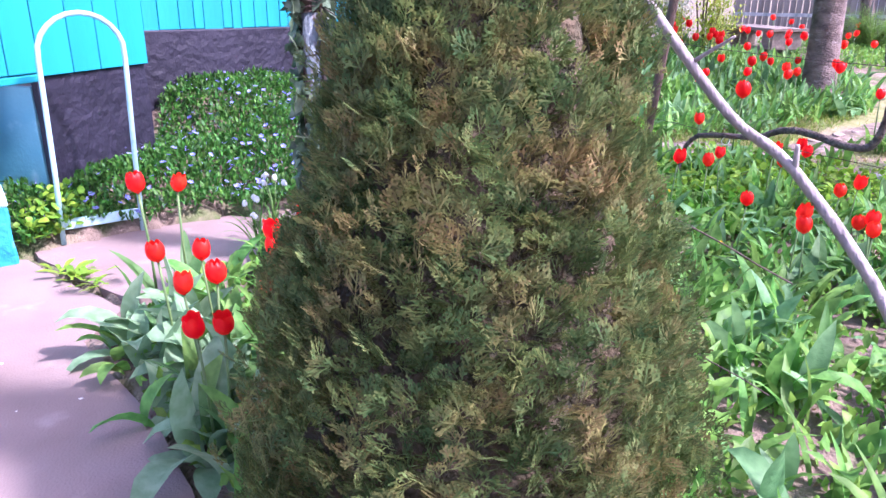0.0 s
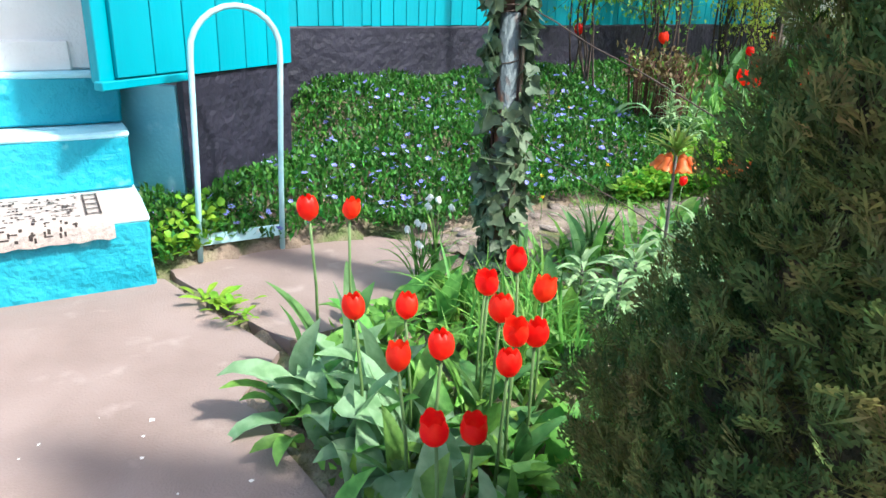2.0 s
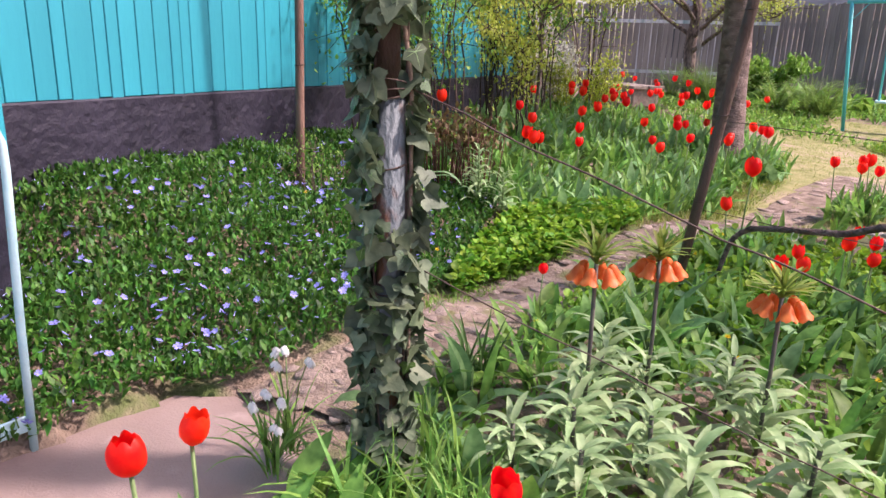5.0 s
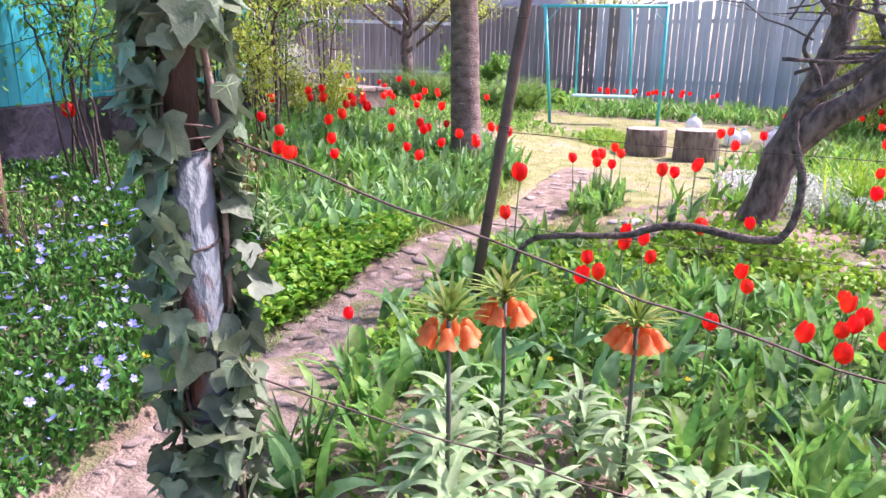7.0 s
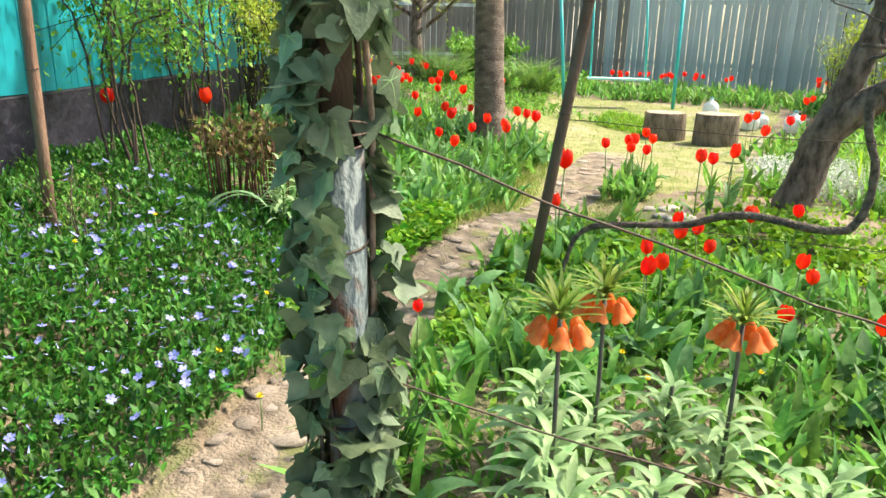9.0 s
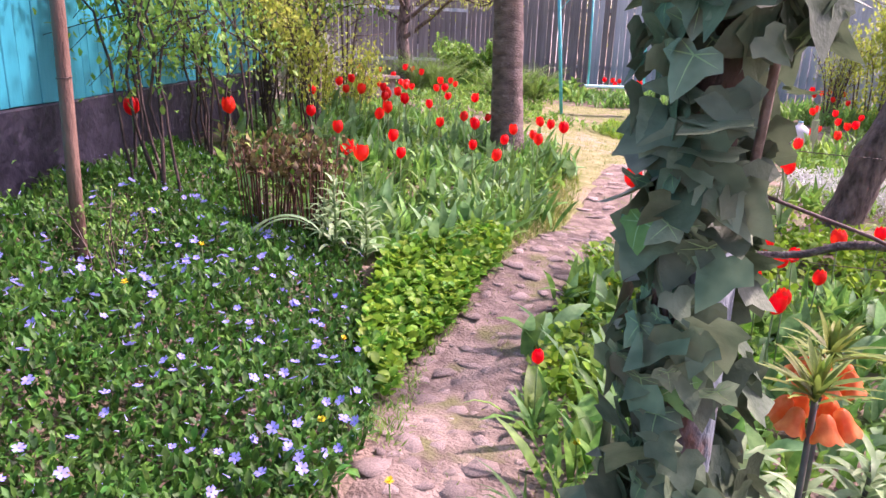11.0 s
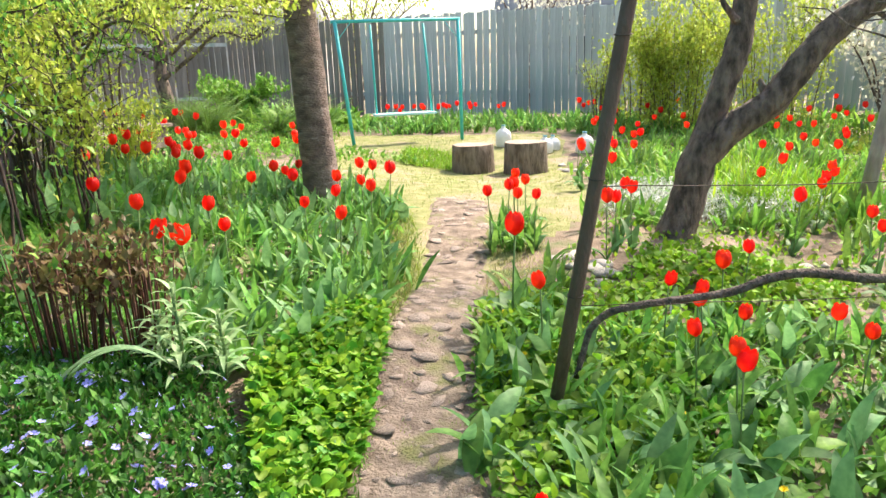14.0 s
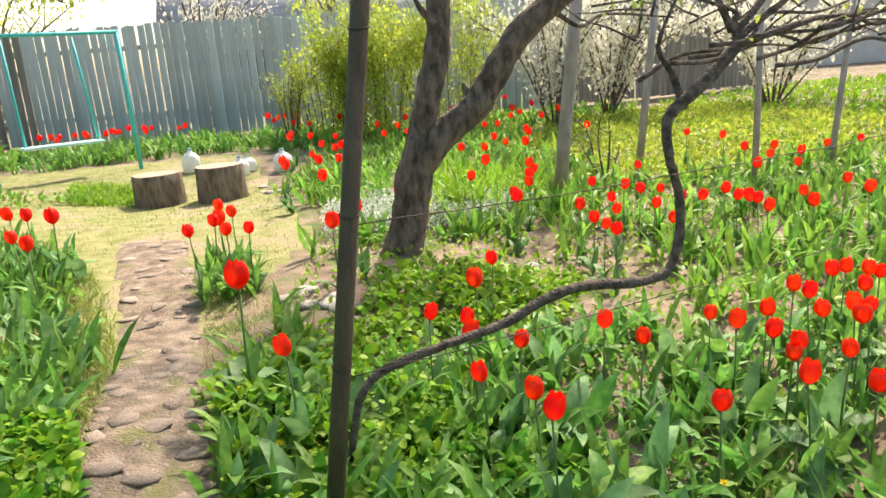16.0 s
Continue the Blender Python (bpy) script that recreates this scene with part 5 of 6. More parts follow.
foliage("grass", [(5.5, 3.5), (22, 3.0), (24, 15), (12, 16), (7.5, 13.5), (8.0, 8.5)], 14000, GRASS_BLADE, 2.6, M["grass"], "sunny rough grass beyond the beds", "grass", tilt=0.6, clump=12, jit=0.12)
foliage("low_leafy_plants", [(5.5, 3.5), (22, 3.0), (24, 15), (12, 16), (7.5, 13.5), (8.0, 8.5)], 9000, SMALL_LEAF, 2.4, M["lime"], "sunny green weeds beyond the beds", "foliage", hmin=0.0, hmax=0.08, tilt=0.8)
foliage("broad_tulip_foliage", [(1.5, -0.62), (2.0, -0.42), (2.42, -0.28), (2.4, -0.12), (1.9, -0.2), (1.4, -0.35)], 85, WIDE_BLADE + [blade(0.18, 0.11, 7, 1.9, 0.5, 0.25, 0.5, twist=0.8, tip=0.2)], 1.25, M["paleleaf"], "large wavy pale leaves lying over the slab edge", "foliage", tilt=0.35)
foliage("path_edge_grass", [(-0.2, 0.9), (-0.05, 0.9), (-0.4, 1.6), (-0.5, 2.2), (-0.62, 2.2), (-0.55, 1.6)], 900, GRASS_BLADE, 0.9, M["green"], "grass along the path's edge", "grass", tilt=0.5)
foliage("low_leafy_plants", [(-1.9, 9.2), (-4.0, 8.0), (-6.5, 8.5), (-9.0, 12.5), (-8.5, 15.5), (-4.0, 14.8), (-4.2, 11.5), (-3.4, 9.5)], 9000, SMALL_LEAF, 1.5, M["green"], "green undergrowth before the fence", "foliage", hmin=0.0, hmax=0.12, tilt=0.7)
foliage("broad_leaf_clumps", [(-8.5, 13.5), (-5.0, 12.6), (-4.2, 13.2), (-5.0, 14.8), (-8.5, 15.4)], 500, WIDE_BLADE, 2.0, M["green"], "large dark green leaves against the fence", "foliage", clump=9, tilt=0.4, jit=0.12)
foliage("tulip_foliage", [(-4.2, 12.0), (-1.0, 12.4), (1.0, 11.5), (1.0, 14.0), (-4.0, 14.6)], 1400, TUL_BLADE, 1.2, M["tulipfol"], "tulip leaves along the fence", "foliage", clump=6, tilt=0.25)


# ---- crown imperials ----
FRIT_L = [blade(0.22, 0.042, 6, b, a, 0.3, 0.25, twist=0.3) for b, a in ((1.0, 0.7), (1.4, 0.8), (1.8, 0.9))]


def whorl(n, z0, z1, size, tilt0=0.0):
    p = np.c_[np.zeros(n), np.zeros(n), np.linspace(z0, z1, n)]
    yaw = np.arange(n) * 2.4
    return scatter(FRIT_L, p, yaw, size * np.linspace(1.0, 0.55, n), np.full(n, tilt0))


def crown_imperial(x, y, height=None, size=1.0, label="", turn=0.0):
    th = tagged(empty("crown_imperial", pose(x, y, gz(x, y), 0, 0, turn)), label, "flower", "crown imperials in the bed")
    top = height or 0.24
    V, F = whorl(26 if height else 30, 0.02, 0.24 * size, size)
    part("leaves", mesh_of("leaves", V, F, M["fritleaf"], True), th, "whorls of pale narrow leaves")
    V, F = tube([(0, 0, -0.03), (0.006, 0, top * 0.5), (0, 0, top)], 0.0065, 8)
    part("stem", mesh_of("stem", V, clean(F), M["darkstem"], True), th, "dark upright stem")
    if height:
        n = 46
        p = np.c_[np.zeros(n), np.zeros(n), np.linspace(height - 0.01, height + 0.03, n)]
        Vt, Ft = scatter([blade(L, W, 6, b, a, 0.25, 0.3) for L, W, b, a in ((0.09, 0.014, 0.3, 0.1), (0.14, 0.018, 0.6, 0.95), (0.13, 0.018, 0.3, 1.15), (0.12, 0.015, 0.4, 0.5))], p, np.arange(n) * 2.4, rng.uniform(0.8, 1.1, n))
        part("tuft", mesh_of("tuft", Vt, Ft, M["grass"], True), th, "spiky green tuft on top")
        me = cup(0.042, 0.058, 1.4, 6, 3, 24, "orange")
        for i in range(6):
            a = 60 * i
            part("bell", me, th, "", pose(0.045 * math.cos(radians(a)), 0.045 * math.sin(radians(a)), height - 0.002, 0, 0, a) @ pose(0, 0, 0, 0, 158, 0))
    return th


FLOWERING = "flowering crown imperial with orange bells under a green tuft"
crown_imperial(0.99, 0.83, 0.60, 1.15, FLOWERING)
crown_imperial(1.00, 1.10, 0.565, 0.9, FLOWERING, 40)
crown_imperial(1.34, 1.24, 0.535, 1.1, FLOWERING, 80)
for i, (x, y) in enumerate([(1.08, 0.47), (1.28, 0.80), (1.50, 0.70), (1.15, 1.35), (1.62, 1.05), (0.85, 1.05), (1.30, 0.52), (1.12, 0.66)]):
    crown_imperial(x, y, None, 1.0 + 0.08 * (i % 3), "crown imperial without a bloom, pale pointed leaves in a tuft", i * 50)


def lily_shoot(x, y, h):
    th = tagged(empty("lily", pose(x, y, gz(x, y))), "pale green leafy lily shoot beside the periwinkle", "plant")
    V, F = tube([(0, 0, -0.02), (0.01, 0, h * 0.5), (0, 0, h)], 0.006, 6)
    part("stem", mesh_of("stem", V, clean(F), M["stem"], True), th)
    V, F = whorl(34, 0.03, h, 0.8)
    part("leaves", mesh_of("leaves", V, F, M["fritleaf"], True), th)


lily_shoot(-1.16, 1.93, 0.42)
lily_shoot(-1.07, 2.06, 0.30)
lily_shoot(-1.30, 2.02, 0.26)


# ---- ivy ----
def ivy_leaf():
    out = [(0, 0.02), (0.20, -0.13), (0.44, -0.08), (0.60, 0.20), (0.35, 0.36), (0.24, 0.64), (0, 1.0), (-0.24, 0.64), (-0.35, 0.36), (-0.60, 0.20), (-0.44, -0.08), (-0.20, -0.13)]
    V = [(0, 0.36, 0.03)] + [(x, y, -0.06 * (abs(x) * 1.6) ** 2 - 0.10 * max(y, 0) ** 2 + (0.02 if i % 2 else 0)) for i, (x, y) in enumerate(out)]
    return np.array(V) * 0.075, np.array([(0, 1 + i, 1 + (i + 1) % 12) for i in range(12)])


def make_ivy():
    iv = tagged(empty("ivy", pose(*IVY, 0)), "dark green ivy with pale-veined lobed leaves climbing the metal post", "climbing plant")
    V, F = ivy_leaf()
    vv, vf = [], []
    c = V[0] * (1, 0.3, 0.9) + (0, 0, 0.0012)
    for k in (3, 4, 7, 10, 11):
        e = V[k] * 0.86 + (0, 0, 0.0010)
        m = V[0] + (0, 0, 0.0011) if k == 7 else (c + e) / 2 + (0, 0, 0.0006)
        d = e - c
        w = np.array([-d[1], d[0], 0]) / (np.linalg.norm(d[:2]) + 1e-9) * 0.0011
        n0 = len(V) + len(vv)
        vv += [c - w, c + w, m + w, m - w, e]
        vf += [(n0, n0 + 1, n0 + 2), (n0, n0 + 2, n0 + 3), (n0 + 3, n0 + 2, n0 + 4)]
    V2, F2 = np.concatenate([V, vv]), np.concatenate([F, vf])
    dark, young = mesh_of("leaf", V2, F2, [M["ivy"], M["fritleaf"]]), mesh_of("leaf", V2, F2, [M["ivyyoung"], M["fritleaf"]])
    for me in (dark, young):
        me.polygons.foreach_set("material_index", np.r_[np.zeros(len(F), np.int32), np.ones(len(vf), np.int32)])
    for k in range(6):
        a0 = k * 1.1
        pts = [(0.045 * math.cos(a0 + z * (1.2 - 0.5 * k)), 0.045 * math.sin(a0 + z * (1.2 - 0.5 * k)), z) for z in np.linspace(0, 2.0, 16)]
        pts = np.array(pts) + rng.normal(0, 0.006, (16, 3))
        V, F = tube(smooth_line(pts, 3), 0.004, 6)
        part("stem", mesh_of("stem", V, clean(F), M["twig"], True), iv)
    limb("stem", [(0.034, 0.040, 0.3), (0.030, 0.044, 0.7), (0.026, 0.046, 0.95), (0.032, 0.040, 1.15), (0.042, 0.012, 1.3), (0.044, -0.01, 1.5), (0.03, -0.04, 1.9)], [0.0065, 0.006, 0.0055, 0.005], M["ivystem"], iv, 8, 0.1)
    r = random.Random(9)
    n = 0
    while n < 299:
        z = r.uniform(0.02, 1.95)
        a = r.uniform(0, 2 * math.pi) if r.random() < 0.55 else math.radians(225 + r.uniform(-55, 55))
        bare = abs((a - math.radians(-8) + math.pi) % (2 * math.pi) - math.pi)
        if 0.80 < z < 1.32 and bare < 0.62 and r.random() < 0.93:
            continue
        q = r.uniform(0.045, 0.092) * (1.12 if z < 0.6 or z > 1.3 else 1.0)
        s = r.uniform(0.40, 0.80)
        m = pose(q * math.cos(a), q * math.sin(a), z) @ pose(0, 0, 0, 0, 0, math.degrees(a) + 90 + r.uniform(-35, 35)) @ pose(0, 0, 0, r.uniform(62, 135), 0, 0) @ pose(0, 0, 0, 0, 0, 180 + r.uniform(-50, 50)) @ Matrix.Scale(s, 4)
        part("leaf", young if r.random() < 0.08 else dark, iv, "", m)
        n += 1
    # filler leaves round the post, with shade put into their darker colour
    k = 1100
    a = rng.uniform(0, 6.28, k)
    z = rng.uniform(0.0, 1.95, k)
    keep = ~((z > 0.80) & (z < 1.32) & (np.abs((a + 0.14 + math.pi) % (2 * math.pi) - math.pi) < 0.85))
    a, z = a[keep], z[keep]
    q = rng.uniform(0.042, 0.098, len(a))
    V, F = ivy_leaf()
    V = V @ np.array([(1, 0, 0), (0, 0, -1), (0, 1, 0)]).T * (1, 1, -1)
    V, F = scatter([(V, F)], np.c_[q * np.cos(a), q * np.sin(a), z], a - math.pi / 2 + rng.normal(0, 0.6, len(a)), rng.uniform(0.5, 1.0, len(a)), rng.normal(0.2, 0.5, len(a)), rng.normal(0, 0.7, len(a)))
    part("small_leaves", mesh_of("small_leaves", V, F, M["ivyshade"]), iv, "", None, "stuff")


make_ivy()


# ---- peony shoots, shrubs, ferns ----
def make_peony(x, y, n, seed):
    r = random.Random(seed)
    th = tagged(empty("peony", pose(x, y, gz(x, y))), "clump of red-brown peony stems with young bronze leaves", "shrub")
    tips = []
    for i in range(n):
        a, q = r.uniform(0, 6.28), r.uniform(0, 0.15)
        b = (q * math.cos(a), q * math.sin(a), 0)
        h = r.uniform(0.36, 0.55)
        t = (b[0] * 1.5, b[1] * 1.5, h)
        V, F = tube([b, ((b[0] + t[0]) / 2 + r.uniform(-0.01, 0.01), (b[1] + t[1]) / 2, h / 2), t], [0.005, 0.0045, 0.003], 5)
        part("stem", mesh_of("stem", V, clean(F), M["redstem"], True), th)
        for z in (0.6, 0.82, 1.0):
            tips.append([b[0] + (t[0] - b[0]) * z, b[1] + (t[1] - b[1]) * z, h * z])
    leaf_cloud("leaves", tips[1::3] + tips[2::3], 7, 0.035, 0.85, SMALL_LEAF, M["bronze"], th)
    leaf_cloud("young_leaves", tips[2::3], 2, 0.035, 0.7, SMALL_LEAF, M["green"], th)


make_peony(-1.66, 1.98, 34, 1)
make_peony(-1.44, 2.12, 26, 2)


def make_shrub(name, label, category, base, stems, spread, height, leaf, size, per, rad=0.008, seed=1, curve=0.5, material="twig", full=False):
    r = np.random.default_rng(seed)
    th = tagged(empty(name, pose(base[0], base[1], gz(base[0], base[1]))), label, category)
    tips = []
    for k in range(stems):
        a = r.uniform(0, 6.28)
        h = height * r.uniform(0.65, 1.1)
        e = spread * r.uniform(0.3, 1.0)
        b = np.array([0.1 * math.cos(a), 0.1 * math.sin(a), -0.03]) * r.uniform(0.3, 1.2)
        b[2] = -0.03
        if full:
            b = b * (1, 1, 1) + (e * 0.5 * math.cos(a), e * 0.5 * math.sin(a), 0)
            e = e * 0.5
        m = b + (e * 0.4 * math.cos(a), e * 0.4 * math.sin(a), h * 0.6)
        t = b + (e * math.cos(a), e * math.sin(a), h * (1 - curve * 0.2))
        line = smooth_line([b, m + r.normal(0, 0.04, 3), t], 7)
        V, F = tube(line, np.linspace(rad, rad * 0.35, len(line)), 5)
        part("stem", mesh_of("stem", V, clean(F), M[material], True), th)
        for p in line[(1 if full else 3):]:
            tips.append(p)
        for q in range(3):
            p = line[r.integers(5, len(line) - 1)]
            d = r.normal(0, 1, 3)
            d[2] = abs(d[2])
            d *= 0.25 * height / (1.5 * np.linalg.norm(d))
            V, F = tube([p, p + d * 0.5 + r.normal(0, 0.01, 3), p + d], [rad * 0.4, rad * 0.3, rad * 0.2], 4)
            part("twig", mesh_of("twig", V, clean(F), M[material], True), th)
            tips += [p + d * 0.5, p + d]
    leaf_cloud("leaves", tips, int(per * 1.8), 0.06 * max(1, height / 1.5), size, SMALL_LEAF, M[leaf], th)
    return th


def make_overhang():
    th = tagged(empty("fruit_tree", pose(-3.0, 3.9, gz(-3.0, 3.9))), "thin fruit tree with low leafy branches reaching over the bed", "tree")
    limb("trunk", [(0, 0, -0.05), (0.05, 0, 0.5), (0.02, 0, 1.1), (-0.1, 0, 1.9)], [0.022, 0.02, 0.017, 0.012], M["bark"], th, 8)
    st = []
    for k, (dx, dy, z0, z1) in enumerate([(1.75, -0.45, 1.15, 1.22), (1.5, 0.3, 1.2, 1.35), (1.1, -0.7, 1.0, 1.18), (0.7, 0.8, 1.1, 1.4), (1.9, 0.1, 1.25, 1.40), (0.6, -1.0, 0.9, 1.25)]):
        line = [(0.02, 0, z0), (dx * 0.4, dy * 0.4, (z0 + z1) / 2 + 0.12), (dx * 0.75, dy * 0.7, z1 + 0.04), (dx, dy, z1 - 0.03)]
        limb("branch", line, [0.011, 0.008, 0.006, 0.003], M["bark"], th, 6)
        st += list(smooth_line(line, 5)[3:])
    tips = twigs("twig", st, M["twig"], th, 0.22, 0.003, 0.1)
    th.children[-1]["kind"] = "stuff"
    leaf_cloud("leaves", tips, 7, 0.035, 0.75, SMALL_LEAF, M["shrub"], th)


make_overhang()
ROSE = "rambling rose with dark arching stems and young leaves by the house"


def make_rose(x, y, n, height, reach, leaf, seed):
    r = np.random.default_rng(seed)
    th = tagged(empty("rose_bush", pose(x, y, gz(x, y))), ROSE, "shrub")
    tips = []
    for k in range(n):
        a, h, e = r.uniform(0, 6.28), height * r.uniform(0.6, 1.05), reach * r.uniform(0.4, 1.1)
        c, s = math.cos(a), math.sin(a)
        b = np.array([0.22 * e * c, 0.22 * e * s, -0.03])
        line = smooth_line([b, (0.25 * e * c, 0.25 * e * s, h * 0.75), (0.62 * e * c, 0.62 * e * s, h), (e * c, e * s, h * r.uniform(0.7, 0.95))], 6)
        line = line + np.r_[np.zeros((2, 3)), np.cumsum(r.normal(0, 0.022, (len(line) - 2, 3)), 0)]
        V, F = tube(line, np.linspace(0.009, 0.0025, len(line)), 5)
        part("stem", mesh_of("stem", V, clean(F), M["darktwig"], True), th)
        tips += list(line[4:])
        for q in range(7):
            p = line[r.integers(5, len(line) - 1)]
            d = r.normal(0, 1, 3)
            d *= r.uniform(0.18, 0.5) / np.linalg.norm(d)
            V, F = tube([p, p + d * 0.5 + r.normal(0, 0.04, 3), p + d], [0.004, 0.0025, 0.0015], 4)
            part("twig", mesh_of("twig", V, clean(F), M["darktwig"], True), th)
            tips += [p + d * 0.5, p + d]
    leaf_cloud("leaves", tips, 8, 0.045, 0.8, SMALL_LEAF, M[leaf], th)


make_rose(-2.05, 1.60, 8, 1.25, 0.6, "green", 3)
make_rose(-2.6, 2.55, 13, 1.55, 0.9, "green", 4)
make_rose(-3.1, 3.5, 13, 1.65, 0.9, "shrub", 5)
make_shrub("leafy_bush", "low variegated bush with bright creamy leaves in the bed", "shrub", (-4.6, 5.2), 18, 0.5, 0.8, "blossom", 0.9, 5, 0.005, 41, full=True)
make_shrub("leafy_bush", "low bright yellow-green bush in the bed by the house", "shrub", (-4.2, 5.6), 14, 0.5, 0.7, "shrub", 0.9, 5, 0.005, 42, full=True)
make_rose(-3.7, 4.5, 12, 1.5, 0.8, "green", 15)
make_rose(-2.75, 3.55, 6, 1.15, 0.45, "shrub", 16)
make_shrub("young_tree", "slim young tree with pale green opening leaves by the house corner", "shrub", (-4.3, 5.9), 5, 0.9, 2.3, "shrub", 0.9, 3, 0.014, 6)


def make_old_tree(x, y):
    th = tagged(empty("old_fruit_tree", pose(x, y, gz(x, y))), "old fruit tree with tangled limbs and young leaves before the fence", "tree")
    limb("trunk", [(0, 0, -0.1), (0.03, 0, 0.5), (-0.05, 0, 1.1), (0.02, 0, 1.8), (-0.1, 0, 2.6)], [0.15, 0.13, 0.12, 0.10, 0.07], M["bark"], th, 12)
    st = []
    for dx, dy, z0, z1 in ((2.6, -1.0, 1.0, 1.55), (3.4, -2.4, 1.3, 1.75), (1.5, 0.6, 1.5, 2.2), (-1.8, -0.8, 1.3, 1.9), (-2.4, 0.5, 1.7, 2.3), (0.8, -2.6, 1.6, 1.9), (2.0, -3.2, 1.8, 2.0), (-0.8, -2.0, 1.7, 1.9)):
        line = [(0, 0, z0), (dx * 0.3, dy * 0.3, z0 + 0.35), (dx * 0.6, dy * 0.6, z1 + 0.2), (dx * 0.85, dy * 0.8, z1 + 0.05), (dx, dy, z1 + 0.15)]
        limb("limb", line, [0.05, 0.035, 0.025, 0.018, 0.009], M["bark"], th, 8, 0.1)
        st += [p for p in smooth_line(line, 6)[7:] for _ in range(2)]
    tips = twigs("twig", st, M["darktwig"], th, 0.5, 0.007, 0.1)
    th.children[-1]["kind"] = "stuff"
    leaf_cloud("leaves", tips, 5, 0.07, 1.0, SMALL_LEAF, M["shrub"], th)
    for k in range(3):
        limb("peeled_stem", [(0.35 + 0.06 * k, -0.3, 0.2), (0.40, -0.3, 0.8), (0.36 + 0.05 * k, -0.3, 1.4), (0.42, -0.3, 2.2)], [0.018, 0.015, 0.014, 0.012], M["greywood"], th, 6, 0.05, "pale peeled stem")


make_old_tree(-7.6, 11.9)
make_shrub("bare_bush", "bare upright reddish twigs with a few buds", "shrub", (-1.55, 1.03), 7, 0.15, 0.5, "green", 0.4, 2, 0.004, 7)
make_shrub("leafy_bush", "tall bright yellow-green leafy bush before the fence", "shrub", (1.7, 12.4), 22, 1.0, 2.2, "shrub", 1.3, 13, 0.007, 9, full=True)
make_shrub("leafy_bush", "tall bright yellow-green leafy bush before the fence", "shrub", (3.1, 12.6), 17, 1.2, 2.6, "shrub", 1.3, 12, 0.008, 10, full=True)
make_shrub("leafy_bush", "bright yellow-green leafy bush before the fence", "shrub", (1.0, 12.9), 12, 0.8, 1.6, "shrub", 1.4, 5, 0.014, 31, full=True)
make_shrub("blossom_tree", "small fruit tree covered in white blossom", "tree", (4.6, 11.6), 16, 1.5, 2.5, "blossom", 1.7, 7, 0.02, 32)
make_shrub("leafy_bush", "thin bush with bare brown stems before the fence", "shrub", (0.3, 12.6), 20, 0.5, 1.3, "shrub", 0.8, 3, 0.01, 11)
make_shrub("blossom_tree", "small fruit tree covered in white blossom", "tree", (6.0, 12.6), 16, 2.2, 2.6, "blossom", 2.0, 7, 0.02, 12)
make_shrub("blossom_tree", "small fruit tree covered in white blossom", "tree", (9.0, 12.0), 16, 2.4, 2.4, "blossom", 2.0, 7, 0.02, 13)
make_shrub("leafy_bush", "dark low bush by the bench", "shrub", (-7.4, 14.2), 16, 1.2, 1.1, "green", 2.2, 7, 0.012, 14)
make_shrub("bare_bush", "small bare vine stock with twisted arms", "shrub", (3.4, 7.2), 5, 0.5, 0.75, "shrub", 0.8, 1, 0.014, 15, material="vine")


def make_fern(x, y, seed, s=1.0, colour="fern"):
    th = tagged(empty("fern", pose(x, y, gz(x, y))), "light green fern with arching feathery fronds", "fern", "ferns before the fence")
    pieces = []
    spine, F = blade(0.7 * s, 0.012, 9, 1.2, 0.2, 0.1, 0.3)
    mid = spine.reshape(-1, 3, 3)[:, 1]
    pieces.append((spine, F))
    lf, lF = blade(0.12 * s, 0.034, 2, 0.2, 1.35, 0.1, 0.2)
    for i in np.linspace(1.0, 9, 18):
        p = np.array([np.interp(i, range(10), mid[:, k]) for k in range(3)])
        q = math.sin(min(1, (10 - i) / 6) * 1.57)
        for sg in (-1, 1):
            c, sn = math.cos(-sg * 1.25), math.sin(-sg * 1.25)
            R = np.array([(c, -sn, 0), (sn, c, 0), (0, 0, 1)])
            pieces.append((lf * q @ R.T + p, lF))
    V, F = join(pieces)
    me = mesh_of("frond", V, F, M[colour])
    r = random.Random(seed)
    for i in range(24):
        part("frond", me, th, "", pose(0, 0, 0, r.uniform(-18, 8), 0, i * 137.5 + r.uniform(-20, 20)) @ Matrix.Scale(r.uniform(0.75, 1.1), 4))


for i, (x, y) in enumerate([(-7.5, 11.3), (-7.0, 11.7), (-6.4, 10.6), (-5.9, 10.4), (-6.3, 11.4), (-5.2, 11.4), (-4.9, 11.9), (-4.4, 11.5)]):
    make_fern(x, y, i, 1.4)


# ---- low vine and its arms ----
def r_(a, b):
    """A fixed pseudo-random number from -1 to 1."""
    return 2 * ((math.sin(a * 12.99 + b * 78.23) * 43758.5) % 1) - 1


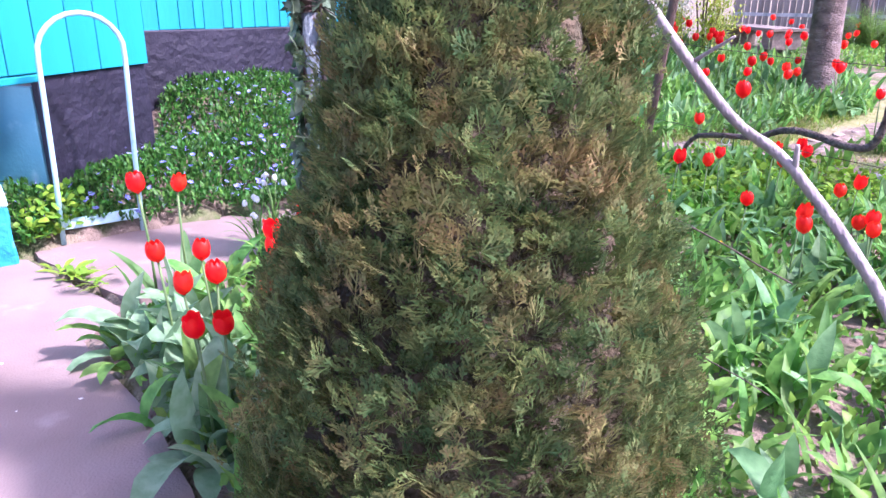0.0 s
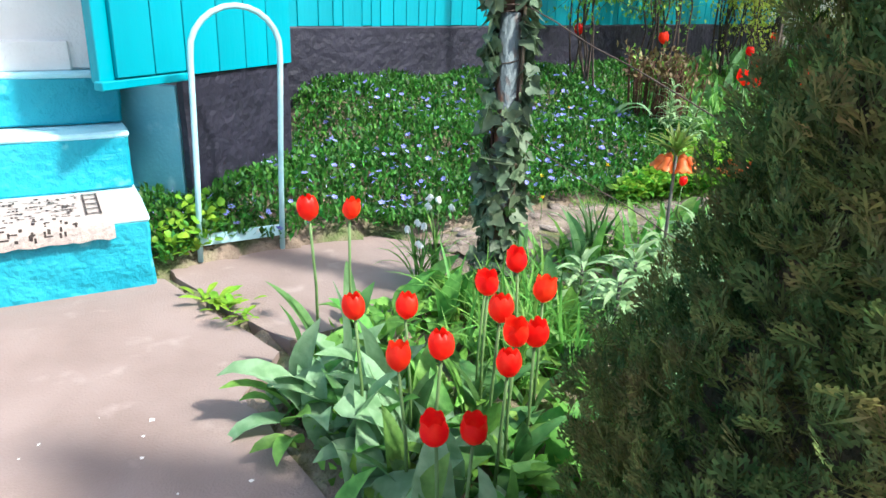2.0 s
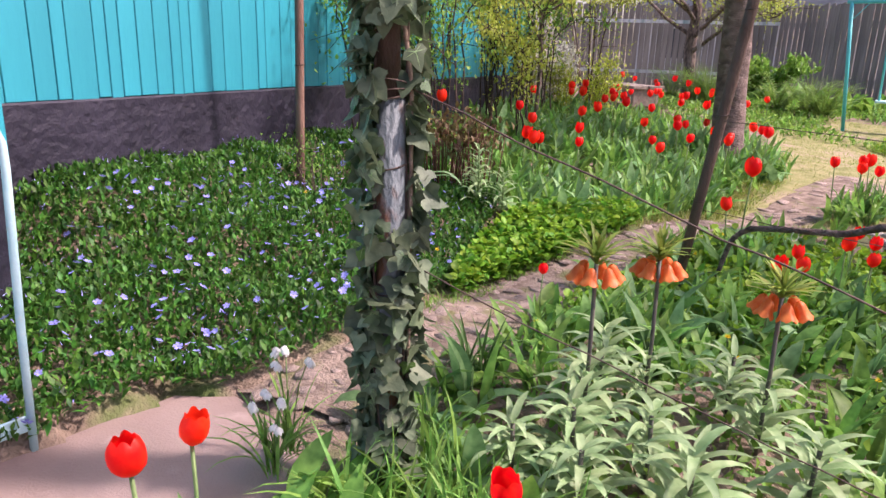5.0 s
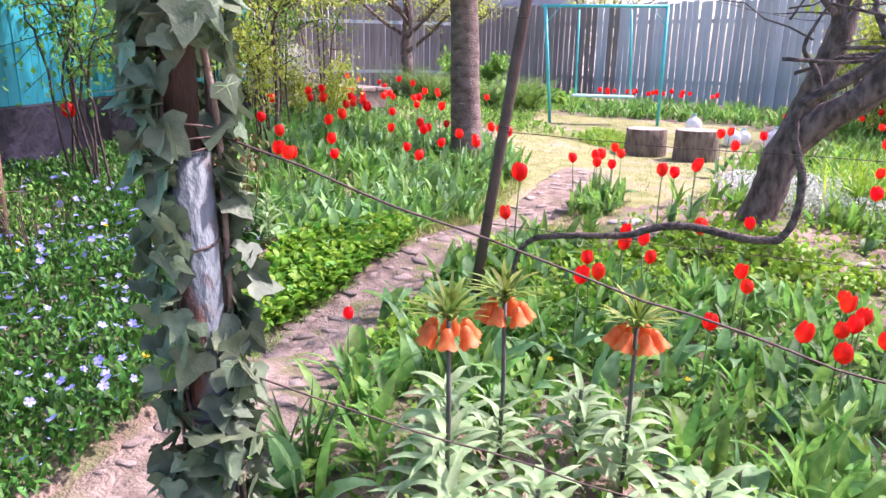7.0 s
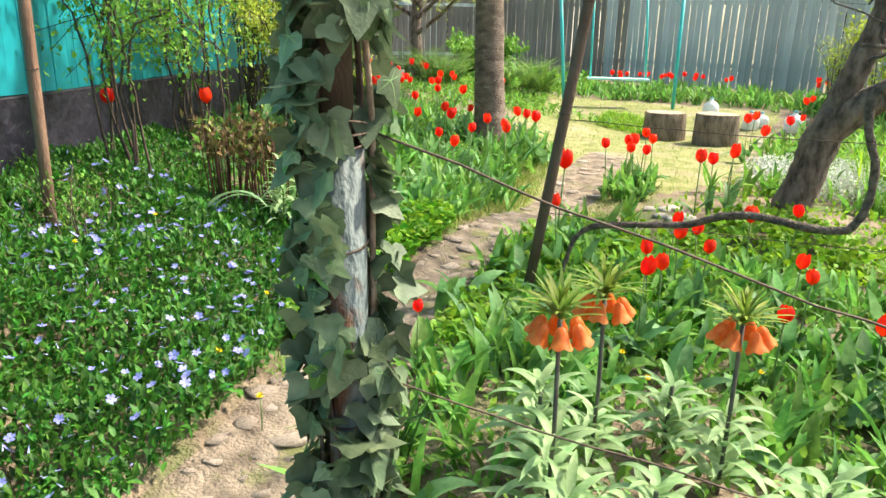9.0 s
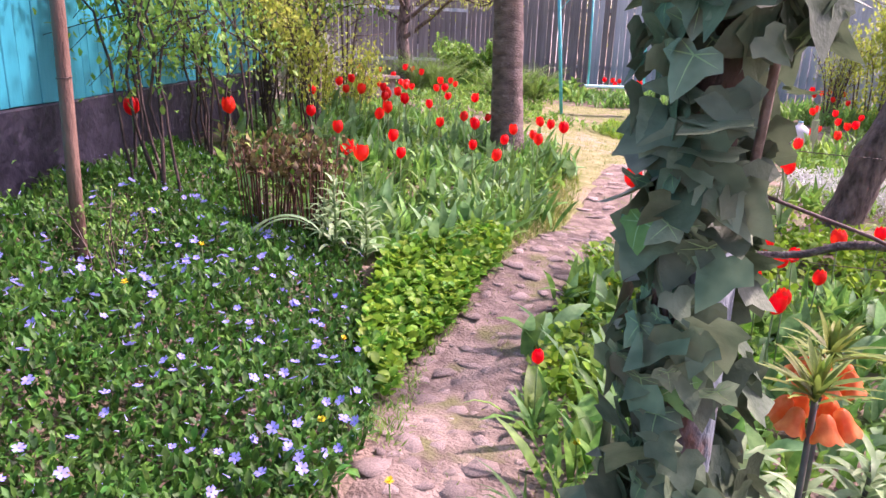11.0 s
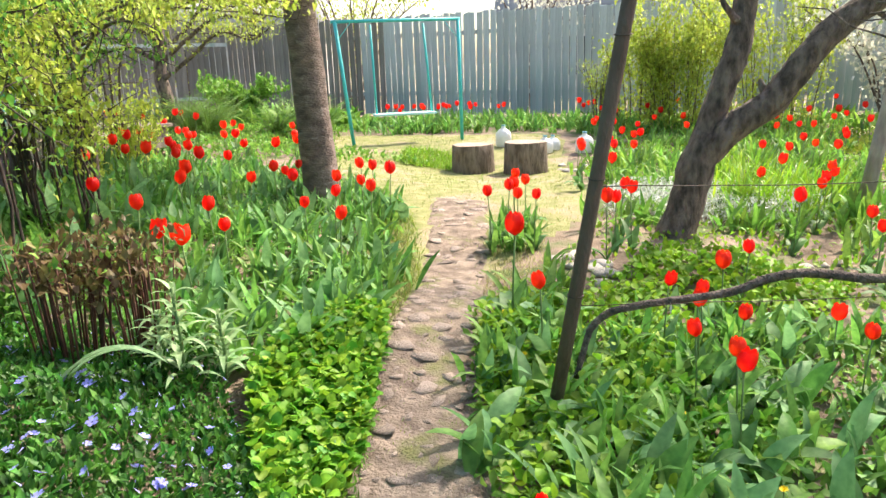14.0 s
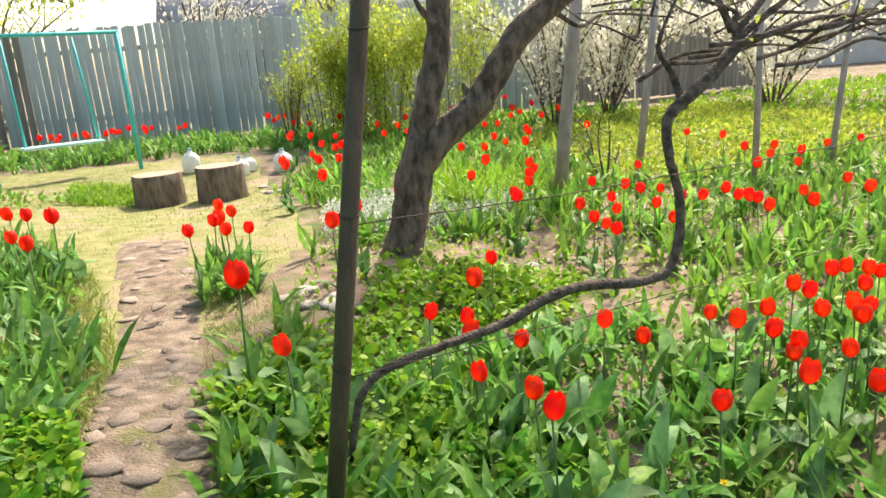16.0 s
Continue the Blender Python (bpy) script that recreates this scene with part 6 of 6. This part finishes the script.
def make_vine():
    th = tagged(empty("grape_vine"), "old grape vine, its dark knotty trunk lying low then rising", "vine")
    a = [(0.24, 2.5, 0.12), (0.28, 2.51, 0.29), (0.3, 2.51, 0.34), (0.35, 2.52, 0.39), (0.42, 2.52, 0.42), (0.6, 2.55, 0.45), (0.82, 2.58, 0.48), (0.96, 2.59, 0.54), (1.11, 2.61, 0.56), (1.28, 2.63, 0.54), (1.43, 2.65, 0.54), (1.48, 2.66, 0.58), (1.51, 2.66, 0.67), (1.51, 2.66, 0.82), (1.46, 2.65, 0.98), (1.46, 2.66, 1.1), (1.54, 2.67, 1.17), (1.64, 2.68, 1.24), (1.74, 2.69, 1.33)]
    limb("trunk", a, [0.012, 0.014, 0.015, 0.016, 0.018, 0.019, 0.018, 0.017, 0.017, 0.024, 0.021], M["vine"], th, 9, 0.14)
    ex, ey, ez = a[-1]
    for k, (p, q, s) in enumerate([((0, 0, 0), (-0.02, 0, 0.12), (-0.25, -0.05, 0.18)), ((0, 0, 0), (0.5, 0.1, 0.08), (1.3, 0.2, 0.10)), ((-0.02, 0, 0.05), (-0.12, 0, 0.20), (-0.5, -0.05, 0.20)),
                                   ((0, 0, 0.02), (0.3, 0, 0.18), (0.9, 0.2, 0.22)), ((-0.2, 0, -0.2), (-0.3, 0, 0.02), (-0.22, 0, 0.2)), ((0, 0, 0.05), (0.2, 0.1, 0.22), (0, 0.2, 0.35))]):
        p, q, s = [(ex + b[0], ey + b[1], ez + b[2]) for b in (p, q, s)]
        limb("arm", [p, ((p[0] + q[0]) / 2, p[1], (p[2] + q[2]) / 2 + 0.02), q, s], [0.015, 0.012, 0.008, 0.005], M["vine"], th, 7, 0.12)
    for k in range(8):
        x0, y0, z0 = ex + 0.35 * r_(k, 0), ey + 0.1 * r_(k, 9), ez + 0.06 * r_(k, 1)
        dx, dz = 0.22 + 0.05 * r_(k, 7), 0.03 + 0.03 * r_(k, 4)
        line = [(x0 + dx * q, y0 + 0.05 * q + 0.05 * r_(k, q + 20), z0 + dz * q + 0.045 * r_(k, q + 40)) for q in range(6)]
        limb("arm", line, [0.009, 0.0075, 0.006, 0.003], M["vine"], th, 6, 0.15)
    st = np.c_[rng.uniform(ex - 0.5, ex + 1.3, 50), rng.uniform(ey - 0.1, ey + 0.4, 50), rng.uniform(ez + 0.0, ez + 0.25, 50)]
    tips = twigs("cane", st, M["vine"], th, 0.35, 0.005, 0.1)
    th.children[-1]["kind"] = "stuff"
    leaf_cloud("young_leaves", tips[::3], 2, 0.03, 0.8, SMALL_LEAF, M["shrub"], th)
    tie = [(0.60 + 0.021 * math.cos(q) * 0.2, 2.55 + 0.024 * math.cos(q), 0.42 + 0.024 * math.sin(q)) for q in np.linspace(0, 6.28, 12)]
    V, F = tube(tie, 0.002, 4)
    part("tie", mesh_of("tie", V, clean(F), M["silver"], True), th, "pale string tie")


make_vine()
wire((0.86, 0.225, 1.155), (2.62, 1.21, 0.50), 0.02, "rusty twisted wire stretched from the ivy post over the bed", 0.0025)
wire((0.86, 0.225, 0.70), (2.62, 1.21, 0.16), 0.01, "thin low wire from the ivy post over the bed", 0.002)
wire((0.31, 2.27, 0.95), (3.9, 3.3, 0.95), 0.04, "thin rusty wire along the vine row", 0.002)
wire((0.25, 2.30, 0.50), (3.9, 3.3, 0.50), 0.03, "thin low wire along the vine row", 0.0018)
wire((0.45, 2.29, 1.75), (1.15, 5.28, 1.55), 0.05, "thin wire from the leaning pipe to the forked tree", 0.002)


def wooden_post(name, base, top, rad, label):
    return pole_thing(name, (base[0], base[1], gz(base[0], base[1]) - 0.03), top, rad, M["greywood"], label)


wooden_post("wooden_post", (2.58, 6.5), (2.84, 6.5, 2.1), 0.06, "leaning bare grey wooden post")
wooden_post("wooden_post", (4.2, 8.0), (4.42, 8.0, 2.0), 0.045, "crooked grey wooden post")
wooden_post("wooden_post", (4.5, 6.3), (4.5, 6.3, 1.6), 0.03, "thin upright grey wooden stake")
wooden_post("wooden_post", (5.6, 6.6), (5.75, 6.6, 1.7), 0.03, "thin upright grey wooden stake")
stick = tagged(empty("vine_cane", pose(2.97, 1.13, 0.0)), "forked pale grey cane leaning beside the thuja", "branch")
limb("cane", [(0.10, 0.06, 0.30), (0, 0, 0.58), (-0.22, -0.10, 0.84), (-0.34, -0.20, 0.95), (-0.47, -0.36, 1.19), (-0.6, -0.52, 1.45)], [0.014, 0.013, 0.012, 0.011], M["greywood"], stick, 8, 0.08)
limb("side_twig", [(-0.22, -0.10, 0.84), (-0.215, -0.11, 0.90)], [0.008, 0.005], M["greywood"], stick, 6)
limb("side_twig", [(-0.40, -0.27, 1.06), (-0.33, -0.22, 1.12)], [0.006, 0.003], M["greywood"], stick, 6)


# ---- silver plants, dandelions, snowflakes ----
foliage("silver_plants", [(0.35, 5.9), (0.9, 5.7), (1.7, 5.7), (2.2, 6.1), (1.9, 6.7), (1.2, 6.9), (0.5, 6.6)], 11000, SMALL_LEAF, 0.5, M["silver"], "mound of small silver-grey leaves", "ground cover", hmin=0.0, hmax=0.22, tilt=0.8)


def make_dandelion(x, y, h=0.12):
    th = tagged(empty("dandelion", pose(x, y, gz(x, y))), "yellow dandelion on a thin stem", "flower", "dandelions in the beds")
    V, F = tube([(0, 0, 0), (0.004, 0, h * 0.5), (0, 0, h)], 0.002, 5)
    part("stem", mesh_of("stem", V, clean(F), M["stem"], True), th)
    n = 40
    V, F = scatter([blade(0.017, 0.004, 2, 0.3, 0.5, 0.1, 0.5, tip=0.4), blade(0.014, 0.004, 2, 0.2, 1.1, 0.1, 0.5, tip=0.4)], np.tile((0, 0, h), (n, 1)), np.arange(n) * 2.4, rng.uniform(0.8, 1.1, n))
    part("flower_head", mesh_of("flower_head", V, F, M["yellow"]), th)


for i, (x, y) in enumerate([(0.42, 1.11), (-0.12, 3.02), (1.54, 1.24), (0.10, 0.63), (-0.55, 1.25), (0.02, 2.6), (0.62, 2.2), (0.85, 1.75), (1.30, 2.05), (1.95, 0.95), (2.0, 0.8), (1.95, 1.35), (-0.2, 0.72), (1.0, 1.6), (1.6, 2.9), (-1.1, 0.75), (-1.3, 1.25)]):
    make_dandelion(x, y, 0.12 if x > -0.5 else 0.17)


def make_snowflake(x, y, seed):
    r = random.Random(seed)
    th = tagged(empty("snowflake_flower", pose(x, y, gz(x, y))), "clump of white nodding bell flowers with narrow leaves", "flower")
    n = 26
    V, F = scatter(THIN_BLADE, np.c_[rng.normal(0, 0.02, (n, 2)), np.zeros(n)], rng.uniform(0, 6.28, n), rng.uniform(0.7, 1.0, n))
    part("leaves", mesh_of("leaves", V, F, M["tulipfol"], True), th, kind="stuff")
    bell, F2 = join([petal(2 * math.pi * i / 6, 0.027, 0.024, 1.0, 4) for i in range(6)])
    me = mesh_of("bell", bell, F2, M["whitepetal"], True)
    for i in range(4):
        a, q, h = r.uniform(0, 6.28), r.uniform(0.02, 0.08), r.uniform(0.2, 0.36)
        V, F = tube([(0, 0, 0), (q * 0.5 * math.cos(a), q * 0.5 * math.sin(a), h * 0.7), (q * math.cos(a), q * math.sin(a), h)], 0.002, 5)
        part("stem", mesh_of("stem", V, clean(F), M["stem"], True), th)
        for k in range(2):
            part("bell", me, th, "", pose(q * math.cos(a) + k * 0.014, q * math.sin(a), h - 0.004 * k, 180 + r.uniform(-25, 25), 0, 0))


make_snowflake(0.57, 0.01, 1)
make_snowflake(0.67, -0.07, 2)


def make_weed(x, y, s, seed):
    th = tagged(empty("weed", pose(x, y, gz(x, y))), "low leafy weed growing in the crack between the slabs", "weed")
    n = 16
    V, F = scatter([blade(0.11, 0.035, 5, 0.5, 1.1, 0.3, 0.6)], np.c_[rng.normal(0, 0.03, (n, 2)), np.zeros(n)], rng.uniform(0, 6.28, n), rng.uniform(0.5, 1.0, n) * s)
    part("leaves", mesh_of("leaves", V, F, M["lime"], True), th)


make_weed(0.76, -0.88, 1.0, 1)
make_weed(0.84, -0.84, 0.8, 2)
make_weed(0.92, -0.78, 0.6, 3)


# ---- jugs, stones, bench ----
def make_jug(x, y, h, r, label):
    th = tagged(empty("plastic_jug", pose(x, y, gz(x, y))), label, "jug")
    prof = [(0.0, 0.9), (0.03, 1.0), (0.5, 1.0), (0.66, 0.95), (0.82, 0.6), (0.9, 0.26), (1.0, 0.24)]
    V = [(r * q * math.cos(k * 0.3927), r * q * math.sin(k * 0.3927), h * z) for z, q in prof for k in range(16)]
    part("body", mesh_of("body", V, grid_faces(len(prof), 16, True), M["jug"], True), th)
    V, F = tube([(0, 0, h), (0, 0, h + 0.02)], r * 0.26, 12)
    part("cap", mesh_of("cap", V, clean(F), M["paleblue"]), th, "pale blue cap")


make_jug(-1.10, 10.6, 0.30, 0.12, "cloudy plastic water jug with a blue cap behind the stumps")
make_jug(-0.45, 10.3, 0.24, 0.12, "cloudy plastic jug standing on bare soil")
make_jug(-0.35, 10.5, 0.20, 0.11, "cloudy plastic jug standing on bare soil")
make_jug(0.12, 10.3, 0.28, 0.13, "large cloudy plastic bottle near the flower bed")


def make_rocks():
    r = random.Random(8)
    bases = []
    for k in range(4):
        bm = bmesh.new()
        bmesh.ops.create_icosphere(bm, subdivisions=2, radius=1)
        for v in bm.verts:
            v.co += Vector(noise.noise_vector(v.co * 1.2 + Vector((k * 5, 0, 0)))) * 0.35
            v.co.z *= 0.45
        bases.append(bm_mesh("rock", bm, M["stone"], True))
    for i in range(26):
        x, y = [(-0.25, 9.1), (0.0, 9.3), (-0.05, 8.9), (0.2, 4.5), (0.5, 4.35), (0.35, 4.15), (1.9, 5.0)][i % 7]
        x, y = x + r.uniform(-0.22, 0.22), y + r.uniform(-0.2, 0.2)
        ob = new("stone", r.choice(bases))
        s = r.uniform(0.03, 0.075)
        ob.matrix_basis = pose(x, y, gz(x, y) + s * 0.15, 0, 0, r.uniform(0, 360)) @ Matrix.Diagonal((s * 1.3, s, s, 1))
        tagged(ob, "small pale rough stone lying on bare soil", "stone", "stones round the beds")


make_rocks()


def make_bench():
    x, y = -6.0, 8.3
    th = tagged(empty("bench", pose(x, y, gz(x, y), 0, 0, -10)), "low weathered plank bench on a block", "bench")
    for k in (-0.16, 0.16):
        part("plank", box_mesh("plank", 1.7, 0.28, 0.05, M["plank"], 0.006), th, "", pose(-0.2, k, 0.30))
    part("support", box_mesh("support", 0.3, 0.5, 0.27, M["plank"], 0.01), th, "", pose(0.45, 0, 0.138))
    part("support", box_mesh("support", 0.2, 0.5, 0.27, M["plank"], 0.01), th, "", pose(-0.85, 0, 0.138))


make_bench()


# ---- rug on the steps ----
def make_rug():
    th = tagged(empty("rug"), "small worn patterned rug hanging over the lowest step", "rug")
    w = 1.5
    base = step_at(0.13 + w / 2, 0.012, 0.313)
    V = []
    nx = 60
    prof = [(-0.36, 0.014), (-0.16, 0.013), (-0.02, 0.014), (0.012, 0.006), (0.020, -0.03), (0.022, -0.075)]
    for i in range(nx):
        x = -w / 2 + w * i / (nx - 1)
        for j, (o, z) in enumerate(prof):
            e = random.uniform(-0.006, 0.004) if j == len(prof) - 1 else 0.0015 * math.sin(x * 30)
            V.append((x, o, z + e))
    V = np.array(V)
    # the thing's y axis points out of the step
    part("weave", mesh_of("weave", V, grid_faces(nx, len(prof)), M["rug"], True), th, "pinkish grey woven face", base)
    g = random.Random(2)
    bars = []
    def bar(x0, x1, t0, t1):
        pts = []
        for x, t in ((x0, t0), (x1, t0), (x1, t1), (x0, t1)):
            s = [0.0, 0.20, 0.34, 0.37, 0.41, 0.455]
            o = np.interp(t, s, [p[0] for p in prof])
            z = np.interp(t, s, [p[1] for p in prof])
            pts.append((x, o + 0.002, z + 0.004))
        bars.append((np.array(pts), np.array([(0, 1, 2, 3)])))
    for x in (-w / 2 + 0.035, -w / 2 + 0.085):
        for k in range(7):
            bar(x, x + 0.008, 0.02 + k * 0.045, 0.065 + k * 0.045)
    for k in range(5):
        bar(-w / 2 + 0.035, -w / 2 + 0.085, 0.03 + 0.07 * k, 0.042 + 0.07 * k)
    for i in range(560):
        x, t = g.uniform(-w / 2 + 0.11, w / 2), g.uniform(0.02, 0.43)
        L, W = g.choice([(0.03, 0.006), (0.008, 0.02), (0.018, 0.007), (0.012, 0.012)])
        bar(x, x + L, t, min(t + W, 0.445))
    V, F = join(bars)
    part("pattern", mesh_of("pattern", V, F, M["rugdark"]), th, "dark curling pattern", base, "stuff")


make_rug()


def make_flakes():
    r = random.Random(6)
    pieces = []
    for i in range(90):
        x, y = r.uniform(1.3, 4.2), r.uniform(-1.9, -0.4)
        if not inside(np.array([x]), np.array([y]), [(1.0, -1.8), (1.45, -0.80), (2.3, -0.42), (4.4, -0.05), (4.4, -2.0)])[0]:
            continue
        s = r.uniform(0.003, 0.011)
        a0 = r.uniform(0, 6.28)
        V = np.array([(x + s * r.uniform(0.6, 1.4) * math.cos(a0 + k * 1.57), y + s * r.uniform(0.5, 1.2) * math.sin(a0 + k * 1.57), 0.0095) for k in range(4)])
        pieces.append((V, np.array([(0, 1, 2, 3)])))
    V, F = join(pieces)
    tagged(new("paint_flakes", mesh_of("paint_flakes", V, F, M["flake"])), "small white specks trodden into the concrete", "specks", kind="stuff")


make_flakes()


# ---- beyond the fence ----
def make_far_house(x, y, w, d, h, yaw, label):
    th = tagged(empty("far_house", pose(x, y, gz(x, y) - 0.1, 0, 0, yaw)), label, "house")
    part("wall", box_mesh("wall", w, d, h, M["plaster"], 0.01), th, "", pose(0, 0, h / 2))
    V = np.array([(-w / 2 - 0.3, -d / 2 - 0.4, h), (w / 2 + 0.3, -d / 2 - 0.4, h), (w / 2 + 0.3, d / 2 + 0.4, h), (-w / 2 - 0.3, d / 2 + 0.4, h), (-w / 2 - 0.3, 0, h + 1.6), (w / 2 + 0.3, 0, h + 1.6)])
    part("roof", mesh_of("roof", V, [np.array([(0, 4, 3), (1, 2, 5)]), np.array([(0, 1, 5, 4), (2, 3, 4, 5), (3, 2, 1, 0)])], M["roofing"]), th, "pale grey sheet roof")
    for k in (-0.3, 0.0, 0.3):
        win = part("window", box_mesh("window", 1.0, 0.06, 1.2, M["glass"], 0.0), th, "", pose(w * k, -d / 2 - 0.02, h * 0.55))
        part("frame", box_mesh("frame", 0.06, 0.04, 1.2, M["white"], 0.0), win, "white frame", pose(0, -0.04, 0))


make_far_house(3.0, 27, 12, 6, 2.6, 4, "low plastered house behind the fence")
make_far_house(24.0, 26, 14, 6, 2.8, -20, "long grey-roofed shed beyond the garden")
make_far_house(-16.0, 28, 10, 6, 2.8, 10, "low house behind the dark fence")
for i, (x, y) in enumerate([(-6.5, 19.5), (-1.5, 19), (2.2, 18.5), (7.5, 18.5), (12.5, 19), (16, 14), (-12, 20)]):
    make_shrub("orchard_tree", "bare-branched fruit tree in young leaf beyond the fence", "tree", (x, y), 12, 2.2, 4.2, "blossom" if i % 2 else "shrub", 1.8, 5, 0.035, 20 + i)
